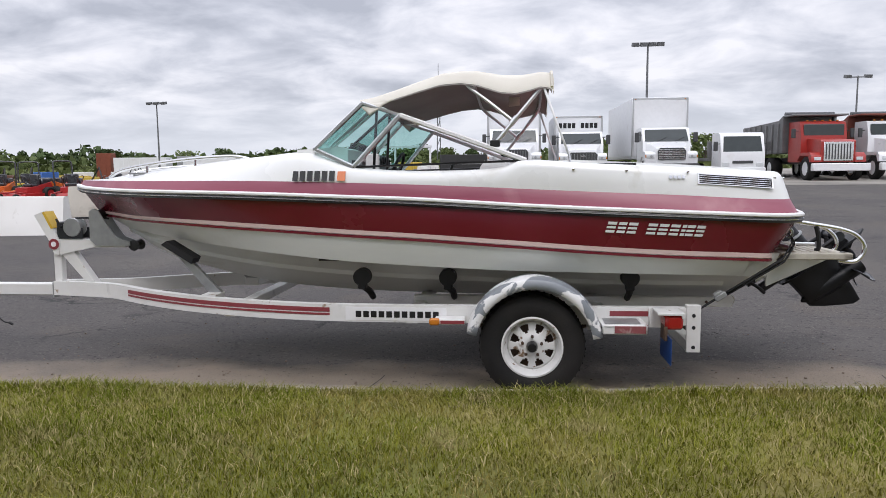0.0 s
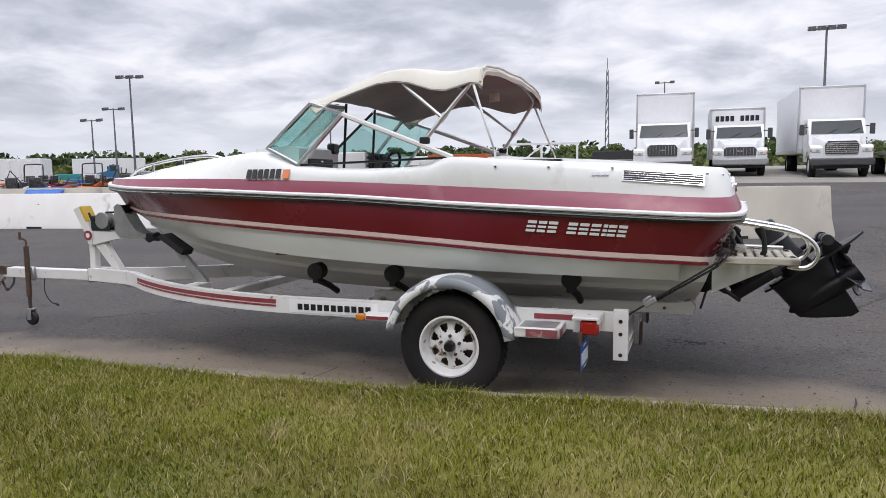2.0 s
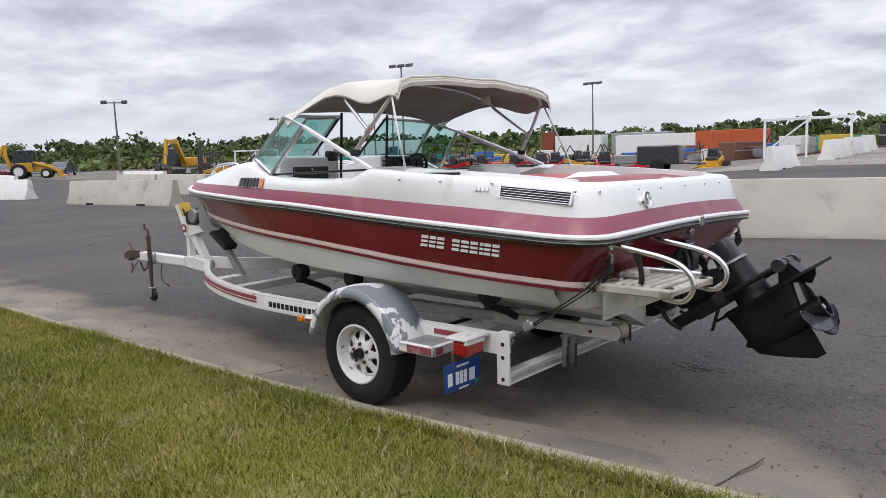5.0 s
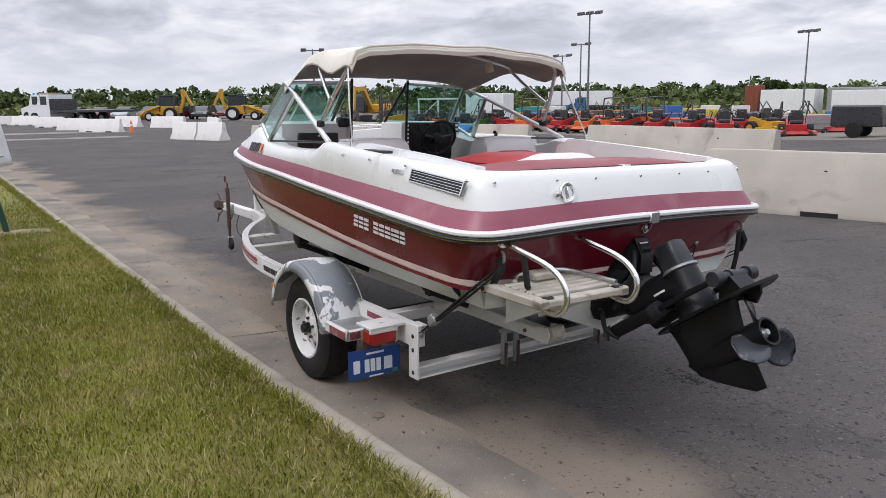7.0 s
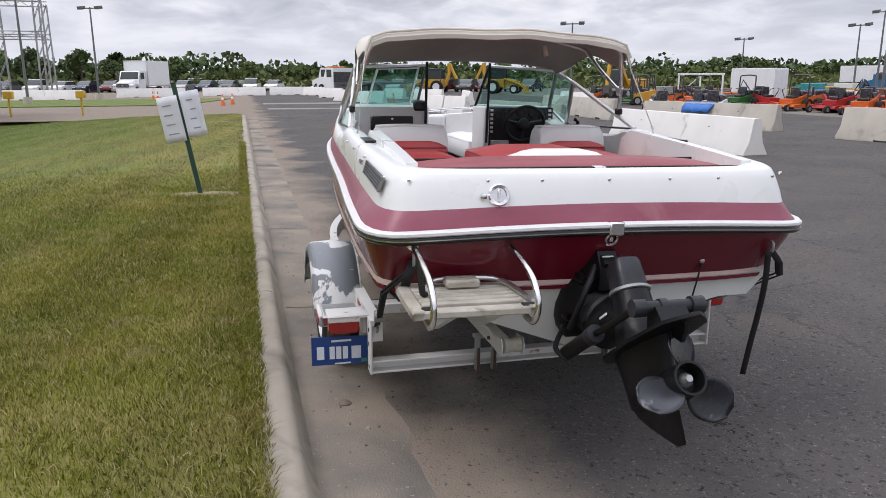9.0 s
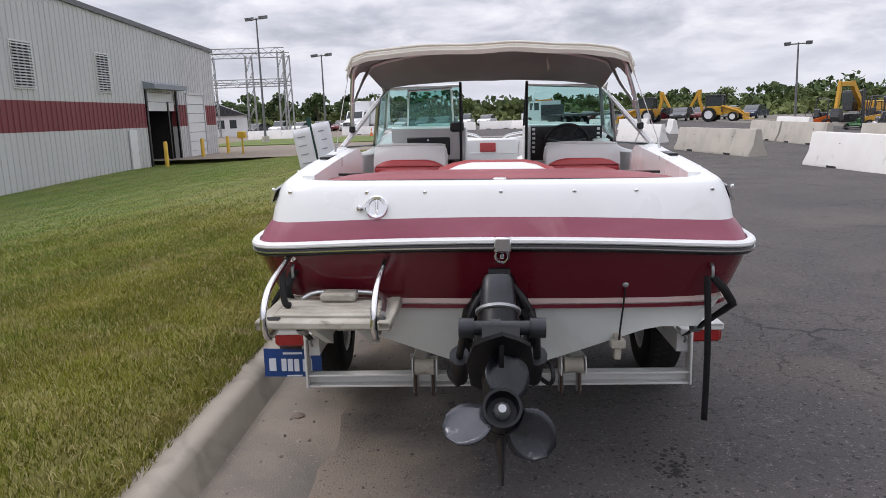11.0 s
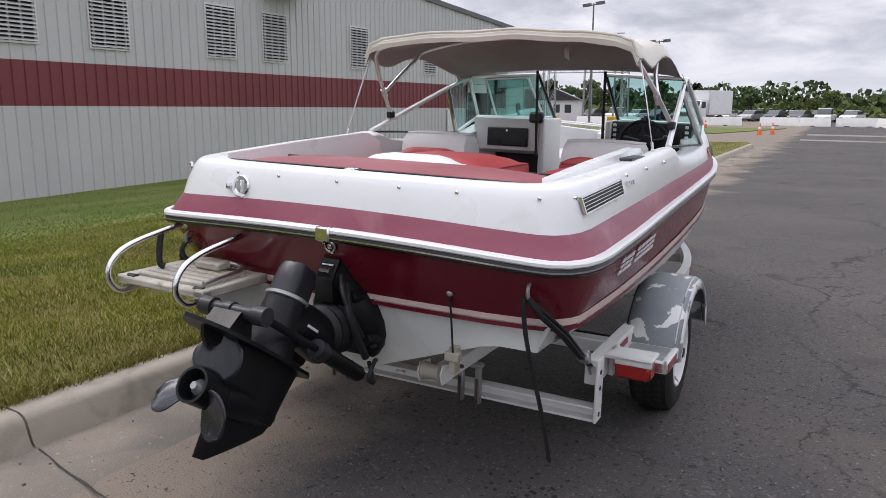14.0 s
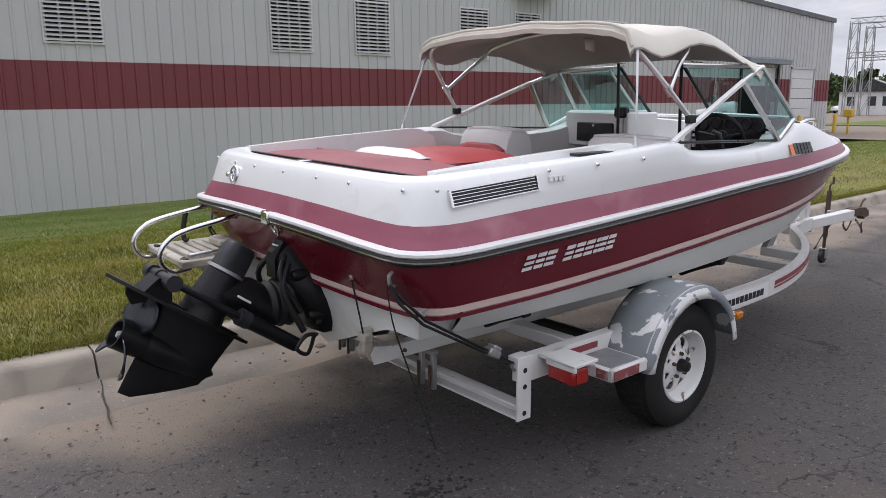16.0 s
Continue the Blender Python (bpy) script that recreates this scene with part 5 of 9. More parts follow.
# bow seating seen through the walkway
for s in (-1, 1):
    cushion("bow_cushion", -2.2, -1.35, s * 0.36 - 0.14, s * 0.36 + 0.14, 1.02, 1.20, VINYL_WHITE, boat, "white vinyl bow cushion")
part("bow_backrest", M().box(-2.30, -2.22, -0.24, 0.24, 1.02, 1.34, 0.03).box(-2.225, -2.215, -0.20, 0.20, 1.20, 1.215, 0.003), VINYL_WHITE, boat, "white pleated bow backrest")
for v in (-0.243, 0.225):
    part("walk_panel", M().box(-1.27, -0.95, v, v + 0.045, 0.82, 1.465, 0.015), VINYL_WHITE, boat, "white walkway side panel")
part("red_panel", M().box(-2.215, -2.205, -0.11, 0.03, 1.22, 1.30, 0.004), VINYL_RED, boat, "small red panel in the bow")

# ---- swim platform with grab rails ----
plat = part("swim_platform", M().box(1.62, 1.68, -0.885, -0.39, 0.800, 0.830, 0.006).box(1.93, 1.985, -0.885, -0.39, 0.800, 0.830, 0.006).box(1.62, 1.985, -0.885, -0.835, 0.796, 0.834, 0.006).box(1.62, 1.985, -0.44, -0.39, 0.796, 0.834, 0.006), TEAK, boat, "weathered pale swim platform")
for i in range(5):
    x = 1.690 + i * 0.048
    part("slat", M().box(x, x + 0.034, -0.835, -0.44, 0.813, 0.839, 0.005), TEAK, plat)
part("step_pad", M().box(1.66, 1.74, -0.70, -0.56, 0.839, 0.875, 0.01), TEAK, plat, "weathered folding step")
part("platform_bracket", M().prism([(1.57, 0.797), (1.94, 0.797), (1.57, 0.62)], 1, -0.72, -0.69).prism([(1.57, 0.797), (1.94, 0.797), (1.57, 0.62)], 1, -0.53, -0.50), HULL_WHITE, plat, "white platform bracket", smooth=False)
for v in (-0.825, -0.438):
    pts = smooth_path([(1.680, v, 1.012), (1.80, v, 0.992), (1.93, v, 0.968), (2.01, v, 0.938), (2.058, v, 0.890), (2.066, v, 0.840), (2.040, v, 0.796), (2.00, v, 0.779), (1.93, v, 0.786)], 4)
    gr = part("grab_rail", M().tube(pts, 0.0125, 12), CHROME, plat, "bent stainless grab rail")
    part("flange", M().lathe([(0, 0.028), (0.008, 0.026), (0.012, 0.015)], (1.668, v, 1.014), axis=0, seg=14), CHROME, gr)
    part("rubber_sleeve", M().tube([(1.955, v + 0.025, 0.822), (1.955, v - 0.02, 0.822)], 0.018, 10), BLACK, gr)
part("rail_strap", M().tube(smooth_path([(1.80, -0.825, 0.985), (1.815, -0.822, 0.93), (1.822, -0.815, 0.86), (1.81, -0.80, 0.845)], 4), 0.013, 8), BLACK, plat, "black webbing loop hanging on the rail")
part("ladder_loop", M().tube(smooth_path([(1.70, -0.78, 0.845), (1.665, -0.72, 0.862), (1.665, -0.52, 0.862), (1.73, -0.45, 0.855), (1.94, -0.425, 0.848)], 4), 0.011, 10), ALU, plat, "folded ladder tube")

# ---- stern drive, tilted up ----
GIMBAL = ((0.965, 0.034), (0.930, 0.056), (0.880, 0.074), (0.830, 0.105), (0.770, 0.146), (0.700, 0.160), (0.640, 0.156), (0.585, 0.136), (0.530, 0.092))


def rake(w):
    """Where the raked transom stands at the height w, on the centre line."""
    return 1.600 + (w - 0.826) * (0.58 if w > 0.826 else 0.40)


rows = []
for off, k in ((-0.02, 1.0), (0.030, 1.0), (0.052, 0.93), (0.085, 0.80), (0.105, 0.66)):
    ring = [(rake(0.72) + (w - 0.72) * 0.30 + off, h * k, 0.73 + (w - 0.73) * (0.4 + 0.6 * k)) for w, h in GIMBAL]
    rows.append(ring + [(x, -y, z) for x, y, z in ring[::-1]])
g = M().grid(rows, closed=True)
n = len(rows[0])
g.f += [tuple(range(n)), tuple(range(len(g.v) - n, len(g.v)))]
sd = part("stern_drive", g, DRIVE, boat, "black stern drive tilted up", angle=30)
for v in (-0.125, 0.125):
    for w in (0.60, 0.70, 0.79):
        part("mount_bolt", M().lathe([(0, 0.012), (0.02, 0.011)], (rake(0.72) + (w - 0.72) * 0.30 + 0.045, v * (1.0 if w < 0.75 else 0.72), w), axis=0, seg=8), DRIVE_GREY, sd)
part("bellows", M().lathe([(0.0, 0.10), (0.02, 0.112), (0.04, 0.10), (0.06, 0.110), (0.08, 0.096), (0.10, 0.104), (0.12, 0.088)], (1.655, 0, 0.685), axis=0, seg=20), BLACK, sd, "black rubber bellows")
part("top_shroud", M().prism([(1.635, 0.90), (1.655, 0.968), (1.690, 0.962), (1.735, 0.885), (1.735, 0.80), (1.640, 0.80)], 1, -0.042, 0.042), DRIVE, sd, "black top cover", angle=35)
part("model_bars", M().box(1.694, 1.712, -0.026, 0.026, 0.938, 0.944, 0.001).box(1.701, 1.719, -0.026, 0.026, 0.924, 0.930, 0.001), DECAL_WHITE, sd, "small white marking bars", smooth=False)
for v, z, r_ in ((-0.085, 0.835, 0.026), (0.09, 0.815, 0.028), (-0.12, 0.66, 0.026), (0.125, 0.635, 0.028), (0.10, 0.735, 0.022), (-0.10, 0.745, 0.022)):  # castings and clamps on the mount
    part("casting_boss", M().lathe([(0, r_), (0.05, r_ * 0.95), (0.065, r_ * 0.6)], (rake(0.72) + (z - 0.72) * 0.30 + 0.03, v, z), axis=0, seg=12), DRIVE, sd)
for k, (v0, z0, v1, z1) in enumerate(((0.05, 0.90, 0.135, 0.66), (-0.045, 0.90, -0.135, 0.62), (0.075, 0.87, 0.15, 0.58))):
    part("drive_hose", M().tube(smooth_path([(1.69, v0, z0), (1.745, (v0 + v1) / 2 + 0.02 * (1 if v1 > 0 else -1), (z0 + z1) / 2 + 0.04), (1.665, v1, z1)], 5), 0.011 + 0.002 * k, 8), BLACK, sd, "black rubber hose")
DR = pose(2.392, -0.002, 0.680, 0, -35.4, 0.8)


def drv(name, g, m, parent, label="", angle=38):
    g.v = [tuple(DR @ Vector(p)) for p in g.v]
    return part(name, g, m, parent, label, angle=angle)


def foil(stations, n=9):
    """Stacked lens-shaped sections: (height, nose, tail, half thickness)."""
    g = M()
    rows = []
    for z, xa, xb, th in stations:
        up_ = [(xa + (xb - xa) * (0.5 - 0.5 * math.cos(math.pi * k / n)), th * (math.sin(math.pi * (k / n) ** 0.75)), z) for k in range(n + 1)]
        dn = [(x, -y, zz) for x, y, zz in up_[1:-1]][::-1]
        rows.append(up_ + dn)
    g.grid(rows, closed=True)
    k = len(rows[0])
    g.f += [tuple(range(k)), tuple(range(len(g.v) - k, len(g.v)))]
    return g


drv("drive_leg", foil([(0.20, -0.46, -0.06, 0.066), (0.12, -0.445, -0.085, 0.058), (0.04, -0.435, -0.105, 0.052), (-0.03, -0.43, -0.12, 0.046)]), DRIVE, sd, "black drive leg")
drv("cavitation_plate", M().prism([(-0.50, -0.05), (-0.42, -0.10), (-0.15, -0.112), (0.045, -0.088), (0.10, -0.05), (0.148, 0.0), (0.10, 0.05), (0.045, 0.088), (-0.15, 0.112), (-0.42, 0.10), (-0.50, 0.05)], 2, 0.178, 0.191), DRIVE, sd)
drv("gear_housing", M().lathe([(-0.455, 0.006), (-0.43, 0.026), (-0.37, 0.046), (-0.28, 0.058), (-0.18, 0.062), (-0.12, 0.058)], (0, 0, 0), axis=0, seg=24), DRIVE, sd)
drv("skeg", foil([(-0.025, -0.432, -0.12, 0.030), (-0.060, -0.422, -0.12, 0.018), (-0.11, -0.350, -0.122, 0.012), (-0.16, -0.265, -0.126, 0.009), (-0.204, -0.185, -0.130, 0.006)]), DRIVE, sd)
drv("trim_fin", M().prism([(-0.10, 0.180), (0.06, 0.180), (0.045, 0.150), (0.005, 0.122), (-0.03, 0.150)], 1, -0.007, 0.007), DRIVE, sd)
drv("upper_housing", M().lathe([(0.0, 0.10), (0.06, 0.092), (0.13, 0.080), (0.205, 0.074)], (-0.27, 0, 0.19), axis=2, seg=26), DRIVE, sd, "black upper gear housing")
drv("collar_band", M().lathe([(0.0, 0.076), (0.004, 0.082), (0.014, 0.082), (0.018, 0.074)], (-0.27, 0, 0.398), axis=2, seg=26), GALV, sd, "worn bright collar band")
g = M()
rows = []
for z, hx, hy in ((0.414, 0.067, 0.064), (0.47, 0.065, 0.062), (0.515, 0.063, 0.058), (0.533, 0.057, 0.051), (0.539, 0.046, 0.040)):
    q = []
    for k in range(24):
        a = 2 * math.pi * k / 24
        c, d = math.cos(a), math.sin(a)
        q.append((-0.275 + hx * math.copysign(abs(c) ** 0.55, c), hy * math.copysign(abs(d) ** 0.55, d), z))
    rows.append(q)
g.grid(rows, closed=True)
g.f.append(tuple(range(len(g.v) - 24, len(g.v))))
drv("grey_cap", g, DRIVE_GREY, sd, "scuffed grey top cap", angle=30)
drv("cap_hole", M().lathe([(0, 0.009), (0.002, 0.009)], (-0.330, -0.006, 0.534), axis=2, seg=12), BLACK, sd)
drv("joint_housing", M().tube([(-0.27, 0, 0.31), (-0.40, 0, 0.35), (-0.56, 0, 0.345)], [0.080, 0.088, 0.094], 18), DRIVE, sd)
for s in (-1, 1):
    drv("trim_ram", M().tube([(-0.66, s * 0.145, 0.272), (-0.36, s * 0.14, 0.270), (-0.355, s * 0.14, 0.270), (-0.05, s * 0.115, 0.269)], [0.032, 0.032, 0.014, 0.014], 12), DRIVE, sd, "black trim ram")
    drv("ram_collar", M().tube([(-0.40, s * 0.141, 0.270), (-0.352, s * 0.14, 0.270)], 0.037, 14), DRIVE_GREY, sd)
drv("ram_pin", M().tube([(-0.045, -0.10, 0.269), (-0.045, 0.125, 0.269)], 0.024, 14).tube([(-0.045, -0.135, 0.269), (-0.045, -0.085, 0.269)], 0.033, 14).tube([(-0.045, -0.03, 0.269), (-0.045, 0.0, 0.269)], 0.030, 14).tube([(-0.045, 0.095, 0.269), (-0.045, 0.145, 0.269)], 0.033, 14), DRIVE_GREY, sd, "grey trim ram pivot")
drv("pin_bracket", M().prism([(-0.12, 0.185), (0.01, 0.185), (-0.015, 0.262), (-0.075, 0.262)], 1, -0.06, 0.06), DRIVE, sd, angle=35)
for v in (-0.088, 0.088):
    drv("white_mark", M().box(-0.40, -0.33, v - 0.002, v + 0.002, 0.335, 0.345, 0.001), DECAL_WHITE, sd)
part("steering_hose", M().tube(smooth_path([(1.60, 0.12, 0.535), (1.67, 0.19, 0.49), (1.73, 0.21, 0.53), (1.68, 0.20, 0.575), (1.61, 0.16, 0.555)], 5), 0.009, 8), BLACK, sd, "looped black hydraulic hose")
part("exhaust_elbow", M().tube(smooth_path([(1.60, -0.14, 0.59), (1.68, -0.20, 0.54), (1.73, -0.16, 0.50)], 4), 0.012, 8), BLACK, sd)
prop = drv("propeller", M().lathe([(-0.12, 0.056), (-0.08, 0.060), (-0.02, 0.060), (0.0, 0.061), (0.0, 0.052), (-0.06, 0.046)], (0, 0, 0), axis=0, seg=26), DRIVE, sd, "three-bladed propeller")
nut = drv("prop_nut", M().lathe([(-0.06, 0.030), (-0.03, 0.026), (-0.022, 0.018), (-0.008, 0.013)], (0, 0, 0), axis=0, seg=8), GALV, prop, "greasy steel propeller nut")


def blade(ang):
    g = M()
    rows = []
    for k in range(9):
        t = k / 8
        rr = 0.055 + 0.135 * t
        ch = (0.050 + 0.066 * math.sin(math.pi * min(1, t * 0.86 + 0.10))) * (1.0 if t < 0.85 else 1.0 - ((t - 0.85) / 0.15) ** 2 * 0.55)
        pitch = radians(52 - 22 * t)
        row = []
        for j in range(9):
            c = -1 + 2 * j / 8
            a = c * ch * math.cos(pitch) / rr * 0.85
            x = -0.055 + c * ch * math.sin(pitch) * 0.55 + 0.02 * c * c * 0.5
            row.append((x, rr * math.cos(ang + a), rr * math.sin(ang + a)))
        rows.append(row)
    g.grid(rows)
    return g


for i, a in enumerate((80, 200, 320)):
    g = blade(radians(a))
    g.v = [tuple(DR @ Vector(p)) for p in g.v]
    # the second blade has its sky reflection put into the colour
    part("blade", g, PROP_SKY_GLINT if i == 1 else PROP, prop, "scuffed blade, coloured paler for the sky it reflects" if i == 1 else "dark blade", solid=0.006)

# ---- folding top ----
bim = thing("bimini_top", BOAT, "beige canvas folding top with grey lining stretched over the cockpit", "boat top")


def canopy(up=0.0):
    rows = []
    for u, half, we, wc, roll in ((-0.870, 0.745, 1.757, 1.792, 0.03), (-0.80, 0.748, 1.768, 1.806, 0.04), (-0.66, 0.760, 1.802, 1.848, 0.05), (-0.50, 0.775, 1.855, 1.906, 0.06), (-0.36, 0.785, 1.892, 1.942, 0.065), (-0.24, 0.790, 1.905, 1.958, 0.07), (-0.14, 0.795, 1.898, 1.952, 0.08), (0.0, 0.802, 1.872, 1.930, 0.095), (0.09, 0.808, 1.863, 1.922, 0.098), (0.17, 0.806, 1.872, 1.928, 0.092), (0.235, 0.80, 1.886, 1.940, 0.085), (0.285, 0.795, 1.880, 1.932, 0.085)):
        row = []
        n = 28
        for k in range(n + 1):
            c = -1 + 2 * k / n
            a = abs(c)
            z = we + (wc - we) * (1 - a ** 2.6)
            v = half * c
            if a > 0.86:  # rolled edge hanging down at the sides
                t = (a - 0.86) / 0.14
                v = half * (0.86 + 0.14 * math.sin(t * math.pi / 2)) * (1 if c > 0 else -1)
                z -= roll * t * t
            sag = 0.010 * noise.noise((u * 5, v * 4, 2.0)) + 0.006 * noise.noise((u * 13, v * 5, 5.0))
            row.append((u, v - 0.035 * min(1.0, (u + 0.87) / 0.7), z + sag + up))
        rows.append(row)
    return rows


rows = canopy()
rear = [[(0.312, v, z - 0.022) for _, v, z in rows[-1]], [(0.306, v, z - 0.046 - 0.008 * noise.noise((v * 6, 1, 1))) for _, v, z in rows[-1]]]
part("canvas", M().grid(rows + rear), CANVAS, bim, "beige canvas", angle=60)
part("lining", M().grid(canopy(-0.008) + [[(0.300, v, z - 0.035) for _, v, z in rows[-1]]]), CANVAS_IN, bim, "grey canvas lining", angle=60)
g = M()
for r in (rows[-1],):
    g.tube([(u + 0.015, v, z + 0.006) for u, v, z in r], 0.008, 8)
part("edge_piping", g, CANVAS, bim, "stitched canvas hem")
for s in (-1, 1):
    g = M()
    rw = []
    for t in (0.0, 0.35, 0.7, 1.0):  # the corner draped over the top of the windshield pillar
        rw.append([(-0.875 + 0.03 * t, s * (0.742 + 0.022 * t), 1.735 - 0.035 * t), (-0.80, s * (0.752 + 0.025 * t), 1.728 - 0.07 * t), (-0.72 - 0.04 * t, s * (0.760 + 0.022 * t), 1.738 - 0.055 * t), (-0.64 - 0.10 * t, s * 0.768, 1.756 - 0.05 * t)])
    g.grid(rw)
    part("side_flap", g, CANVAS, bim, "beige canvas corner flap", solid=0.004)
H = (-0.03, 0.868, 1.474)
CO = -0.035  # the frame leans a little to port


def bowtube(pts, r=0.0125):
    return M().tube(smooth_path(pts, 4), r, 10)


part("rear_bow", bowtube([(H[0], -H[1], H[2]), (0.10, CO * 0.5 - 0.825, 1.632), (0.215, CO - 0.775, 1.775), (0.245, CO - 0.755, 1.825), (0.252, CO - 0.68, 1.868), (0.255, CO - 0.3, 1.915), (0.255, CO + 0.3, 1.915), (0.252, CO + 0.68, 1.868), (0.245, CO + 0.755, 1.825), (0.215, CO + 0.775, 1.775), (0.10, CO * 0.5 + 0.825, 1.632), (H[0], H[1], H[2])]), ALU, bim, "bent aluminium tube bow")
part("front_bow", bowtube([(0.075, CO * 0.5 - 0.832, 1.603), (-0.07, CO - 0.79, 1.72), (-0.19, CO - 0.755, 1.815), (-0.22, CO - 0.68, 1.876), (-0.225, CO - 0.3, 1.935), (-0.225, CO + 0.3, 1.935), (-0.22, CO + 0.68, 1.876), (-0.19, CO + 0.755, 1.815), (-0.07, CO + 0.79, 1.72), (0.075, CO * 0.5 + 0.832, 1.603)], 0.011), ALU, bim, "bent aluminium tube bow")
for s in (-1, 1):
    part("deck_hinge", M().box(H[0] - 0.03, H[0] + 0.03, s * H[1] - 0.015, s * H[1] + 0.015, H[2] - 0.02, H[2] + 0.02, 0.006), BLACK, bim, "black hinge fitting")
    part("joint_fitting", M().tube([(0.060, CO * 0.5 + s * 0.832, 1.585), (0.095, CO * 0.5 + s * 0.826, 1.628)], 0.018, 10), ALU, bim)
    g = M().grid([[(0.262 - 0.016 * e, CO + s * 0.790, 1.80) for e in (0, 1)], [(0.335 - 0.014 * e, CO * 0.5 + s * 0.84, 1.59) for e in (0, 1)], [(0.405 - 0.012 * e, s * 0.880, 1.40) for e in (0, 1)]])
    part("rear_strap", g, DECAL_WHITE, bim, "white webbing strap", solid=0.002)
    part("strap_hook", M().tube([(0.40, s * 0.880, 1.405), (0.405, s * 0.888, 1.355)], 0.007, 8), CHROME, bim)
part("zip_flap", M().grid([[(0.02, 0.30, 1.87), (0.10, 0.30, 1.87)], [(0.02, 0.31, 1.80), (0.10, 0.315, 1.81)]]), CANVAS, bim, "loose canvas flap", solid=0.002)


# ---- boat trailer ----
TRAILER = Matrix.Translation((0, 5.397, 0.013)) @ pose(0, 0, 0, 0, 0, 1.6) @ pose(0, 0, 0, -0.75, 0, 0)
trailer = thing("boat_trailer", TRAILER, "worn white single-axle boat trailer with maroon stripes", "trailer")
# side rails: rectangular tube swept from the tongue out to full width
plan = smooth_path([(-3.35, 0.035, 0), (-3.05, 0.085, 0), (-2.8, 0.16, 0), (-2.45, 0.39, 0), (-2.05, 0.60, 0), (-1.6, 0.755, 0), (-1.15, 0.845, 0), (-0.7, 0.875, 0), (0.1, 0.88, 0), (1.10, 0.88, 0)], 4)


def rail_w(u):
    return 0.462 if u > -1.2 else 0.462 + 0.004 * (-1.2 - u)


def swept(path, s, hw, hh, o=0.0, z0=None, z1=None):
    rows = []
    n = len(path)
    for i, p in enumerate(path):
        d = Vector(path[min(i + 1, n - 1)]) - Vector(path[max(i - 1, 0)])
        nr = Vector((-d.y, d.x, 0)).normalized()
        w = rail_w(p[0])
        a, b = (w - hh, w + hh) if z0 is None else (w + z0, w + z1)
        q = []
        for side_, z in ((-hw, a), (hw, a), (hw, b), (-hw, b)):
            x, y = p[0] + nr.x * (side_ + o), p[1] + nr.y * (side_ + o)
            q.append((x, y * s, z))
        rows.append(q)
    g = M().grid(rows, closed=True)
    g.f += [(0, 1, 2, 3), tuple(range(len(g.v) - 4, len(g.v)))]
    return g


for s in (-1, 1):
    rl = part("side_rail", swept(plan, s, 0.026, 0.052), TRAILER_WHITE, trailer, "white painted steel side rail", angle=30)
    dec = [p for p in plan if -2.65 < p[0] < -0.98]
    part("maroon_stripe", swept(dec, s, 0.0012, 0, 0.028, 0.006, 0.032), DECAL_RED, rl, "maroon decal stripe", smooth=False)
    part("maroon_stripe", swept(dec, s, 0.0012, 0, 0.028, -0.014, -0.002), DECAL_RED, rl, smooth=False)
    nm = [p for p in plan if -1.02 < p[0] < -0.22]
    part("name_panel", swept(nm, s, 0.0012, 0, 0.0285, -0.040, 0.040), DECAL_WHITE, rl, "white decal panel", smooth=False)
    # the maker's name as plain black bars
    for k in range(11):
        u0 = -0.885 + k * 0.047
        v = float(np.interp(u0, [q[0] for q in plan], [q[1] for q in plan])) + 0.0335
        if abs(u0) < 2:
            part("name_bar", M().box(u0, u0 + 0.034, min(s * v, s * (v - 0.004)), max(s * v, s * (v - 0.004)), 0.440, 0.478, 0.001), DECAL_BLACK, rl, smooth=False)
    part("rear_stripe", M().box(0.62, 0.90, min(s * 0.907, s * 0.909), max(s * 0.907, s * 0.909), 0.462, 0.492, 0.0005), DECAL_RED, rl, "maroon decal stripe", smooth=False)
    # rear drop bracket
    br = part("drop_bracket", M().box(1.055, 1.135, s * 0.915 - 0.006, s * 0.915 + 0.006, 0.255, 0.53, 0.003).box(1.055, 1.135, min(s * 0.86, s * 0.915), max(s * 0.86, s * 0.915), 0.50, 0.53, 0.004), TRAILER_WHITE, trailer, "white steel drop bracket")
    for z in (0.285, 0.40, 0.47):
        part("bolt_hole", M().lathe([(0, 0.011), (s * 0.002, 0.011)], (1.095, s * 0.921, z), axis=1, seg=12), BLACK, br)
part("tongue", M().box(-4.33, -3.02, -0.042, 0.042, 0.415, 0.502, 0.006), TRAILER_WHITE, trailer, "white steel tongue tube")
for u in (-3.22, -3.36):
    part("u_bolt", M().box(u - 0.008, u + 0.008, -0.058, 0.058, 0.40, 0.515, 0.003), GALV, trailer, "steel U-bolt clamp")
cp = part("coupler", M().prism([(-4.62, 0.415), (-4.60, 0.47), (-4.52, 0.505), (-4.38, 0.515), (-4.28, 0.51), (-4.28, 0.44), (-4.45, 0.43), (-4.52, 0.405)], 1, -0.045, 0.045), RUST, trailer, "rusty ball coupler")
part("latch", M().tube([(-4.50, 0, 0.50), (-4.55, 0, 0.56), (-4.60, 0, 0.575)], 0.010, 8), RUST, cp)
part("ball_socket", M().lathe([(-0.03, 0.035), (0.02, 0.038)], (-4.55, 0, 0.42), axis=2, seg=16), RUST, cp)
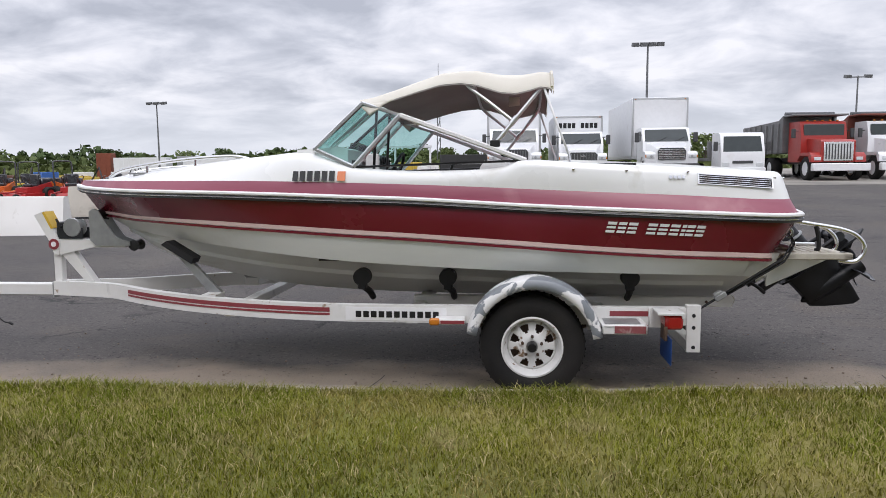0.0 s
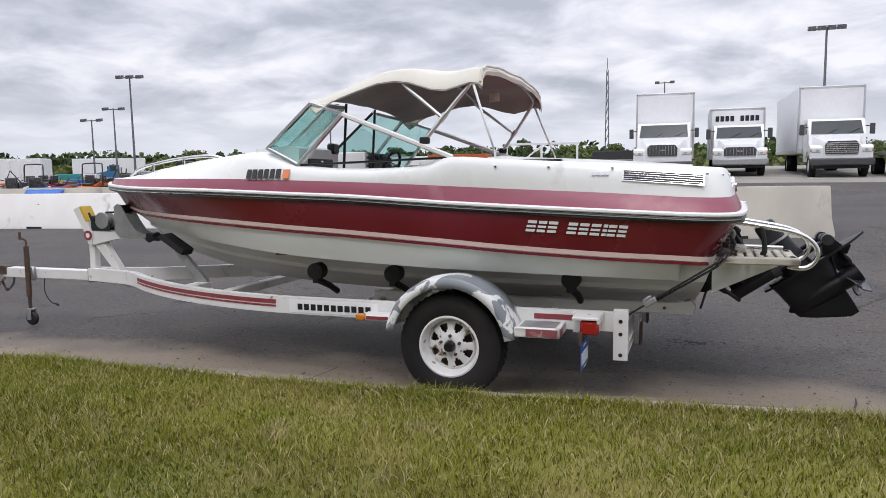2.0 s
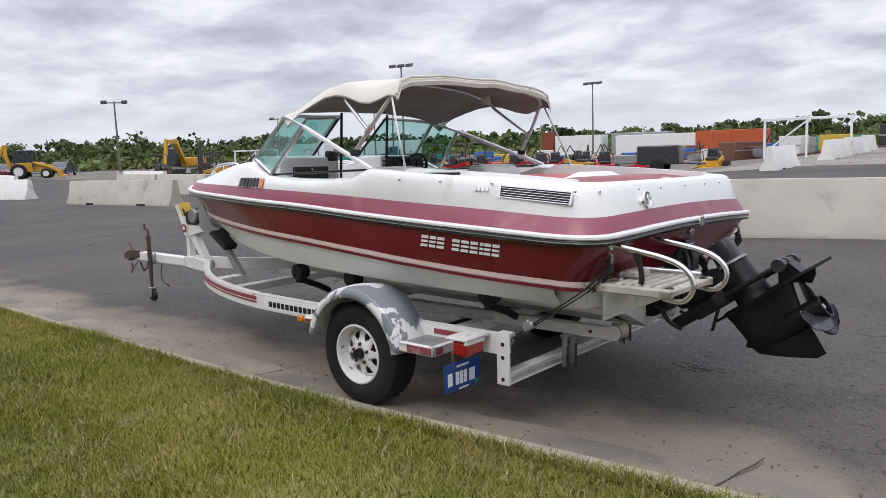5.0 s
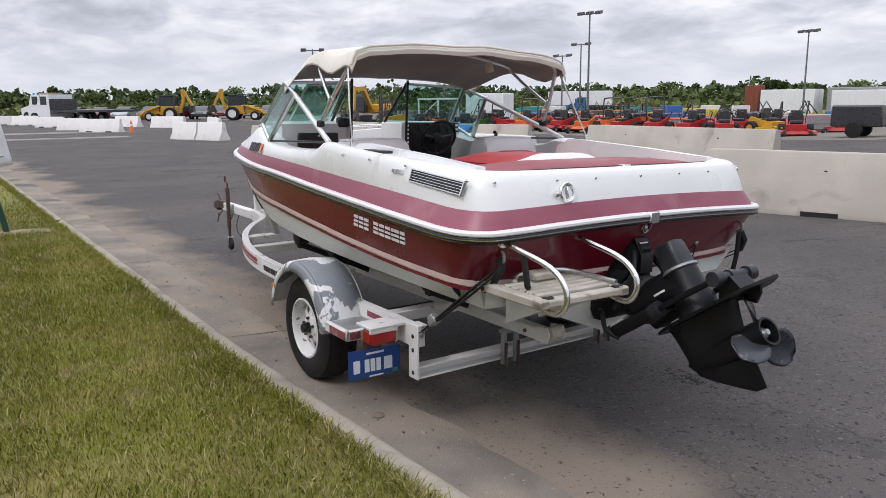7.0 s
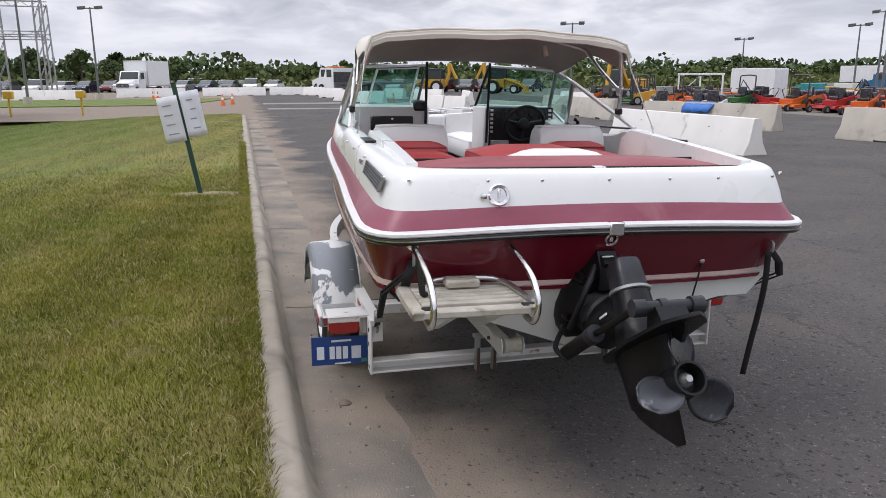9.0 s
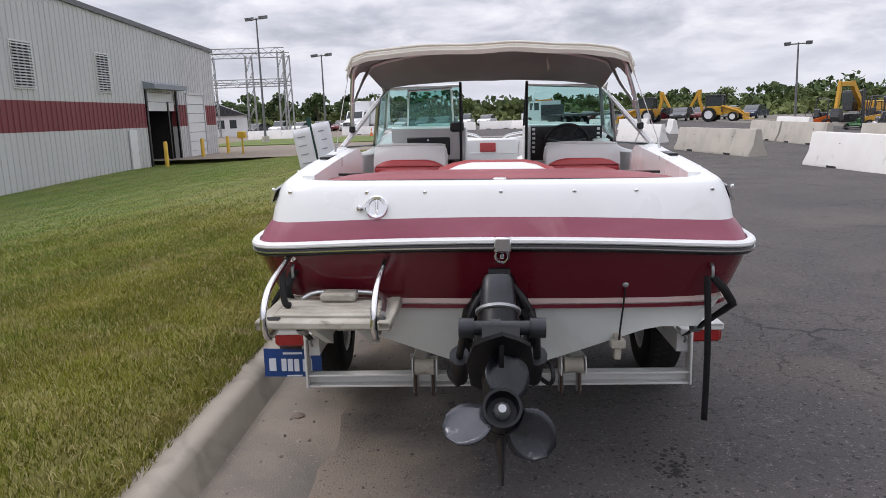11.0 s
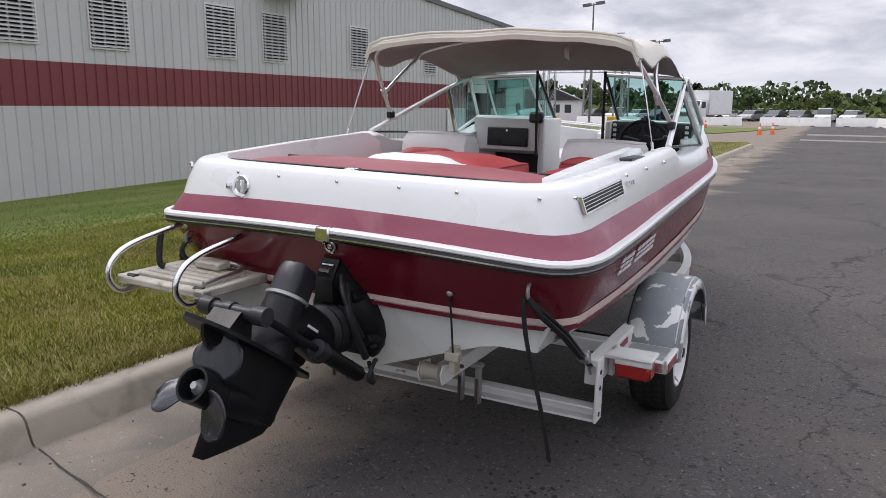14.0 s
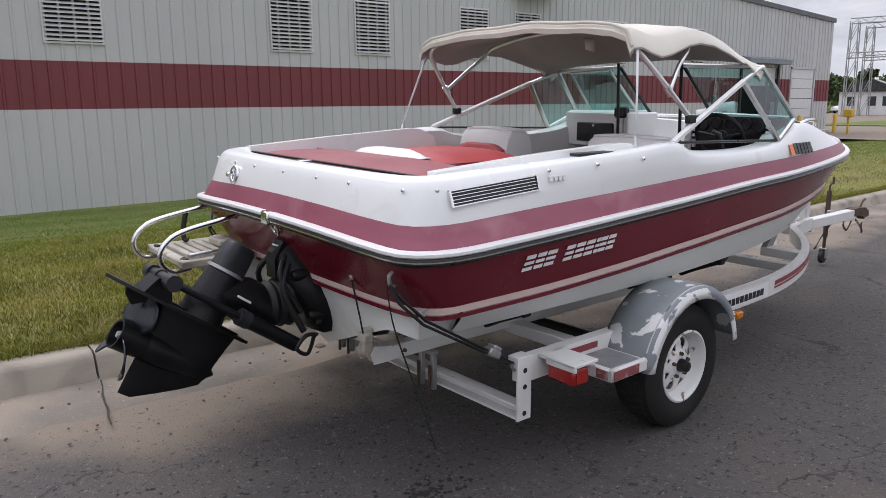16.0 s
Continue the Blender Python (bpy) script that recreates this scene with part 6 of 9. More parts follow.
for v in (-0.05, 0.05):
    pts = smooth_path([(-4.30, v, 0.41), (-4.36, v * 1.6, 0.33), (-4.42, v * 1.4, 0.28), (-4.44, v, 0.345), (-4.45, v, 0.36)], 6)
    g = M()
    for i in range(0, len(pts) - 1):
        p = Vector(pts[i])
        g.tube([p + Vector((0.010 * math.cos(a), (0.006 * math.sin(a) if i % 2 else 0), 0.010 * math.sin(a) if not i % 2 else 0.010 * math.sin(a))) for a in np.linspace(0, 2 * math.pi, 9)[:-1]], 0.003, 5, close=True)
    part("safety_chain", g, RUST, trailer, "rusty safety chain")
jk = part("tongue_jack", M().tube([(-3.99, -0.085, 0.26), (-3.99, -0.085, 0.70)], 0.022, 14).tube([(-3.985, -0.085, 0.12), (-3.99, -0.085, 0.27)], 0.015, 12), RUST, trailer, "rusty swing-up tongue jack")
part("jack_mount", M().box(-4.04, -3.94, -0.075, -0.035, 0.40, 0.52, 0.008), GALV, jk)
part("crank", M().tube(smooth_path([(-3.99, -0.085, 0.70), (-3.99, -0.085, 0.745), (-4.03, -0.085, 0.765), (-4.06, -0.085, 0.76)], 3), 0.009, 8).tube([(-4.055, -0.085, 0.76), (-4.055, -0.085, 0.82)], 0.011, 8), RUST, jk)
part("jack_wheel", M().lathe([(-0.022, 0.03), (-0.02, 0.052), (-0.01, 0.060), (0.01, 0.060), (0.02, 0.052), (0.022, 0.03)], (-3.97, -0.085, 0.072), axis=1, seg=22), BLACK, jk, "small black jack wheel")
part("wheel_fork", M().box(-4.0, -3.955, -0.117, -0.110, 0.06, 0.155, 0.003).box(-4.0, -3.955, -0.060, -0.053, 0.06, 0.155, 0.003).box(-4.0, -3.955, -0.117, -0.053, 0.145, 0.158, 0.003), GALV, jk)
part("wiring", M().tube(smooth_path([(-3.9, 0.0, 0.41), (-3.85, -0.05, 0.30), (-3.78, -0.06, 0.22), (-3.73, -0.05, 0.20)], 4), 0.005, 6).tube([(-3.735, -0.05, 0.205), (-3.71, -0.05, 0.19)], 0.010, 6), BLACK, trailer, "dangling light cable with plug")
# winch stand
wp = part("winch_post", M().prism([(-3.03, 0.50), (-3.10, 0.50), (-3.36, 0.80), (-3.36, 0.86), (-3.28, 0.86)], 1, -0.032, 0.032).box(-3.36, -3.30, -0.03, 0.03, 0.50, 0.80, 0.004), TRAILER_WHITE, trailer, "white winch post")
part("step_fin", M().prism([(-3.48, 1.015), (-3.40, 1.045), (-3.29, 0.82), (-3.30, 0.72), (-3.34, 0.73), (-3.37, 0.82)], 1, -0.055, 0.055), TRAILER_WHITE, wp, "white folded fin plate", smooth=False)
part("yellow_label", M().prism([(-3.415, 1.035), (-3.398, 1.042), (-3.335, 0.918), (-3.352, 0.912)], 1, -0.057, 0.057), YELLOW, wp, smooth=False)
part("winch_arm", M().prism([(-3.33, 0.835), (-2.98, 0.83), (-2.78, 0.80), (-2.78, 0.775), (-3.05, 0.775), (-3.30, 0.72)], 1, -0.045, 0.045), TRAILER_WHITE, wp, "white winch arm", smooth=False)
for s in (-1, 1):
    part("bow_stop_plate", M().prism([(-3.045, 0.83), (-3.045, 1.04), (-3.01, 1.065), (-2.97, 1.045), (-2.90, 0.93), (-2.84, 0.85), (-2.74, 0.815), (-2.74, 0.79), (-3.0, 0.79)], 1, s * 0.062 - 0.004, s * 0.062 + 0.004), GALV, wp, "grey steel bow stop plate", smooth=False)
part("bow_roller", M().lathe([(-0.055, 0.022), (-0.05, 0.04), (0, 0.028), (0.05, 0.04), (0.055, 0.022)], (-2.72, 0, 0.79), axis=1, seg=18), BLACK, wp, "black rubber bow roller")
part("upper_roller", M().lathe([(-0.055, 0.022), (-0.05, 0.038), (0, 0.03), (0.05, 0.038), (0.055, 0.022)], (-3.005, 0, 1.02), axis=1, seg=18), BLACK, wp, "black rubber bow roller")
wn_ = part("winch", M().lathe([(-0.045, 0.066), (-0.04, 0.070), (-0.035, 0.066), (-0.034, 0.045), (0.034, 0.045), (0.035, 0.066), (0.04, 0.070), (0.045, 0.066)], (-3.19, -0.01, 0.925), axis=1, seg=26), GALV, wp, "grey trailer winch with drum")
part("winch_frame", M().box(-3.30, -3.11, -0.05, -0.04, 0.84, 0.92, 0.004).box(-3.30, -3.11, 0.04, 0.05, 0.84, 0.92, 0.004).box(-3.32, -3.22, -0.045, 0.045, 0.845, 0.965, 0.01), DRIVE_GREY, wn_)
part("winch_crank", M().tube([(-3.27, -0.05, 0.93), (-3.27, -0.075, 0.93), (-3.29, -0.08, 0.99)], 0.009, 8), BLACK, wn_)
part("winch_rope", M().tube([(-3.19, 0, 0.99), (-3.01, 0, 0.995), (-2.93, 0, 0.985)], 0.007, 6), BLACK, wn_, "dark winch rope")
part("round_badge", M().lathe([(0, 0.040), (-0.005, 0.040)], (-3.335, -0.056, 0.80), axis=1, seg=22), DECAL_RED, wp, "round maroon badge")
part("badge_centre", M().lathe([(0, 0.020), (-0.007, 0.020)], (-3.335, -0.056, 0.80), axis=1, seg=18), DECAL_WHITE, wp)
# cross members, bunks and roller brackets
for u, v, z in ((-1.75, 0.70, 0.44), (-0.55, 0.86, 0.44), (0.60, 0.86, 0.44)):
    part("cross_member", M().box(u - 0.04, u + 0.04, -v, v, z - 0.045, z + 0.015, 0.006), TRAILER_WHITE, trailer, "white steel cross member")
part("rear_cross_member", M().box(1.06, 1.075, -0.912, 0.912, 0.255, 0.318, 0.003).box(1.06, 1.125, -0.912, 0.912, 0.255, 0.265, 0.003).box(1.06, 1.125, -0.912, 0.912, 0.308, 0.318, 0.003), TRAILER_WHITE, trailer, "white steel channel cross member with rust")
for v in (-0.345, 0.345):
    bt_ = part("bunk_tube", M().box(-0.6, 1.40, v - 0.032, v + 0.032, 0.425, 0.490, 0.006), TRAILER_WHITE, trailer, "white roller support tube")
    part("tube_bolt", M().lathe([(0, 0.010), (0.012 if v > 0 else -0.012, 0.008)], (1.30, v + (0.032 if v > 0 else -0.032), 0.458), axis=1, seg=8), RUST, bt_)
    pst = part("bunk_post", M().box(1.13, 1.155, v - 0.055, v - 0.030, 0.235, 0.42, 0.003).box(1.13, 1.155, v + 0.030, v + 0.055, 0.235, 0.42, 0.003).box(1.125, 1.165, v - 0.065, v + 0.065, 0.405, 0.425, 0.003), GALV, trailer, "bolted roller post")
    for d in (-0.042, 0.042):
        part("clamp_bolt", M().tube([(1.165, v + d, 0.225), (1.165, v + d, 0.355)], 0.007, 8), RUST, pst)
    er = part("end_roller", M().lathe([(-0.045, 0.02), (-0.040, 0.038), (0.0, 0.030), (0.040, 0.038), (0.045, 0.02)], (1.445, v * 0.93, 0.470), axis=1, seg=18), TEAK, trailer, "worn off-white keel roller in a bracket")
    for d in (-0.052, 0.052):
        part("roller_cheek", M().prism([(1.37, 0.425), (1.46, 0.425), (1.475, 0.470), (1.455, 0.505), (1.37, 0.495)], 1, v * 0.93 + d - 0.003, v * 0.93 + d + 0.003), TRAILER_WHITE, er, smooth=False)
for u in (-0.9, -0.35, 0.78):
    for s in (-1, 1):
        b = part("roller_bracket", M().box(u - 0.026, u + 0.026, s * 0.60 - 0.03, s * 0.60 + 0.03, 0.565, 0.645, 0.006).tube([(u, s * 0.60, 0.585), (u + 0.02, s * 0.47, 0.53), (u + 0.02, s * 0.36, 0.475)], 0.022, 8), BLACK, trailer, "black boat roller bracket")
        part("roller", M().lathe([(-0.045, 0.03), (-0.04, 0.055), (0.04, 0.055), (0.045, 0.03)], (u, s * 0.60, 0.645), axis=1, seg=18), BLACK, b, "black rubber hull roller")
for s in (-1, 1):
    part("front_bunk_post", M().prism([(-2.02, 0.50), (-1.93, 0.50), (-2.20, 0.78), (-2.26, 0.78)], 1, s * 0.36 - 0.02, s * 0.36 + 0.02), GALV, trailer, "perforated galvanised bunk post", smooth=False)
    part("front_bunk_pad", M().prism([(-2.33, 0.83), (-2.29, 0.855), (-2.10, 0.74), (-2.12, 0.70)], 1, s * 0.36 - 0.06, s * 0.36 + 0.06), BLACK, trailer, "black rubber bunk pad", smooth=False)
    part("post_base", M().box(-2.03, -1.92, min(s * 0.34, s * 0.62), max(s * 0.34, s * 0.62), 0.44, 0.50, 0.004), TRAILER_WHITE, trailer)
part("axle", M().tube([(0.168, -0.95, 0.308), (0.168, 0.95, 0.308)], 0.03, 12), BLACK, trailer, "dark steel axle")
for s in (-1, 1):
    pts = [(0.17 + x, s * 0.80, 0.34 + 0.07 * (1 - (x / 0.36) ** 2) * -1 + 0.06) for x in np.linspace(-0.36, 0.36, 9)]
    part("leaf_spring", M().tube(pts, 0.018, 8), RUST, trailer, "rusty leaf spring")
    # wheel: tyre, dished rim with eight windows, hub
    c = (0.168, s * 0.975, 0.308)
    WK = 0.93  # wheel size
    def prof(q):
        return [(s * a, r_ * WK) for a, r_ in q]
    wl_ = part("wheel", M().lathe(prof([(-0.10, 0.19), (-0.105, 0.24), (-0.10, 0.29), (-0.085, 0.316), (-0.05, 0.326), (0.05, 0.326), (0.085, 0.316), (0.10, 0.29), (0.107, 0.245), (0.10, 0.197), (0.092, 0.185), (-0.092, 0.185)]), c, axis=1, seg=44, close=True), TYRE, trailer, "black tyre on a white spoked steel wheel", angle=30)
    g = M()
    for k in range(44):
        a = 2 * math.pi * k / 44
        for off in (-0.045, 0.0, 0.045):
            x, z = c[0] + 0.3205 * WK * math.cos(a + off), c[2] + 0.3205 * WK * math.sin(a + off)
            g.box(x - 0.0075, x + 0.0075, c[1] + off - 0.016, c[1] + off + 0.016, z - 0.0075, z + 0.0075, 0.002)
    tagged(part("tread", g, TYRE, wl_), kind="stuff")
    part("rim", M().lathe(prof([(0.10, 0.190), (0.103, 0.180), (0.094, 0.172), (0.080, 0.168), (0.045, 0.160), (0.030, 0.150), (0.030, 0.147), (-0.03, 0.147), (-0.08, 0.16), (-0.09, 0.185)]), c, axis=1, seg=40, close=True), RIM, wl_, "white painted steel rim with rust spots", angle=28)
    disc = M()
    rows_, nseg = [], 64
    for rr, dep in ((0.150, 0.032), (0.138, 0.042), (0.122, 0.050), (0.098, 0.054), (0.084, 0.058), (0.070, 0.066), (0.045, 0.070), (0.030, 0.070)):
        rows_.append([(c[0] + rr * WK * math.cos(2 * math.pi * i / nseg), c[1] + s * dep, c[2] + rr * WK * math.sin(2 * math.pi * i / nseg)) for i in range(nseg)])
    vs = [p for r_ in rows_ for p in r_]
    fs = []
    for j in range(len(rows_) - 1):
        for i in range(nseg):
            ph = (i % 8)
            if j in (1, 2) and ph in (2, 3, 4, 5):
                continue
            if j == 3 and ph in (3, 4):
                continue
            fs.append((j * nseg + i, j * nseg + (i + 1) % nseg, (j + 1) * nseg + (i + 1) % nseg, (j + 1) * nseg + i))
    disc.add(vs, fs)
    part("wheel_disc", disc, RIM, wl_, "white eight-spoke wheel disc", angle=45, solid=0.006)
    part("brake_back", M().lathe(prof([(-0.02, 0.145), (0.0, 0.145), (0.005, 0.10)]), c, axis=1, seg=30), RUST, wl_)
    part("hub_cap", M().lathe(prof([(0.05, 0.036), (0.095, 0.034), (0.115, 0.026), (0.118, 0.010)]), c, axis=1, seg=20), BLACK_GLOSS, wl_, "greasy black hub cap")
    for k in range(5):
        a = 2 * math.pi * k / 5 + 0.3
        part("lug_nut", M().lathe(prof([(0.064, 0.011), (0.082, 0.010), (0.088, 0.005)]), (c[0] + 0.057 * math.cos(a), c[1], c[2] + 0.057 * math.sin(a)), axis=1, seg=6), RUST, wl_)
    # fender: rolled top, turned-down outer lip, inner skirt
    v0, v1 = 0.87, 1.135
    rows_ = []
    ar = arc(0.178, 0.320, 0.382, 169, 9, 26)
    for x, z in ar:
        dx, dz = (x - 0.178) / 0.382, (z - 0.320) / 0.382
        sec = [(v0, -0.06), (v0, -0.006), (v0 + 0.008, 0.0), ((v0 + v1) / 2, 0.010), (v1 - 0.03, 0.004), (v1 - 0.008, -0.006), (v1, -0.022), (v1, -0.052)]
        rows_.append([(x + dx * o, s * v, z + dz * o) for v, o in sec])
    fd = part("fender", M().grid([[q for q in r_[2:6]] for r_ in rows_]), FENDER_PEEL if s < 0 else FENDER_TOP, trailer, "rounded fender, paint peeled to grey primer", solid=0.004)
    part("fender_edge", M().grid([r_[4:] for r_ in rows_]), FENDER_PEEL, fd, "white outer fender edge with peeling paint", solid=0.004)
    part("fender_skirt", M().grid([r_[:3] for r_ in rows_]), TRAILER_WHITE if s < 0 else BLACK, fd, "inner fender edge", solid=0.004)
    # steps fore and aft of the fender
    st = part("fender_step", M().box(0.555, 0.80, min(s * 0.91, s * 1.13), max(s * 0.91, s * 1.13), 0.435, 0.448, 0.004).box(0.555, 0.80, min(s * 1.105, s * 1.13), max(s * 1.105, s * 1.13), 0.40, 0.455, 0.01).box(0.775, 0.80, min(s * 0.91, s * 1.13), max(s * 0.91, s * 1.13), 0.40, 0.455, 0.01), TRAILER_WHITE, trailer, "white tray step behind the fender")
    part("step_tread", M().box(0.575, 0.77, min(s * 0.92, s * 1.10), max(s * 0.92, s * 1.10), 0.449, 0.452, 0.001), GALV, st)
    for x0, x1, y0, y1 in ((0.62, 0.79, s * 1.130, s * 1.135), (0.800, 0.804, s * 1.05, s * 1.11)):
        part("red_reflector", M().box(x0, x1, min(y0, y1), max(y0, y1), 0.408, 0.448, 0.002), TAPE_FADED, st, "faded red reflective tape")
    fs_ = part("front_step", M().box(-0.40, -0.22, min(s * 0.91, s * 1.02), max(s * 0.91, s * 1.02), 0.42, 0.455, 0.008), TRAILER_WHITE, trailer, "white bracket ahead of the fender")
    part("amber_marker", M().box(-0.425, -0.365, min(s * 1.0, s * 1.035), max(s * 1.0, s * 1.035), 0.42, 0.46, 0.008), LENS_AMBER, fs_, "amber marker lamp")
    part("maroon_flash", M().box(-0.36, -0.22, min(s * 1.0205, s * 1.0225), max(s * 1.0205, s * 1.0225), 0.428, 0.448, 0.001), DECAL_RED, fs_, smooth=False)
    def span(a, b):
        return min(s * a, s * b), max(s * a, s * b)
    tlb = part("tail_lamp", M().box(0.86, 1.005, *span(0.905, 1.105), 0.503, 0.517, 0.004).box(0.99, 1.005, *span(0.95, 1.105), 0.485, 0.517, 0.004).box(0.84, 0.93, *span(0.905, 0.930), 0.40, 0.517, 0.004), TRAILER_WHITE, trailer, "red tail lamp under a white bracket")
    part("lens", M().box(0.900, 1.000, *span(0.950, 1.095), 0.422, 0.500, 0.012), LENS_RED, tlb, "red lamp lens")
    part("side_lens", M().box(0.915, 0.985, *span(1.094, 1.100), 0.432, 0.490, 0.004), LENS_RED, tlb)
# number plate with its figures as plain bars
pl = part("number_plate", M().prism([(-1.183, 0.240), (-0.887, 0.236), (-0.887, 0.380), (-1.183, 0.390)], 0, 0.916, 0.919), PLATE_BLUE, trailer, "blue embossed plate, figures shown as bars", smooth=False)
for k, (v, wd) in enumerate(((-1.157, 0.036), (-1.094, 0.026), (-1.061, 0.026), (-1.028, 0.026), (-0.984, 0.026), (-0.962, 0.026))):
    z = 0.272 - (v + 1.195) * 0.027
    part("figure_bar", M().box(0.920, 0.923, v, v + wd, z, z + 0.066, 0.001), PLATE_TXT, pl, smooth=False)
part("word_bar", M().box(0.920, 0.922, -1.084, -0.984, 0.358, 0.369, 0.001), PLATE_TXT, pl, smooth=False)
part("word_bar", M().box(0.920, 0.922, -1.069, -0.989, 0.240, 0.248, 0.001), PLATE_TXT, pl, smooth=False)
part("plate_sticker", M().box(0.920, 0.922, -0.934, -0.904, 0.243, 0.262, 0.001), mat("green_sticker", (0.05, 0.25, 0.18), 0.4), pl, smooth=False)
part("plate_bracket", M().box(0.895, 0.913, -1.10, -0.989, 0.36, 0.44, 0.003), RUST, pl)


# ---- straps from the stern eyes to the trailer ----
def ribbon(pts, w, axis):
    g = M()
    a = Vector(axis).normalized() * (w / 2)
    g.grid([[tuple(Vector(p) - a), tuple(Vector(p) + a)] for p in pts])
    return g


WEB = mat("black_webbing", (0.014, 0.014, 0.015), 0.85, fine=220, amount=0.5, bump=0.2)
B, T = BOAT, TRAILER
for s in (-1, 1):
    a = B @ Vector((1.650, s * 0.82, 0.945))
    b = T @ Vector((1.12, s * 0.885, 0.495))
    e_ = B @ Vector((1.652, s * 0.870, 0.880))
    w_ = B @ Vector((1.590, s * 0.922, 0.805))  # where it bends round the quarter
    sp = thing("tie_down_strap", Matrix.Identity(4), "black ratchet webbing strap tying the stern to the trailer", "strap", "stern straps")
    dirv = (b - w_).normalized()
    q = w_.lerp(b, 0.72)
    for off in (0.0, 0.012):  # doubled webbing down to the buckle
        part("webbing", ribbon([a + Vector((0.020, 0, -0.02)), e_ + Vector((off, 0, -off)), w_ + Vector((off, s * 0.006, -off)), q + Vector((0, 0, -off))], 0.028, (0.35, 0.9, 0.35)), WEB, sp, solid=0.006)
    part("tail_webbing", ribbon([q, b], 0.030, (0.35, 0.9, 0.35)), WEB, sp, solid=0.004)
    m_ = M().box(-0.035, 0.035, -0.022, 0.022, -0.016, 0.016, 0.005).box(-0.02, 0.03, -0.02, 0.02, 0.014, 0.032, 0.004)
    rot = dirv.to_track_quat("X", "Z").to_matrix().to_4x4()
    m_.v = [tuple(Matrix.Translation(q) @ rot @ Vector(p)) for p in m_.v]
    part("buckle", m_, GALV, sp, "steel cam buckle")
    part("stern_hook", M().tube(smooth_path([a + Vector((0.0, 0, 0.03)), a + Vector((0.022, 0, 0.015)), a + Vector((0.020, 0, -0.018)), a + Vector((0.0, 0, -0.025))], 3), 0.007, 8), GALV, sp, "steel stern hook")
    part("frame_hook", M().tube([b + Vector((-0.01, 0, 0.015)), b + Vector((0.02, 0, -0.005)), b + Vector((0.0, 0, -0.03))], 0.007, 8), GALV, sp, "steel frame hook")
    if s > 0:
        e = a + Vector((0.02, -0.02, -0.02))
        pts = [e, e + Vector((-0.015, 0.01, -0.14)), e + Vector((-0.06, 0.025, -0.30)), e + Vector((-0.12, 0.04, -0.48)), e + Vector((-0.17, 0.05, -0.66))]
        part("loose_end", ribbon(smooth_path(pts, 4), 0.026, (0.56, 0.83, 0)), WEB, sp, "loose black strap end", solid=0.004)
    else:
        pts = smooth_path([a, a + Vector((0.03, -0.02, -0.05)), a + Vector((0.0, -0.03, -0.10)), a + Vector((-0.06, -0.02, -0.16))], 5)
        part("loose_end", ribbon(pts, 0.040, (0.2, 1, 0.2)), WEB, sp, "bunched black strap", solid=0.004)


# ---- concrete barriers ----
BARRIER = patches(mat("barrier_concrete", (0.50, 0.465, 0.40), 0.8, col2=(0.40, 0.37, 0.32), scale=1.5, fine=70, amount=0.7, bump=0.3), (0.24, 0.215, 0.18), 2.0, 0.60, 0.80)
BARRIER_W = patches(mat("barrier_white_paint", (0.78, 0.77, 0.74), 0.7, col2=(0.68, 0.66, 0.62), scale=1.5, fine=70, amount=0.5, bump=0.2), (0.36, 0.33, 0.28), 2.5, 0.64, 0.80)


def barrier(p0, p1, m, label, h=0.81):
    a, b = Vector((*p0, 0)), Vector((*p1, 0))
    L = (b - a).length
    ang = math.atan2(b.y - a.y, b.x - a.x)
    ob = thing("concrete_barrier", Matrix.Translation(a) @ Matrix.Rotation(ang, 4, "Z"), label, "barrier", "road barriers")
    k = h / 0.81
    half = [(0.30, 0.0), (0.30, 0.075 * k), (0.165, 0.33 * k), (0.085, h - 0.02), (0.07, h)]
    prof = half + [(-y, z) for y, z in half[::-1]]
    g = M()
    n = 12
    rows = []
    for i in range(n + 1):
        x = L * i / n
        e = 0.02 if i in (0, n) else 0.0
        rows.append([(x, y * (1 - e) + 0.004 * noise.noise((x, y * 7, z * 5 + a.x)), z - e * 0.2 + 0.004 * noise.noise((x * 2 + a.x, 3, z))) for y, z in prof])
    g.grid(rows, closed=True)
    m_ = len(prof)
    g.f += [tuple(range(m_)), tuple(range(len(g.v) - m_, len(g.v)))]
    part("barrier_body", g, m, ob, angle=30)
    for f in (0.25, 0.75):
        if L > 2.5:
            # no recess is cut: a near-black plate and disc paint its shade
            part("fork_slot", M().box(L * f - 0.22, L * f + 0.22, -0.306, -0.296, 0.0, 0.065, 0.004), SHADE_BLACK, ob)
            part("lift_hole", M().lathe([(0, 0.024), (-0.004, 0.024)], (L * f, -0.122, 0.56), axis=1, seg=12), SHADE_BLACK, ob)
    return ob


GREYB, WHITEB = "weathered beige concrete highway barrier on the asphalt", "white-painted concrete highway barrier on the asphalt"
barrier((-2.6, 11.65), (3.2, 13.4), BARRIER, GREYB)
barrier((-14.6, 13.4), (-8.9, 13.7), BARRIER_W, WHITEB)
barrier((-23.8, 12.4), (-18.3, 13.3), BARRIER, GREYB)
barrier((-31.0, 17.4), (-27.2, 17.3), BARRIER, GREYB)
barrier((-27.0, 17.3), (-22.6, 17.2), BARRIER, GREYB)
barrier((-12.0, 18.5), (-6.0, 18.5), BARRIER, GREYB)
barrier((-20.8, 17.5), (-15.6, 19.2), BARRIER, GREYB)
barrier((-33.0, 11.7), (-31.3, 12.35), BARRIER_W, WHITEB)
barrier((-31.2, 12.4), (-29.5, 13.0), BARRIER_W, WHITEB)
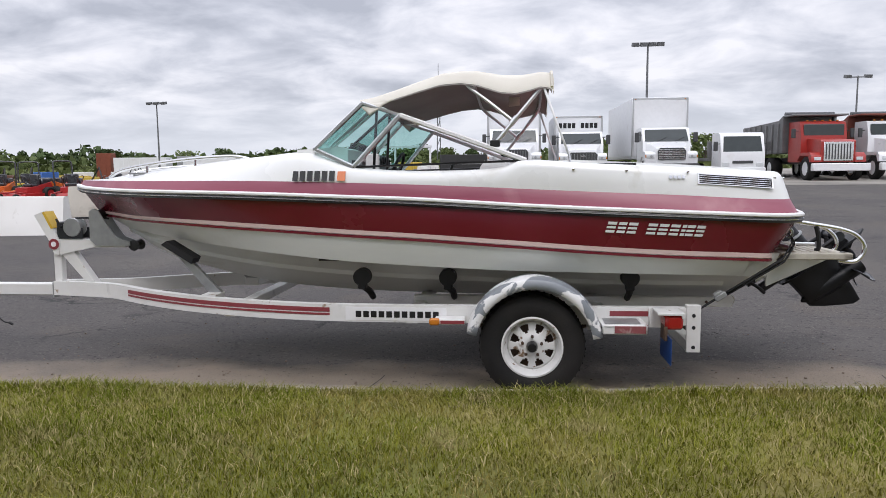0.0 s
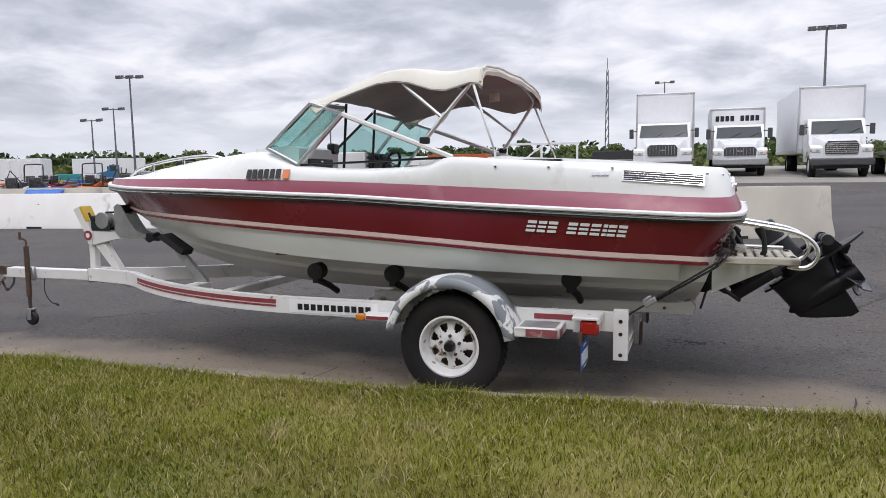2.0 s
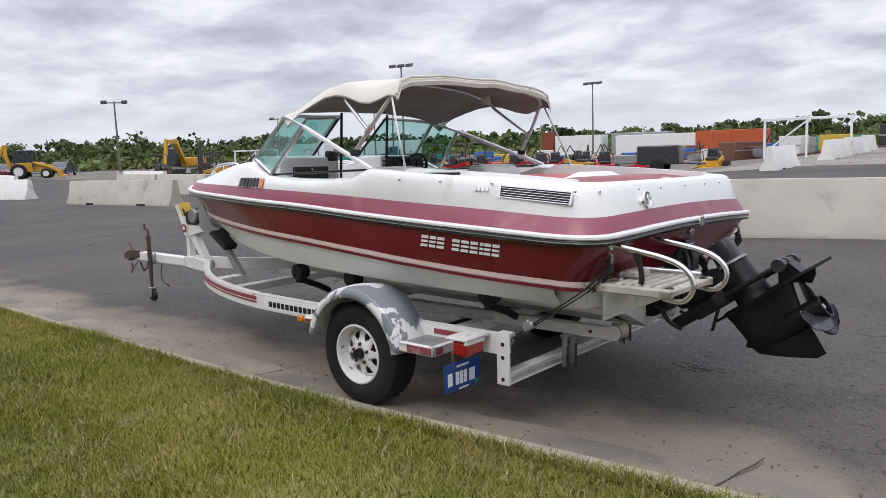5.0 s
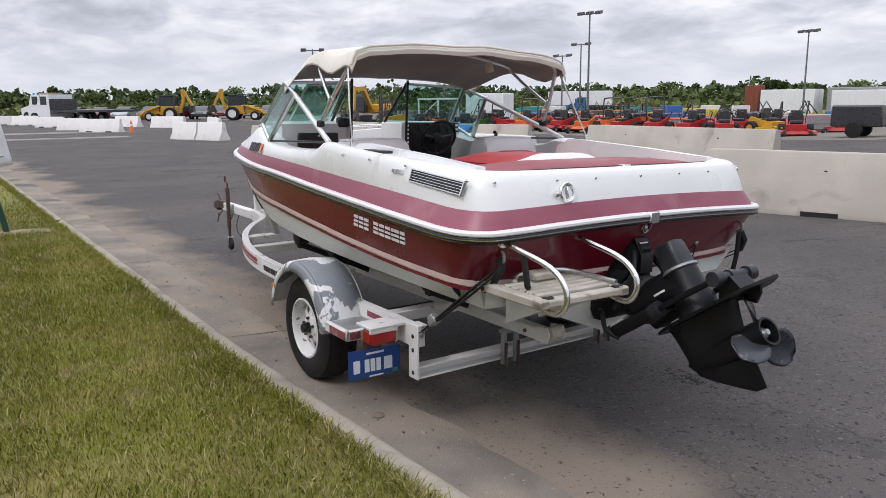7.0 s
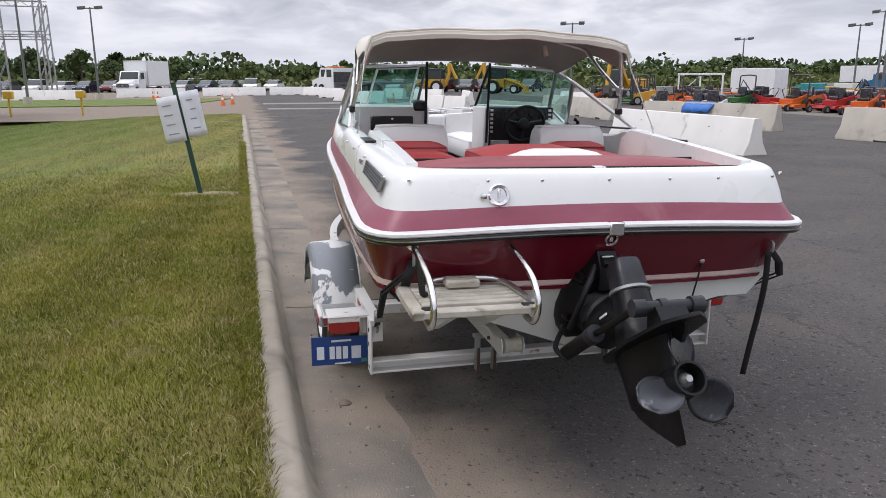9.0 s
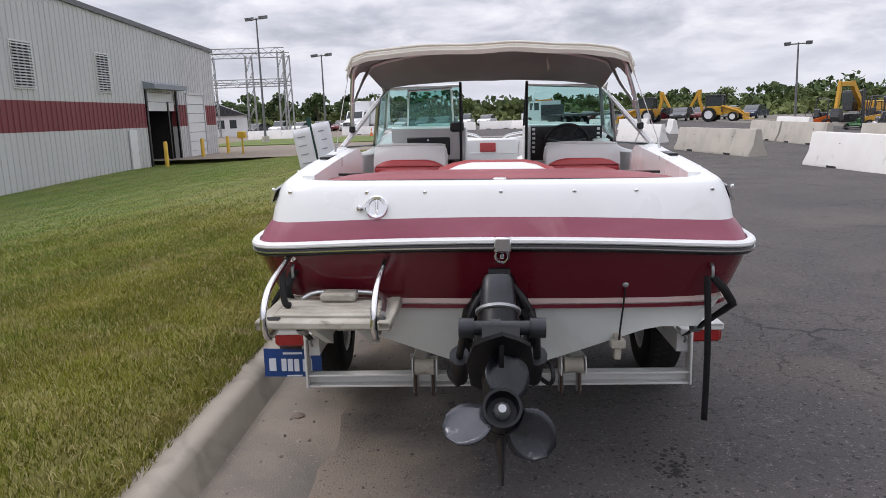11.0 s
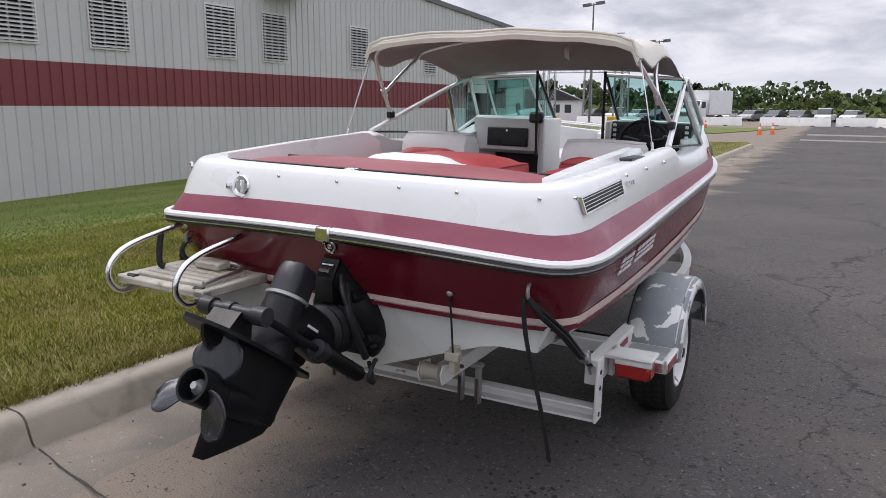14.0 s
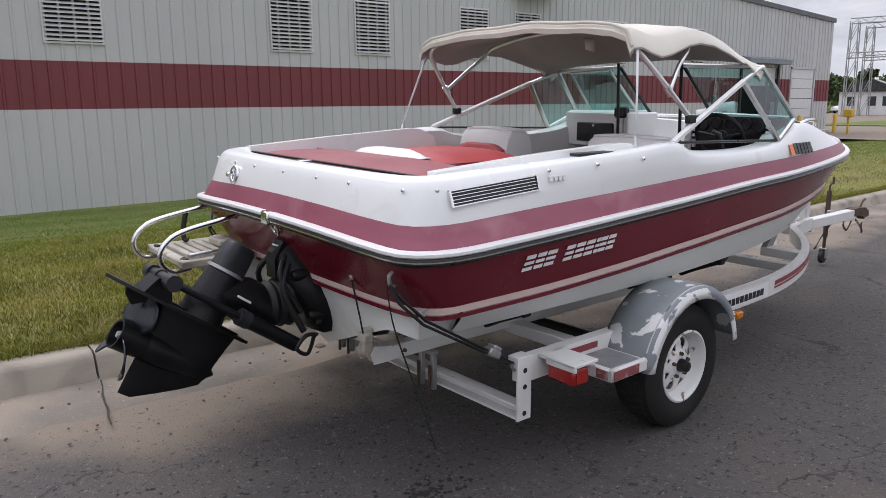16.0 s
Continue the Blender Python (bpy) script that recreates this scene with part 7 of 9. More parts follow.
for a, b in (((-47.6, 9.6), (-45.4, 11.5)), ((-53.0, 8.9), (-51.2, 10.4)), ((-62.5, 8.4), (-60.6, 10.1)), ((-72.5, 7.4), (-69.5, 9.2)),
             ((-64.5, -17.5), (-63.6, -11.2)), ((-69.5, -9.6), (-72.6, -4.0)), ((-73.0, -2.4), (-73.5, 3.6)), ((-74.0, 4.0), (-74.2, 7.6)),
             ((-40.0, 16.0), (-45.8, 17.0)), ((-50.0, 16.5), (-53.0, 15.0)), ((-55.5, 14.6), (-58.5, 13.5)), ((-33.5, 21.0), (-39.3, 21.6))):
    barrier(a, b, BARRIER_W, WHITEB)
for a, b in (((-5.0, 27.2), (-5.15, 30.2)), ((-5.0, 33.8), (-5.1, 36.8)), ((-5.2, 37.6), (-5.3, 40.6)), ((-5.4, 41.6), (-5.6, 44.6))):
    barrier(a, b, BARRIER_W, WHITEB)
tarp = part("tarp", M().grid([[(-19.0 + 1.2 * k / 6, 18.07 + 0.39 * k / 6, 0.83) for k in range(7)], [(-18.95 + 1.15 * k / 6, 17.88 + 0.38 * k / 6, 0.64 + 0.03 * (k % 2)) for k in range(7)], [(-18.85 + 0.95 * k / 6, 17.80 + 0.33 * k / 6, 0.44 + 0.05 * (k % 3)) for k in range(7)]]), mat("blue_tarp_plastic", (0.03, 0.16, 0.52), 0.4, amount=0.5), solid=0.006)
tagged(tarp, "crumpled blue plastic tarp draped over a barrier", "tarp")
ORANGE = mat("orange_plastic", (0.75, 0.17, 0.04), 0.5, amount=0.4)
for x, y in ((-45.4, 1.1), (-47.4, 1.6), (-60.4, -5.2), (-44.4, 11.9), (-58.6, -4.6)):
    c = thing("traffic_cone", pose(x, y, 0.0), "orange plastic traffic cone with a white collar", "cone", "traffic cones")
    part("cone", M().lathe([(0.02, 0.15), (0.70, 0.03), (0.72, 0.02)], (0, 0, 0), axis=2, seg=16), ORANGE, c)
    part("base", M().box(-0.19, 0.19, -0.19, 0.19, 0.0, 0.03), ORANGE, c)
    part("collar", M().lathe([(0.36, 0.092), (0.50, 0.068)], (0, 0, 0), axis=2, seg=16), DECAL_WHITE, c)

# notice on a leaning steel post in the lawn
sg = thing("notice_sign", pose(-6.18, 3.05, 0.12), "blank-backed white notice board on a leaning green post", "sign")
POST_GREEN = mat("green_post_paint", (0.015, 0.065, 0.045), 0.5, amount=0.4)
part("post", M().prism([(-0.03, -0.02), (0.03, -0.02), (0.03, 0.02), (0.012, 0.02), (0.012, 0.0), (-0.012, 0.0), (-0.012, 0.02), (-0.03, 0.02)], 2, -0.15, 1.45), POST_GREEN, sg, "green steel channel post", smooth=False)
sg.matrix_world = pose(-5.6, 3.15, 0.17, -2.0, -9.0, 96.0)
SHEET = mat("white_board_plastic", (0.74, 0.75, 0.78), 0.45, amount=0.35, scale=5)
INK = mat("faded_ink", (0.30, 0.31, 0.34), 0.6, amount=0.4)
for x0, x1, z0, tilt in ((-0.25, 0.0, 0.74, 0.05), (0.03, 0.27, 0.77, -0.05)):
    rows = [[(x0 + (x1 - x0) * i / 6, -0.034 - tilt * (i / 6 - 0.5) + 0.014 * noise.noise((i * 0.6 + x0, j * 0.6, 8)), z0 + 0.58 * j / 7) for i in range(7)] for j in range(8)]
    bd = part("board", M().grid(rows), SHEET, sg, "wrinkled white plastic sheet", solid=0.008)
    for j in range(4):
        part("print_bar", M().box(x0 + 0.05, x1 - 0.07 - 0.02 * (j % 2), -0.046, -0.043, z0 + 0.10 + j * 0.12, z0 + 0.115 + j * 0.12), INK, bd, smooth=False)

# bare straw-coloured scrape in the turf at the post's foot
g = M()
rows = []
for j in range(7):
    b = -1 + 2 * j / 6
    rows.append([(-5.62 + b * (0.17 + 0.06 * noise.noise((i * 0.7, 3, 1))) + 0.05 * noise.noise((i * 0.5, 0, 2)), 2.75 + 0.95 * i / 14, 0.0) for i in range(15)])
rows = [[(x, y, lawn_z(x, y) + 0.022 - 0.016 * (abs(j - 3) / 3) ** 2 - 0.014 * (abs(i - 7) / 7) ** 4) for i, (x, y, _) in enumerate(r)] for j, r in enumerate(rows)]
g.grid(rows)
tagged(part("bare_patch", g, patches(mat("dry_straw_soil", (0.33, 0.27, 0.17), 0.95, col2=(0.25, 0.20, 0.12), scale=6, fine=70, amount=0.9, bump=0.8), (0.16, 0.15, 0.05), 9.0, 0.55, 0.7)), "bare straw-coloured scrape in the lawn beside a sign", "soil", kind="structure")

# ---- parked vehicles ----
PAINT_W = patches(mat("white_vehicle_paint", (0.78, 0.79, 0.80), 0.3, amount=0.2, bump=0.0, coat=0.3), (0.58, 0.57, 0.54), 1.4, 0.62, 0.8)
BOX_W = patches(mat("white_box_panel", (0.76, 0.77, 0.78), 0.45, col2=(0.68, 0.69, 0.70), amount=0.4, bump=0.01), (0.55, 0.53, 0.50), 0.9, 0.62, 0.8)
PAINT_RED = mat("red_truck_paint", (0.36, 0.030, 0.022), 0.35, amount=0.4, coat=0.2)
GLASS_DK = mat("dark_vehicle_glass", (0.045, 0.055, 0.056), 0.1, amount=0.4, spec=0.5)
LAMP = mat("headlamp_glass", (0.62, 0.64, 0.65), 0.12, amount=0.3)
BUMPER = mat("dark_bumper", (0.055, 0.056, 0.058), 0.5, amount=0.4)
STEEL_GREY = mat("grey_dump_body", (0.21, 0.21, 0.21), 0.5, 0.3, amount=0.6, scale=3)
YEL = mat("machine_yellow", (0.60, 0.33, 0.025), 0.4, col2=(0.47, 0.24, 0.025), amount=0.6)
ORG = mat("mower_orange", (0.60, 0.13, 0.02), 0.4, amount=0.5)
REDM = mat("mower_red", (0.40, 0.022, 0.022), 0.4, amount=0.5)
GRN = mat("mower_green", (0.03, 0.13, 0.03), 0.4, amount=0.5)
BLUE = mat("truck_blue", (0.035, 0.14, 0.28), 0.35, amount=0.4)
DKBLUE = mat("car_navy", (0.012, 0.022, 0.06), 0.25, amount=0.3, coat=0.4)
SILVER = mat("car_silver", (0.42, 0.43, 0.44), 0.3, 0.5, amount=0.3, coat=0.3)
MAROON = mat("car_maroon", (0.12, 0.012, 0.016), 0.25, amount=0.3, coat=0.4)
CHAR = mat("car_charcoal", (0.035, 0.036, 0.04), 0.28, amount=0.3, coat=0.4)


def vwheel(parent, x, y, r, w=0.24, rim=GALV):
    t = part("wheel", M().lathe([(-w / 2, r * 0.62), (-w / 2, r * 0.9), (-w * 0.35, r), (w * 0.35, r), (w / 2, r * 0.9), (w / 2, r * 0.62)], (x, y, r), axis=0, seg=22, close=True), TYRE, parent, "black road tyre")
    part("rim", M().lathe([(-w * 0.42, r * 0.60), (-w * 0.2, r * 0.5), (w * 0.2, r * 0.5), (w * 0.42, r * 0.60)], (x, y, r), axis=0, seg=18), rim, t)


def mirror_pair(parent, x, y, z):
    for s in (-1, 1):
        mm = part("wing_mirror", M().box(s * x - 0.09, s * x + 0.09, y - 0.05, y + 0.05, z - 0.22, z + 0.20, 0.02), BUMPER, parent, "black wing mirror")
        part("mirror_arm", M().tube([(s * (x - 0.25), y + 0.1, z + 0.1), (s * x, y, z + 0.1)], 0.02, 6), BUMPER, mm)


def box_truck(x, y, rot, label, width=2.3, boxw=2.5, boxh0=0.95, boxtop=3.3, boxlen=6.0, hood=1.5, cabtop=2.45, letters=False, z=0.0, size=1.0, nose=1.34, cowl=1.62, face="dark"):
    """Faces -y; the hood and grille stand ahead of the cab, the cargo box behind and above it."""
    t = thing("box_truck", pose(x, y, z, 0, 0, rot) @ Matrix.Scale(size, 4), label, "truck", "parked box trucks")
    hw = width / 2
    y0 = 0.0
    # hood with a sloped top, narrower than the wings beside it
    rows_ = []
    for yy, zt, k in ((0.0, nose - 0.14, 0.60), (0.03, nose - 0.04, 0.61), (0.16, nose, 0.63), (hood * 0.6, nose + (cowl - nose) * 0.62, 0.74), (hood, cowl, 0.84)):
        rows_.append([(-hw * k, yy, 0.66), (-hw * k, yy, zt - 0.10), (-hw * k * 0.93, yy, zt - 0.02), (-hw * k * 0.5, yy, zt + 0.012), (hw * k * 0.5, yy, zt + 0.012), (hw * k * 0.93, yy, zt - 0.02), (hw * k, yy, zt - 0.10), (hw * k, yy, 0.66)])
    part("hood", M().grid(rows_).add(rows_[0], [tuple(range(8))]), PAINT_W, t, "white sloped hood", angle=40)
    wz = nose - 0.22
    for s in (-1, 1):
        part("front_wing", M().prism([(y0 + 0.04, 0.70), (y0 + 0.03, wz - 0.06), (y0 + 0.14, wz + 0.02), (y0 + 0.45, wz + 0.06), (y0 + 1.15, wz + 0.05), (y0 + 1.45, wz - 0.10), (y0 + 1.40, 0.75), (y0 + 1.30, 0.78), (y0 + 1.16, 0.98), (y0 + 0.85, 1.04), (y0 + 0.54, 0.98), (y0 + 0.40, 0.76)], 0, min(s * hw * 0.60, s * hw), max(s * hw * 0.60, s * hw)), PAINT_W, t, "white front wing", angle=50)
        hl = part("headlight", M().box(min(s * hw * 0.66, s * hw * 0.96), max(s * hw * 0.66, s * hw * 0.96), y0 + 0.0, y0 + 0.10, wz - 0.24, wz - 0.09, 0.035), LAMP, t, "clear headlight")
        part("lamp_pod", M().lathe([(-0.012, 0.055), (-0.004, 0.048), (0.0, 0.02)], (s * hw * 0.78, y0 - 0.002, wz - 0.165), axis=1, seg=14), GALV, hl, "grey reflector bowl")
        part("indicator", M().box(min(s * hw * 0.965, s * hw), max(s * hw * 0.965, s * hw), y0 + 0.01, y0 + 0.09, wz - 0.22, wz - 0.11, 0.01), LENS_AMBER, hl)
    gw, gz0, gz1 = {"tall": (0.50, 0.98, nose - 0.03), "dark": (0.58, 0.84, nose - 0.14), "slats": (0.52, 0.90, nose - 0.03)}[face]
    gr = part("grille", M().prism([(-hw * gw, gz0), (-hw * gw * 1.04, gz0 + (gz1 - gz0) * 0.7), (-hw * gw * 0.86, gz1), (hw * gw * 0.86, gz1), (hw * gw * 1.04, gz0 + (gz1 - gz0) * 0.7), (hw * gw, gz0)], 1, y0 - 0.055, y0 + 0.05), BUMPER, t, "dark radiator grille", angle=40)
    if face == "slats":
        for i in range(6):
            zz = gz0 + 0.03 + i * (gz1 - gz0 - 0.06) / 6
            part("grille_bar", M().box(-hw * gw * 0.96, hw * gw * 0.96, y0 - 0.075, y0 - 0.052, zz, zz + 0.042, 0.008), CHROME, gr, "wide chrome bar")
    else:
        for i in range(9):
            xx = -hw * gw * 0.84 + i * hw * gw * 0.21
            part("grille_bar", M().box(xx - 0.008, xx + 0.008, y0 - 0.064, y0 - 0.052, gz0 + 0.03, gz1 - 0.05, 0.003), GALV, gr)
        part("grille_badge", M().box(-0.10, 0.10, y0 - 0.072, y0 - 0.054, (gz0 + gz1) / 2 - 0.03, (gz0 + gz1) / 2 + 0.03, 0.02), CHROME, gr, "small chrome badge")
    part("bumper", M().box(-hw * 1.03, hw * 1.03, y0 - 0.24, y0 + 0.02, 0.46, 0.74, 0.05), GALV if face == "dark" else BUMPER, t, "wide front bumper")
    part("underrun", M().box(-hw * 0.9, hw * 0.9, y0 + 0.0, y0 + 0.4, 0.34, 0.52, 0.02), BLACK, t, "dark air dam")
    # cab
    yc = y0 + hood - 0.15

    def front(z, o):
        return yc + 0.38 * (z - cowl + 0.04) / (cabtop - 0.05 - cowl + 0.04) + o
    part("cab", M().prism([(yc, 0.60), (yc, cowl - 0.04), (yc + 0.38, cabtop - 0.05), (yc + 0.55, cabtop), (yc + 1.45, cabtop), (yc + 1.45, 0.60)], 0, -hw * 0.94, hw * 0.94), PAINT_W, t, "white cab", angle=50)
    za, zb = cowl + 0.03, cabtop - 0.09
    part("windscreen", M().add([(k * hw, front(z, o), z) for o in (-0.025, 0.04) for k, z in ((-0.86, za), (0.86, za), (0.82, zb), (-0.82, zb))], [(0, 1, 2, 3), (4, 5, 6, 7), (0, 1, 5, 4), (1, 2, 6, 5), (2, 3, 7, 6), (3, 0, 4, 7)]), GLASS_DK, t, "dark windscreen", smooth=False)
    for k in (-0.35, 0.35):
        part("wiper", M().tube([(k * hw, front(za, -0.04), za), (k * hw + 0.42, front(za + 0.2, -0.04), za + 0.2)], 0.010, 6), BLACK, t, "black wiper")
    for s in (-1, 1):
        d = part("door", M().box(min(s * hw * 0.935, s * hw * 0.955), max(s * hw * 0.935, s * hw * 0.955), yc + 0.35, yc + 1.30, 0.75, cabtop - 0.12, 0.01), PAINT_W, t, "white cab door")
        part("side_window", M().box(min(s * hw * 0.95, s * hw * 0.965), max(s * hw * 0.95, s * hw * 0.965), yc + 0.46, yc + 1.20, cowl + 0.05, cabtop - 0.16, 0.01), GLASS_DK, d)
    mirror_pair(t, hw * 1.16, yc + 0.15, cowl + 0.22)
    # box
    yb = yc + 1.55
    bx = part("cargo_box", M().box(-boxw / 2, boxw / 2, yb, yb + boxlen, boxh0, boxtop, 0.02), BOX_W, t, "white cargo box")
    for s in (-1, 1):
        part("corner_trim", M().box(min(s * (boxw / 2 - 0.10), s * (boxw / 2 + 0.012)), max(s * (boxw / 2 - 0.10), s * (boxw / 2 + 0.012)), yb - 0.012, yb + 0.12, boxh0, boxtop + 0.01, 0.02), ALU, bx, "aluminium corner trim")
    part("top_trim", M().box(-boxw / 2, boxw / 2, yb - 0.012, yb + 0.10, boxtop - 0.10, boxtop + 0.012, 0.02), ALU, bx)
    part("base_rail", M().box(-boxw / 2 - 0.01, boxw / 2 + 0.01, yb, yb + boxlen, boxh0 - 0.10, boxh0 + 0.05, 0.01), ALU, bx)
    for s in (-1, 1):
        part("marker_lamp", M().box(s * boxw * 0.44 - 0.025, s * boxw * 0.44 + 0.025, yb - 0.03, yb, boxtop - 0.075, boxtop - 0.045, 0.005), LENS_AMBER, bx)
    if letters:  # the sign on the box, as plain bars
        for k in range(9):
            if k == 4:
                continue
            xx = -0.88 + k * 0.20
            part("sign_bar", M().box(xx, xx + 0.15, yb - 0.016, yb - 0.010, boxtop - 0.55, boxtop - 0.32, 0.002), DECAL_BLACK, bx, smooth=False)
    part("chassis", M().box(-0.45, 0.45, y0 + 0.3, yb + boxlen - 0.2, 0.55, 0.78, 0.02), BUMPER, t, "dark chassis frame")
    for s in (-1, 1):
        vwheel(t, s * (hw - 0.16), y0 + 0.85, 0.45, rim=PAINT_W)
        vwheel(t, s * (hw - 0.22), yb + boxlen * 0.62, 0.45, 0.45, rim=PAINT_W)
    return t


box_truck(-0.68, 33.7, 2, "white conventional-cab box truck parked on pale concrete", 2.4, 2.58, boxtop=3.86, nose=1.48, cowl=1.78, face="tall")
box_truck(2.45, 35.4, 2, "white box truck with black sign lettering shown as bars", 2.05, 2.22, 0.8, 2.88, 4.5, hood=1.0, cabtop=2.12, letters=True, size=1.08, nose=1.32, cowl=1.54)
box_truck(6.15, 33.7, 2, "large white box truck with a chrome slatted grille", 2.15, 2.48, 1.05, 3.68, 8.0, hood=1.2, cabtop=2.3, size=1.04, nose=1.42, cowl=1.66, face="slats")


def cabover(x, y, rot):
    t = thing("cabover_truck", pose(x, y, 0, 0, 0, rot) @ Matrix.Scale(0.96, 4), "small white cab-over flatbed truck parked on concrete", "truck")
    part("cab", M().prism([(0, 0.55), (-0.02, 1.15), (0.22, 2.05), (0.38, 2.15), (1.35, 2.15), (1.35, 0.55)], 0, -0.95, 0.95), PAINT_W, t, "white cab-over cab", angle=50)
    part("windscreen", M().add([(-0.86, 0.0, 1.22), (0.86, 0.0, 1.22), (0.80, 0.19, 1.98), (-0.80, 0.19, 1.98), (-0.86, 0.08, 1.22), (0.86, 0.08, 1.22), (0.80, 0.28, 1.98), (-0.80, 0.28, 1.98)], [(0, 1, 2, 3), (4, 5, 6, 7), (0, 1, 5, 4), (1, 2, 6, 5), (2, 3, 7, 6), (3, 0, 4, 7)]), GLASS_DK, t, "dark windscreen", smooth=False)
    part("bumper", M().box(-0.98, 0.98, -0.10, 0.05, 0.38, 0.60, 0.03), PAINT_W, t, "white bumper")
    part("grille", M().box(-0.45, 0.45, -0.045, 0.0, 0.78, 0.90, 0.01), BUMPER, t, "dark grille slot")
    for s in (-1, 1):
        part("headlight", M().box(min(s * 0.58, s * 0.9), max(s * 0.58, s * 0.9), -0.045, 0.01, 0.66, 0.82, 0.02), LAMP, t, "clear headlight")
        vwheel(t, s * 0.82, 0.65, 0.40)
        vwheel(t, s * 0.75, 4.0, 0.40, 0.4)
    part("flat_bed", M().box(-1.1, 1.1, 1.5, 5.6, 0.9, 1.05, 0.02).box(-1.1, 1.1, 1.5, 1.6, 1.05, 1.8, 0.02), STEEL_GREY, t, "grey flat bed with headboard")
    mirror_pair(t, 1.15, 0.15, 1.55)
    return t


cabover(9.0, 33.2, 4)


def dump_truck(x, y, rot, cabmat, label, bodym):
    t = thing("dump_truck", pose(x, y, 0, 0, 0, rot) @ Matrix.Scale(0.97, 4), label, "dump truck", "parked dump trucks")
    part("hood", M().prism([(0, 0.8), (0, 1.68), (0.1, 1.75), (1.5, 1.85), (1.5, 0.8)], 0, -0.72, 0.72), cabmat, t, "painted long hood", angle=50)
    gr = part("grille", M().box(-0.62, 0.62, -0.06, 0.0, 0.85, 1.66, 0.04), CHROME, t, "upright chrome radiator grille")
    for i in range(9):
        part("grille_slat", M().box(-0.55 + i * 0.125, -0.55 + i * 0.125 + 0.05, -0.075, -0.055, 0.92, 1.58, 0.005), BUMPER, gr)
    part("bumper", M().box(-1.2, 1.2, -0.40, -0.15, 0.42, 0.75, 0.03), PAINT_W, t, "white front bumper")
    for s in (-1, 1):
        part("front_wing", M().prism([(-0.05, 0.80), (-0.05, 1.05), (0.15, 1.22), (1.2, 1.22), (1.5, 0.95), (1.35, 0.85), (1.1, 1.08), (0.25, 1.08), (0.1, 0.8)], 0, min(s * 0.70, s * 1.15), max(s * 0.70, s * 1.15)), cabmat, t, "painted front wing", angle=50)
        part("headlight", M().box(min(s * 0.74, s * 1.02), max(s * 0.74, s * 1.02), -0.08, -0.02, 0.88, 1.02, 0.02), LAMP, t, "clear headlight")
        vwheel(t, s * 0.98, 0.62, 0.52, 0.3, rim=PAINT_W)
        for yy in (4.6, 5.9):
            vwheel(t, s * 0.92, yy, 0.52, 0.5, rim=PAINT_W)
    part("cab", M().prism([(1.4, 0.8), (1.4, 1.9), (1.55, 2.55), (1.7, 2.62), (2.75, 2.62), (2.75, 0.8)], 0, -1.0, 1.0), cabmat, t, "painted cab", angle=50)
    part("windscreen", M().box(-0.88, 0.88, 1.42, 1.50, 1.95, 2.48, 0.02), GLASS_DK, t, "dark split windscreen")
    for i in range(5):
        part("roof_lamp", M().box(-0.7 + i * 0.33, -0.62 + i * 0.33, 1.6, 1.68, 2.62, 2.68, 0.01), LENS_AMBER, t)
    mirror_pair(t, 1.28, 1.55, 2.1)
    rows_ = []
    for yy, zt in ((2.95, 2.95), (3.4, 2.75), (8.2, 2.60)):
        rows_.append([(-1.2, yy, zt), (-1.2, yy, 1.25), (1.2, yy, 1.25), (1.2, yy, zt)])
    body = part("dump_body", M().grid(rows_).add([(-1.2, 2.95, 1.25), (1.2, 2.95, 1.25), (1.2, 2.95, 2.95), (-1.2, 2.95, 2.95)], [(0, 1, 2, 3)]), bodym, t, "ribbed steel tipping body", smooth=False, solid=0.05)
    for i in range(7):
        yy = 3.3 + i * 0.75
        for s in (-1, 1):
            part("body_rib", M().box(min(s * 1.22, s * 1.30), max(s * 1.22, s * 1.30), yy, yy + 0.10, 1.25, 2.62, 0.01), bodym, body)
    part("cab_guard", M().box(-1.2, 1.2, 1.75, 2.95, 2.88, 2.96, 0.02), bodym, body)
    part("tarp_roll", M().tube([(-1.1, 3.0, 3.0), (1.1, 3.0, 3.0)], 0.12, 12), CHAR, body, "rolled tarp")
    part("exhaust_stack", M().tube([(1.08, 2.85, 0.9), (1.08, 2.85, 3.0)], 0.07, 12), GALV, t, "upright exhaust stack")
    part("chassis", M().box(-0.45, 0.45, 0.3, 7.8, 0.7, 1.0, 0.02), BUMPER, t)
    return t


dump_truck(12.75, 33.0, 4, PAINT_RED, "red heavy dump truck with a grey tipping body", STEEL_GREY)
dump_truck(15.7, 33.6, 2, PAINT_W, "white heavy dump truck with a rusty red tipping body", mat("rusty_red_body", (0.20, 0.055, 0.035), 0.6, amount=0.6))


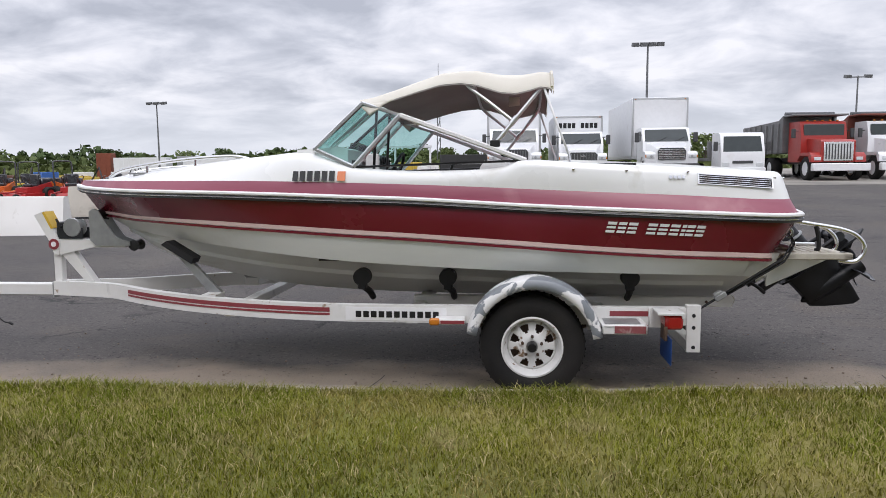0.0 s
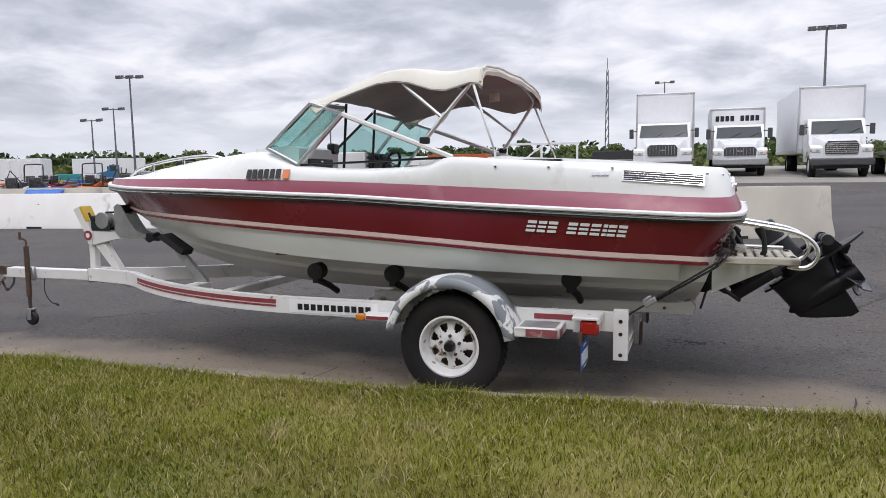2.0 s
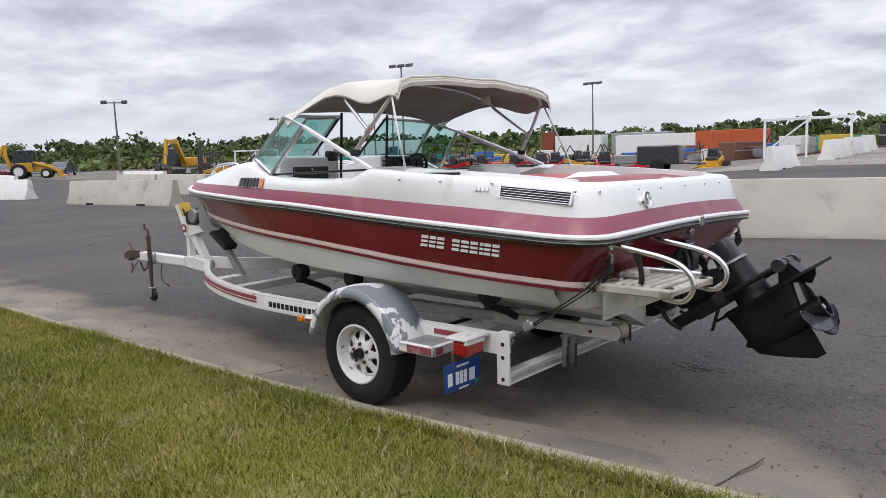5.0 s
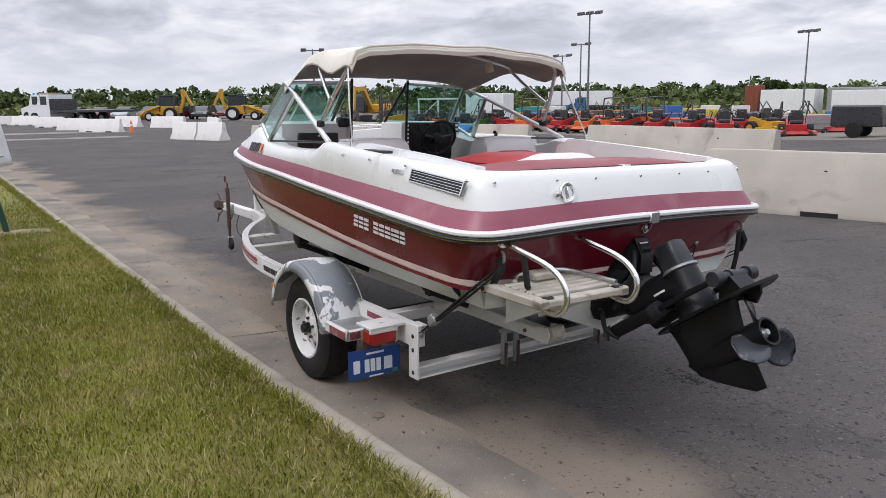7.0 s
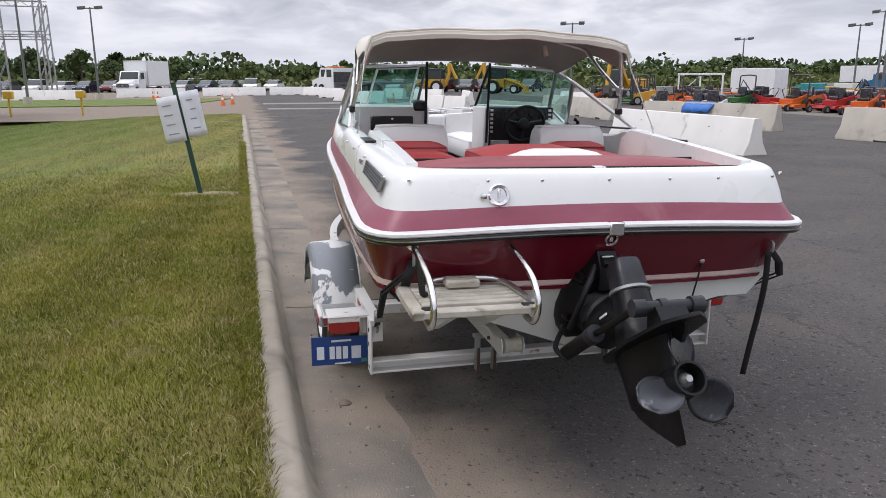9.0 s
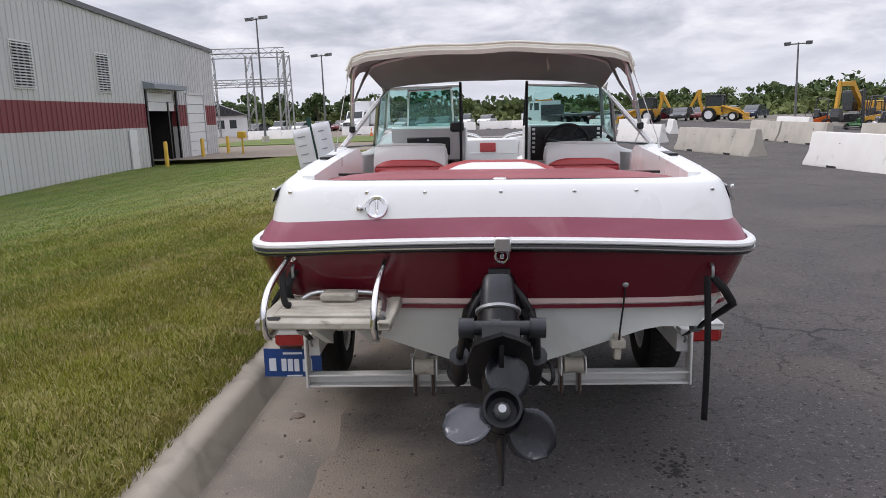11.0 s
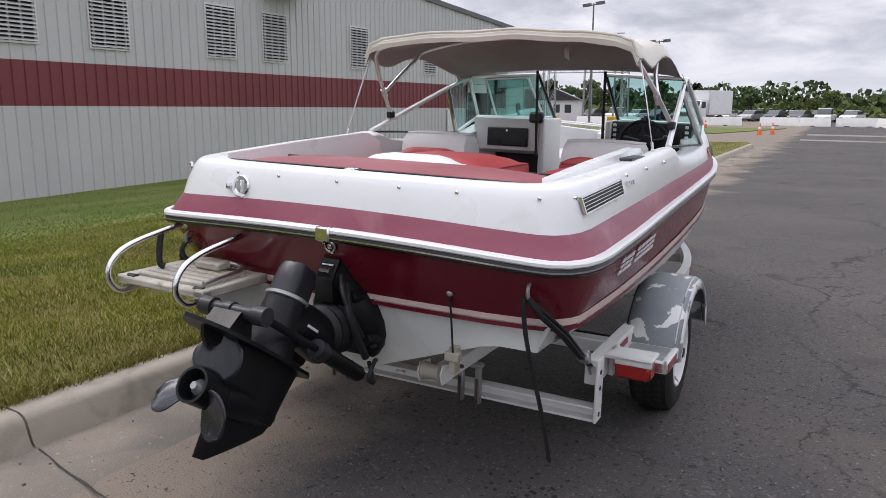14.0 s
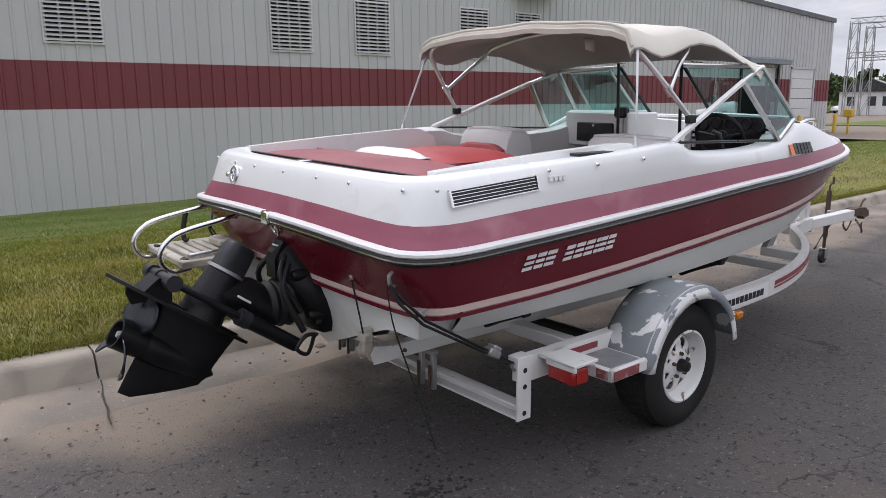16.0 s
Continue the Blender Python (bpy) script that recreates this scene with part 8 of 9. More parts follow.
def car(x, y, rot, paint, label, pickup=False):
    t = thing("pickup_truck" if pickup else "car", pose(x, y, 0, 0, 0, rot), label, "pickup" if pickup else "car", "cars in the far lot")
    L = 5.2 if pickup else 4.6
    pr = [(-L / 2, 0.35), (-L / 2 - 0.02, 0.62), (-L / 2 + 0.12, 0.78), (-L / 2 + 1.15, 0.95), (L / 2 - 0.1, 0.98), (L / 2, 0.85), (L / 2 + 0.02, 0.40), (L / 2 - 0.1, 0.28), (-L / 2 + 0.15, 0.28)]
    part("body", M().prism(pr, 0, -0.88, 0.88), paint, t, angle=45)
    if pickup:
        cabp = [(-L / 2 + 1.2, 0.93), (-L / 2 + 1.75, 1.62), (-L / 2 + 1.9, 1.68), (-L / 2 + 3.0, 1.68), (-L / 2 + 3.1, 0.95)]
    else:
        cabp = [(-L / 2 + 1.05, 0.93), (-L / 2 + 1.8, 1.38), (-L / 2 + 2.05, 1.44), (L / 2 - 1.25, 1.42), (L / 2 - 0.35, 0.97)]
    part("cabin", M().prism(cabp, 0, -0.74, 0.74), GLASS_DK, t, "dark glasshouse", angle=45)
    rp = [(p[0], p[1]) for p in cabp[1:4]]
    part("roof", M().prism([(rp[0][0] + 0.03, rp[0][1] - 0.02), (rp[1][0], rp[1][1] + 0.02), (rp[2][0], rp[2][1] + 0.02), (rp[2][0], rp[2][1] - 0.05), (rp[1][0], rp[1][1] - 0.06)], 0, -0.76, 0.76), paint, t, angle=45)
    for s in (-1, 1):
        for yy in (-L / 2 + 0.85, L / 2 - 0.95):
            vwheel(t, s * 0.80, yy, 0.32, 0.2)
        part("headlight", M().box(s * 0.62 - 0.16, s * 0.62 + 0.16, -L / 2 - 0.04, -L / 2 + 0.08, 0.60, 0.72, 0.02), LAMP, t)
        part("tail_light", M().box(s * 0.72 - 0.10, s * 0.72 + 0.10, L / 2 - 0.05, L / 2 + 0.03, 0.66, 0.84, 0.02), LENS_RED, t)
    part("bumper", M().box(-0.86, 0.86, -L / 2 - 0.06, -L / 2 + 0.05, 0.36, 0.52, 0.03), paint, t)
    return t


kinds = {}
paints = [("white", PAINT_W), ("silver", SILVER), ("navy blue", DKBLUE), ("maroon", MAROON), ("charcoal", CHAR)]
for nm, pm in paints:
    kinds[nm] = car(0, 0, 0, pm, nm + " sedan parked in the far lot")
kinds["pickup"] = car(0, 0, 0, PAINT_W, "white pickup truck parked in the far lot", True)
r = random.Random(5)
spots = []
for i in range(15):
    spots.append((-97 - r.uniform(0, 2) - i * 0.25, -36 + i * 2.9, 80 + r.uniform(-6, 6)))
for i in range(10):
    spots.append((-108 - r.uniform(0, 2), -30 + i * 3.4, 75 + r.uniform(-6, 6)))
for i in range(9):
    spots.append((-88 + i * 1.2 + r.uniform(-1, 1), 14.5 + i * 2.4, 60 + r.uniform(-8, 8)))
first = dict(kinds)
names = list(kinds)
for i, (x, y, a) in enumerate(spots):
    k = names[(i * 7 + i // 3) % len(names)] if y < 12 else ("charcoal", "maroon", "silver", "navy blue", "maroon")[i % 5]
    if k in first:
        first.pop(k).matrix_world = pose(x, y, 0, 0, 0, a)
    else:
        copy_thing(kinds[k], pose(x, y, 0, 0, 0, a))


def tow_truck(x, y, rot, size=1.0):
    t = thing("rollback_truck", pose(x, y, 0, 0, 0, rot) @ Matrix.Scale(size, 4), "white rollback tow truck with a black flat deck", "tow truck", "tow trucks")
    part("hood", M().prism([(0, 0.6), (0, 1.25), (1.4, 1.55), (1.4, 0.6)], 0, -0.95, 0.95), PAINT_W, t, "white sloped hood", angle=50)
    part("cab", M().prism([(1.3, 0.6), (1.3, 1.55), (1.65, 2.35), (2.8, 2.35), (2.8, 0.6)], 0, -1.05, 1.05), PAINT_W, t, "white cab", angle=50)
    part("windscreen", M().box(-0.9, 0.9, 1.36, 1.46, 1.6, 2.2, 0.02), GLASS_DK, t)
    for s in (-1, 1):
        part("side_window", M().box(min(s * 1.04, s * 1.06), max(s * 1.04, s * 1.06), 1.75, 2.5, 1.55, 2.2, 0.01), GLASS_DK, t)
        vwheel(t, s * 0.95, 0.8, 0.48)
        vwheel(t, s * 0.9, 6.4, 0.48, 0.45)
    part("light_bar", M().box(-0.6, 0.6, 2.0, 2.25, 2.37, 2.48, 0.03), LENS_AMBER, t, "amber roof light bar")
    part("deck", M().box(-1.2, 1.2, 3.0, 9.6, 0.95, 1.15, 0.03).box(-1.2, 1.2, 3.0, 3.12, 1.15, 2.0, 0.02), CHAR, t, "black flat deck")
    part("bumper", M().box(-1.1, 1.1, -0.2, 0.0, 0.42, 0.68, 0.03), CHROME, t)
    return t


tow_truck(-73.5, 9.6, -60, 1.12)
tow_truck(-79.0, 9.5, -62, 1.15)
box_truck(-76.5, -10.3, 72, "white box truck parked beyond the far barriers", 2.2, 2.5, 1.0, 3.5, 5.0)


# ---- machines and equipment in the yard ----
def mower(x, y, rot, paint, colour, bar):
    t = thing("ride_on_mower", pose(x, y, 0, 0, 0, rot), colour + " ride-on mower standing in the equipment row", "mower", "row of mowers")
    part("deck", M().prism([(-0.55, 0.16), (-0.62, 0.22), (-0.55, 0.32), (0.35, 0.34), (0.35, 0.16)], 0, -0.68, 0.68), paint, t, "painted cutting deck", angle=50)
    part("body", M().prism([(-0.2, 0.32), (-0.2, 0.55), (0.35, 0.62), (0.95, 0.78), (1.05, 0.60), (1.0, 0.32)], 0, -0.36, 0.36), paint, t, "painted mower body", angle=50)
    part("engine", M().box(-0.28, 0.28, 0.6, 1.05, 0.62, 0.95, 0.05), CHAR, t, "black engine")
    st = part("seat", M().box(-0.24, 0.24, 0.05, 0.5, 0.60, 0.72, 0.04), CHAR, t, "black seat")
    part("seat_back", M().box(-0.23, 0.23, 0.42, 0.54, 0.70, 1.12, 0.05), CHAR, st)
    for s in (-1, 1):
        part("lever", M().tube([(s * 0.30, 0.1, 0.6), (s * 0.30, -0.15, 1.0), (s * 0.12, -0.22, 1.05)], 0.02, 6), CHAR, t)
        vwheel(t, s * 0.52, 0.72, 0.29, 0.26, rim=paint)
        vwheel(t, s * 0.48, -0.85, 0.16, 0.14)
        part("caster_arm", M().tube([(s * 0.48, -0.85, 0.34), (s * 0.40, -0.5, 0.36), (s * 0.3, -0.1, 0.40)], 0.035, 6), paint, t)
    if bar:
        part("roll_bar", M().tube(smooth_path([(-0.5, 0.75, 0.5), (-0.5, 0.80, 1.5), (-0.38, 0.82, 1.68), (0.38, 0.82, 1.68), (0.5, 0.80, 1.5), (0.5, 0.75, 0.5)], 3), 0.035, 8), CHAR, t, "black roll bar")
    return t


protos = [mower(-27.5, 28.6, 20, ORG, "orange", True), mower(-25.3, 29.2, 10, REDM, "red", False), mower(-23.2, 28.9, 30, ORG, "orange", False), mower(-21.3, 29.4, -15, REDM, "red", False), mower(-30.6, 27.8, 15, GRN, "green", True), mower(-14.2, 31.0, 80, YEL, "yellow", False), mower(-21.8, 20.6, 30, BOX_W, "white", False)]
for i, (x, y, a, k) in enumerate(((-19.5, 29.8, 20, 3), (-17.5, 29.6, 5, 1), (-16.0, 30.2, 40, 3), (-33.0, 26.6, 10, 0), (-35.2, 26.4, -20, 0), (-37.3, 25.4, 30, 4), (-28.9, 30.4, -30, 2), (-24.0, 31.2, 15, 0), (-18.4, 32.0, 60, 1), (-12.8, 30.3, 35, 3), (-9.3, 33.0, 10, 5), (-39.6, 23.4, 15, 0), (-31.8, 30.0, 50, 1), (-13.0, 34.2, 5, 3), (-26.3, 30.2, 60, 1), (-22.4, 31.0, -40, 2), (-20.4, 31.6, 75, 0), (-16.8, 32.2, 15, 1), (-15.2, 33.4, 80, 3), (-29.6, 29.2, 100, 1), (-27.0, 32.6, 35, 3), (-33.9, 28.4, 70, 1), (-36.0, 28.0, 40, 2), (-24.9, 34.0, 10, 4), (-19.0, 34.6, 50, 2), (-22.6, 19.3, 80, 6), (-23.6, 20.9, 10, 6))):
    copy_thing(protos[k], pose(x, y, 0, 0, 0, a))


def backhoe(x, y, rot):
    t = thing("backhoe_loader", pose(x, y, 0, 0, 0, rot), "yellow and black backhoe loader with its arm folded", "backhoe", "backhoe loaders")
    part("hood", M().prism([(-2.2, 0.7), (-2.2, 1.25), (-0.8, 1.45), (-0.8, 0.7)], 0, -0.45, 0.45), YEL, t, "yellow engine hood", angle=50)
    cab = part("cab", M().box(-0.65, 0.65, -0.8, 0.8, 2.45, 2.6, 0.05), CHAR, t, "dark glazed cab")
    for sx in (-0.6, 0.6):
        for yy in (-0.75, 0.75):
            part("cab_post", M().box(sx - 0.05, sx + 0.05, yy - 0.05, yy + 0.05, 0.9, 2.45, 0.01), CHAR, cab)
    part("cab_glass", M().box(-0.58, 0.58, -0.72, 0.72, 1.5, 2.42, 0.02), GLASS_DK, cab)
    part("cab_base", M().box(-0.6, 0.6, -0.8, 0.9, 0.6, 1.45, 0.05), YEL, t)
    for s in (-1, 1):
        vwheel(t, s * 0.85, 0.4, 0.68, 0.45, rim=PAINT_W)
        vwheel(t, s * 0.80, -1.8, 0.45, 0.35, rim=PAINT_W)
        part("loader_arm", M().tube([(s * 0.6, -0.7, 1.5), (s * 0.6, -2.3, 0.95), (s * 0.6, -2.9, 0.5)], 0.09, 6), YEL, t)
    part("bucket", M().prism([(-3.4, 0.12), (-2.9, 0.1), (-2.75, 0.4), (-2.9, 0.8), (-3.0, 0.75), (-2.95, 0.3), (-3.4, 0.22)], 0, -1.05, 1.05), YEL, t, angle=50)
    boom = part("hoe_boom", M().prism([(1.0, 0.8), (1.25, 0.8), (1.7, 2.2), (1.6, 3.1), (1.35, 3.1), (1.4, 2.2)], 0, -0.14, 0.14), YEL, t, "yellow hoe boom", angle=50)
    part("dipper", M().prism([(1.4, 3.15), (1.7, 3.1), (2.5, 1.5), (2.3, 1.4)], 0, -0.11, 0.11), YEL, boom, angle=50)
    part("hoe_bucket", M().prism([(2.25, 1.5), (2.6, 1.5), (2.6, 0.9), (2.2, 0.75), (2.05, 1.0)], 0, -0.3, 0.3), CHAR, boom, angle=50)
    return t


bhoe = backhoe(-75.7, 21.6, -35)
copy_thing(bhoe, pose(-71.0, 27.2, 0, 0, 0, 150))


def excavator(x, y, rot, label):
    t = thing("excavator", pose(x, y, 0, 0, 0, rot) @ Matrix.Scale(0.85, 4), label, "excavator")
    for s in (-1, 1):
        part("track", M().prism([(-1.5, 0.1), (-1.7, 0.4), (-1.5, 0.75), (1.5, 0.75), (1.7, 0.4), (1.5, 0.1)], 0, min(s * 0.7, s * 1.15), max(s * 0.7, s * 1.15)), CHAR, t, "black crawler track", angle=50)
    part("house", M().box(-1.1, 1.1, -0.6, 1.7, 0.95, 1.75, 0.08), YEL, t, "yellow engine house")
    c = part("cab", M().box(-1.1, -0.2, -1.3, 0.1, 1.0, 2.6, 0.08), CHAR, t, "dark cab")
    part("cab_glass", M().box(-1.12, -0.18, -1.32, 0.0, 1.6, 2.45, 0.03), GLASS_DK, c)
    b = part("boom", M().prism([(-0.9, 1.2), (-0.6, 1.2), (-2.2, 3.3), (-3.9, 3.2), (-3.9, 2.9), (-2.4, 2.9)], 0, 0.1, 0.42), YEL, t, "yellow boom", angle=50)
    part("stick", M().prism([(-3.75, 3.2), (-4.0, 3.3), (-4.4, 1.2), (-4.15, 1.2)], 0, 0.14, 0.38), YEL, b, angle=50)
    part("bucket", M().prism([(-4.4, 1.25), (-4.05, 1.2), (-3.75, 0.5), (-4.2, 0.25), (-4.55, 0.6)], 0, -0.1, 0.6), CHAR, b, angle=50)
    return t


excavator(-48.0, 30.4, 35, "yellow crawler excavator with its boom raised")


def forklift(x, y, rot):
    t = thing("forklift", pose(x, y, 0, 0, 0, rot) @ Matrix.Scale(0.82, 4), "yellow forklift with a black mast", "forklift")
    part("body", M().prism([(-0.6, 0.3), (-0.6, 0.8), (0.2, 0.95), (0.9, 1.1), (1.2, 0.9), (1.2, 0.3)], 0, -0.55, 0.55), YEL, t, "yellow body", angle=50)
    m_ = part("mast", M().box(-0.45, -0.33, -0.85, -0.7, 0.1, 2.6, 0.01).box(0.33, 0.45, -0.85, -0.7, 0.1, 2.6, 0.01).box(-0.45, 0.45, -0.85, -0.7, 2.45, 2.6, 0.01).box(-0.45, 0.45, -0.85, -0.7, 1.2, 1.3, 0.01), CHAR, t, "black lifting mast")
    for s in (-1, 1):
        part("fork", M().box(s * 0.28 - 0.06, s * 0.28 + 0.06, -1.9, -0.8, 0.1, 0.15, 0.01), CHAR, m_)
        part("guard_post", M().tube([(s * 0.5, -0.5, 0.8), (s * 0.5, -0.3, 2.1), (s * 0.5, 0.7, 2.1), (s * 0.5, 0.85, 1.0)], 0.04, 8), CHAR, t)
        vwheel(t, s * 0.5, -0.4, 0.32, 0.22)
        vwheel(t, s * 0.48, 0.85, 0.26, 0.2)
    part("guard_roof", M().box(-0.5, 0.5, -0.3, 0.7, 2.08, 2.14, 0.02), CHAR, t)
    return t


fk = forklift(-36.6, 25.6, -20)
copy_thing(fk, pose(-41.5, 28.4, 0, 0, 0, 40) @ Matrix.Scale(0.82, 4))


def container(x, y, rot, L, W, H, m, label, z=0.0, name="shipping_container", wheels=False):
    t = thing(name, pose(x, y, 0, 0, 0, rot), label, "container" if not wheels else "trailer", "containers and trailers in the yard")
    z = 0.95 if wheels else 0.0
    part("box_shell", M().box(-L / 2, L / 2, -W / 2, W / 2, z, z + H, 0.03), m, t)
    n = int(L / 0.6)
    for s in (-1, 1):
        for i in range(n):
            xx = -L / 2 + 0.3 + i * (L - 0.4) / n
            part("side_rib", M().box(xx, xx + 0.18, min(s * W / 2, s * (W / 2 + 0.03)), max(s * W / 2, s * (W / 2 + 0.03)), z + 0.12, z + H - 0.12, 0.01), m, t)
    for s in (-1, 1):
        part("end_door", M().box(L / 2, L / 2 + 0.03, min(s * 0.03, s * (W / 2 - 0.08)), max(s * 0.03, s * (W / 2 - 0.08)), z + 0.1, z + H - 0.1, 0.01), m, t)
    if wheels:
        part("landing_leg", M().box(-L / 2 + 1.8, -L / 2 + 1.95, -0.8, -0.65, 0, z, 0.01).box(-L / 2 + 1.8, -L / 2 + 1.95, 0.65, 0.8, 0, z, 0.01), CHAR, t)
        for yy in (-0.95, 0.95):
            for xx in (L / 2 - 1.0, L / 2 - 2.2):
                part("wheel", M().lathe([(-0.14, 0.3), (-0.12, 0.48), (0.12, 0.48), (0.14, 0.3)], (xx, yy, 0.48), axis=1, seg=18), TYRE, t)
    return t


CORANGE = mat("orange_container_paint", (0.48, 0.095, 0.03), 0.5, amount=0.5)
CRUST = mat("rust_red_container", (0.22, 0.055, 0.025), 0.6, amount=0.6)
container(-40.6, 36.2, 32, 2.9, 2.3, 2.15, BOX_W, "white office container standing in the yard")
container(-23.0, 72.0, 4, 6.1, 2.4, 2.3, CORANGE, "orange shipping container at the yard edge")
container(-31.0, 74.0, 4, 9.0, 2.4, 2.2, BOX_W, "white shipping container at the yard edge")
container(-45.6, 75.5, 10, 1.5, 1.5, 2.9, CRUST, "rust-red upright steel hopper")
container(-41.4, 75.6, 10, 5.4, 2.4, 2.4, BOX_W, "white shipping container at the yard edge")
container(-34.6, 77.0, 10, 6.2, 2.4, 2.5, GALV, "grey shipping container at the yard edge")
container(-64.0, 67.5, 42, 7.6, 2.2, 1.7, BOX_W, "white semi-trailer parked at the yard edge", name="semi_trailer", wheels=True)
bt = tow_truck(-60.0, 61.5, -48, 0.8)
for o in bt.children:
    if o.name.startswith(("cab", "hood")):
        o.data = o.data.copy()
        o.data.materials[0] = BLUE
bt["label"], bt["category"] = "blue cab truck with a black flat deck", "truck"

# stacked goods, tanks and scrap in the yard
CLUT = [mat("clutter_" + n, c, 0.6, amount=0.5) for n, c in (("white", (0.7, 0.7, 0.68)), ("teal", (0.03, 0.25, 0.24)), ("black", (0.03, 0.03, 0.03)), ("rust", (0.16, 0.07, 0.045)), ("blue", (0.04, 0.13, 0.40)), ("yellow", (0.55, 0.38, 0.05)), ("grey", (0.3, 0.3, 0.3)))]
cr = random.Random(3)


def crate(x, y, rot, sx, sy, sz, m, label):
    t = thing("crate", pose(x, y, 0, 0, 0, rot), label, "crate", "goods in the yard")
    part("crate_body", M().box(-sx / 2, sx / 2, -sy / 2, sy / 2, 0.12, sz, 0.03), m, t)
    part("pallet", M().box(-sx / 2 - 0.05, sx / 2 + 0.05, -sy / 2 - 0.05, sy / 2 + 0.05, 0.0, 0.12, 0.01), CLUT[3], t)
    for s in (-1, 1):
        part("batten", M().box(-sx / 2 - 0.015, sx / 2 + 0.015, s * sy / 2 - 0.02, s * sy / 2 + 0.02, sz * 0.5, sz * 0.5 + 0.08, 0.005), CLUT[6], t)
    return t


def skid_pile(x, y, rot):
    """Disc harrow / implement frame: bars, discs and a drawbar."""
    t = thing("farm_implement", pose(x, y, 0, 0, 0, rot), "rusty farm implement frame with discs", "implement", "implements in the yard")
    part("implement_frame", M().tube([(-1.2, 0, 0.6), (1.2, 0, 0.6), (1.2, 1.2, 0.6), (-1.2, 1.2, 0.6)], 0.05, 6, close=True), cr.choice((CLUT[3], ORG, REDM)), t)
    for i in range(7):
        part("disc", M().lathe([(-0.02, 0.28), (0.02, 0.28)], (-1.05 + i * 0.35, 0.6, 0.28), axis=0, seg=14), CLUT[6], t)
    part("drawbar", M().tube([(0, 0, 0.6), (0, -1.5, 0.45)], 0.05, 6), CLUT[3], t)
    part("upright", M().tube([(-0.6, 0.6, 0.6), (-0.2, 0.5, 1.4), (0.4, 0.6, 0.6)], 0.04, 6), CLUT[2], t)
    return t


crate(-4.2, 46.5, 8, 2.9, 1.2, 1.2, CLUT[2], "open black crate of red scrap")
crate(-4.25, 46.42, 8, 1.9, 1.0, 0.95, CLUT[3], "red scrap piled in a crate")
crate(-7.4, 45.5, 15, 2.2, 1.0, 0.9, CLUT[1], "teal plastic crate in the yard")
crate(-9.4, 44.6, -10, 1.2, 1.0, 1.1, CLUT[0], "white crate in the yard")
for i in range(60):
    x, y = cr.uniform(-58, -6), cr.uniform(33, 62)
    crate(x, y, cr.uniform(0, 90), cr.uniform(0.8, 2.4), cr.uniform(0.8, 1.6), cr.uniform(0.4, 1.15), cr.choice(CLUT), "pallet of stored goods in the equipment yard")
for i in range(26):
    skid_pile(cr.uniform(-50, -6), cr.uniform(32, 54), cr.uniform(0, 180))
# steel frames and a lumber rack
for x, y, a in ((-45.0, 34.5, 25), (-6.9, 38.0, 5)):
    t = thing("pipe_rack", pose(x, y, 0, 0, 0, a), "white steel pipe rack frame in the yard", "rack", "pipe racks")
    part("rack_beam", M().box(-1.9, 1.9, -0.06, 0.06, 1.75, 1.87, 0.01), BOX_W, t)
    for xx in (-1.8, 0, 1.8):
        part("rack_leg", M().box(xx - 0.05, xx + 0.05, -0.05, 0.05, 0, 1.75, 0.01), BOX_W, t)
    part("brace", M().tube([(-1.8, 0, 0.3), (0, 0, 1.7)], 0.04, 6), BOX_W, t)

# generator trailer by the yard edge
t = thing("generator_trailer", pose(-9.5, 28.6, 0, 0, 0, 12) @ Matrix.Scale(0.8, 4), "black generator on a small two-wheeled trailer", "generator")
part("housing", M().box(-1.0, 1.0, -0.55, 0.55, 0.45, 1.35, 0.06), CHAR, t, "black ribbed housing")
part("drawbar", M().tube([(1.0, 0, 0.5), (2.1, 0, 0.45)], 0.05, 8), CHAR, t)
for s in (-1, 1):
    part("wheel", M().lathe([(-0.1, 0.2), (-0.08, 0.33), (0.08, 0.33), (0.1, 0.2)], (0, s * 0.68, 0.33), axis=1, seg=18), TYRE, t)

# ---- lamp posts, masts, lattice ----
POLE = mat("grey_pole_paint", (0.16, 0.165, 0.17), 0.5, 0.3, amount=0.4)


def lamp_post(x, y, h, heads, rot=0.0, r0=0.10):
    t = thing("lamp_post", pose(x, y, 0, 0, 0, rot), "tall grey steel floodlight post", "lamp post", "floodlight posts")
    part("pole", M().tube([(0, 0, 0), (0, 0, h)], [r0, r0 * 0.55], 10), POLE, t)
    part("base_block", M().lathe([(0, 0.3), (0.5, 0.28)], (0, 0, 0), axis=2, seg=14), BARRIER, t)
    arm = part("cross_arm", M().tube([(-0.75, 0, h - 0.1), (0.75, 0, h - 0.1)], 0.05, 8), POLE, t)
    for i in range(heads):
        xx = -0.75 + 1.5 * i / max(heads - 1, 1)
        part("lamp_head", M().prism([(-0.32, h + 0.02), (0.25, h + 0.12), (0.30, h - 0.12), (-0.25, h - 0.22)], 0, xx - 0.2, xx + 0.2), POLE, arm, angle=50)
    return t


for x, y, h, n, a in ((7.1, 48.0, 7.85, 4, 0), (25.0, 62.0, 7.1, 2, 0), (-40.0, 45.5, 8.3, 3, 20), (-51.0, 55.1, 7.0, 2, 20), (-54.2, 55.6, 6.1, 2, 20), (-36.3, 69.4, 7.6, 3, 0), (-68.8, 54.0, 5.6, 2, 30), (-55.0, 28.6, 6.0, 2, 60), (-3.8, 81.2, 8.8, 2, 0), (-52.8, -12.3, 9.4, 2, 60), (-63.5, -9.9, 7.4, 2, 70)):
    lamp_post(x, y, h, n, a)


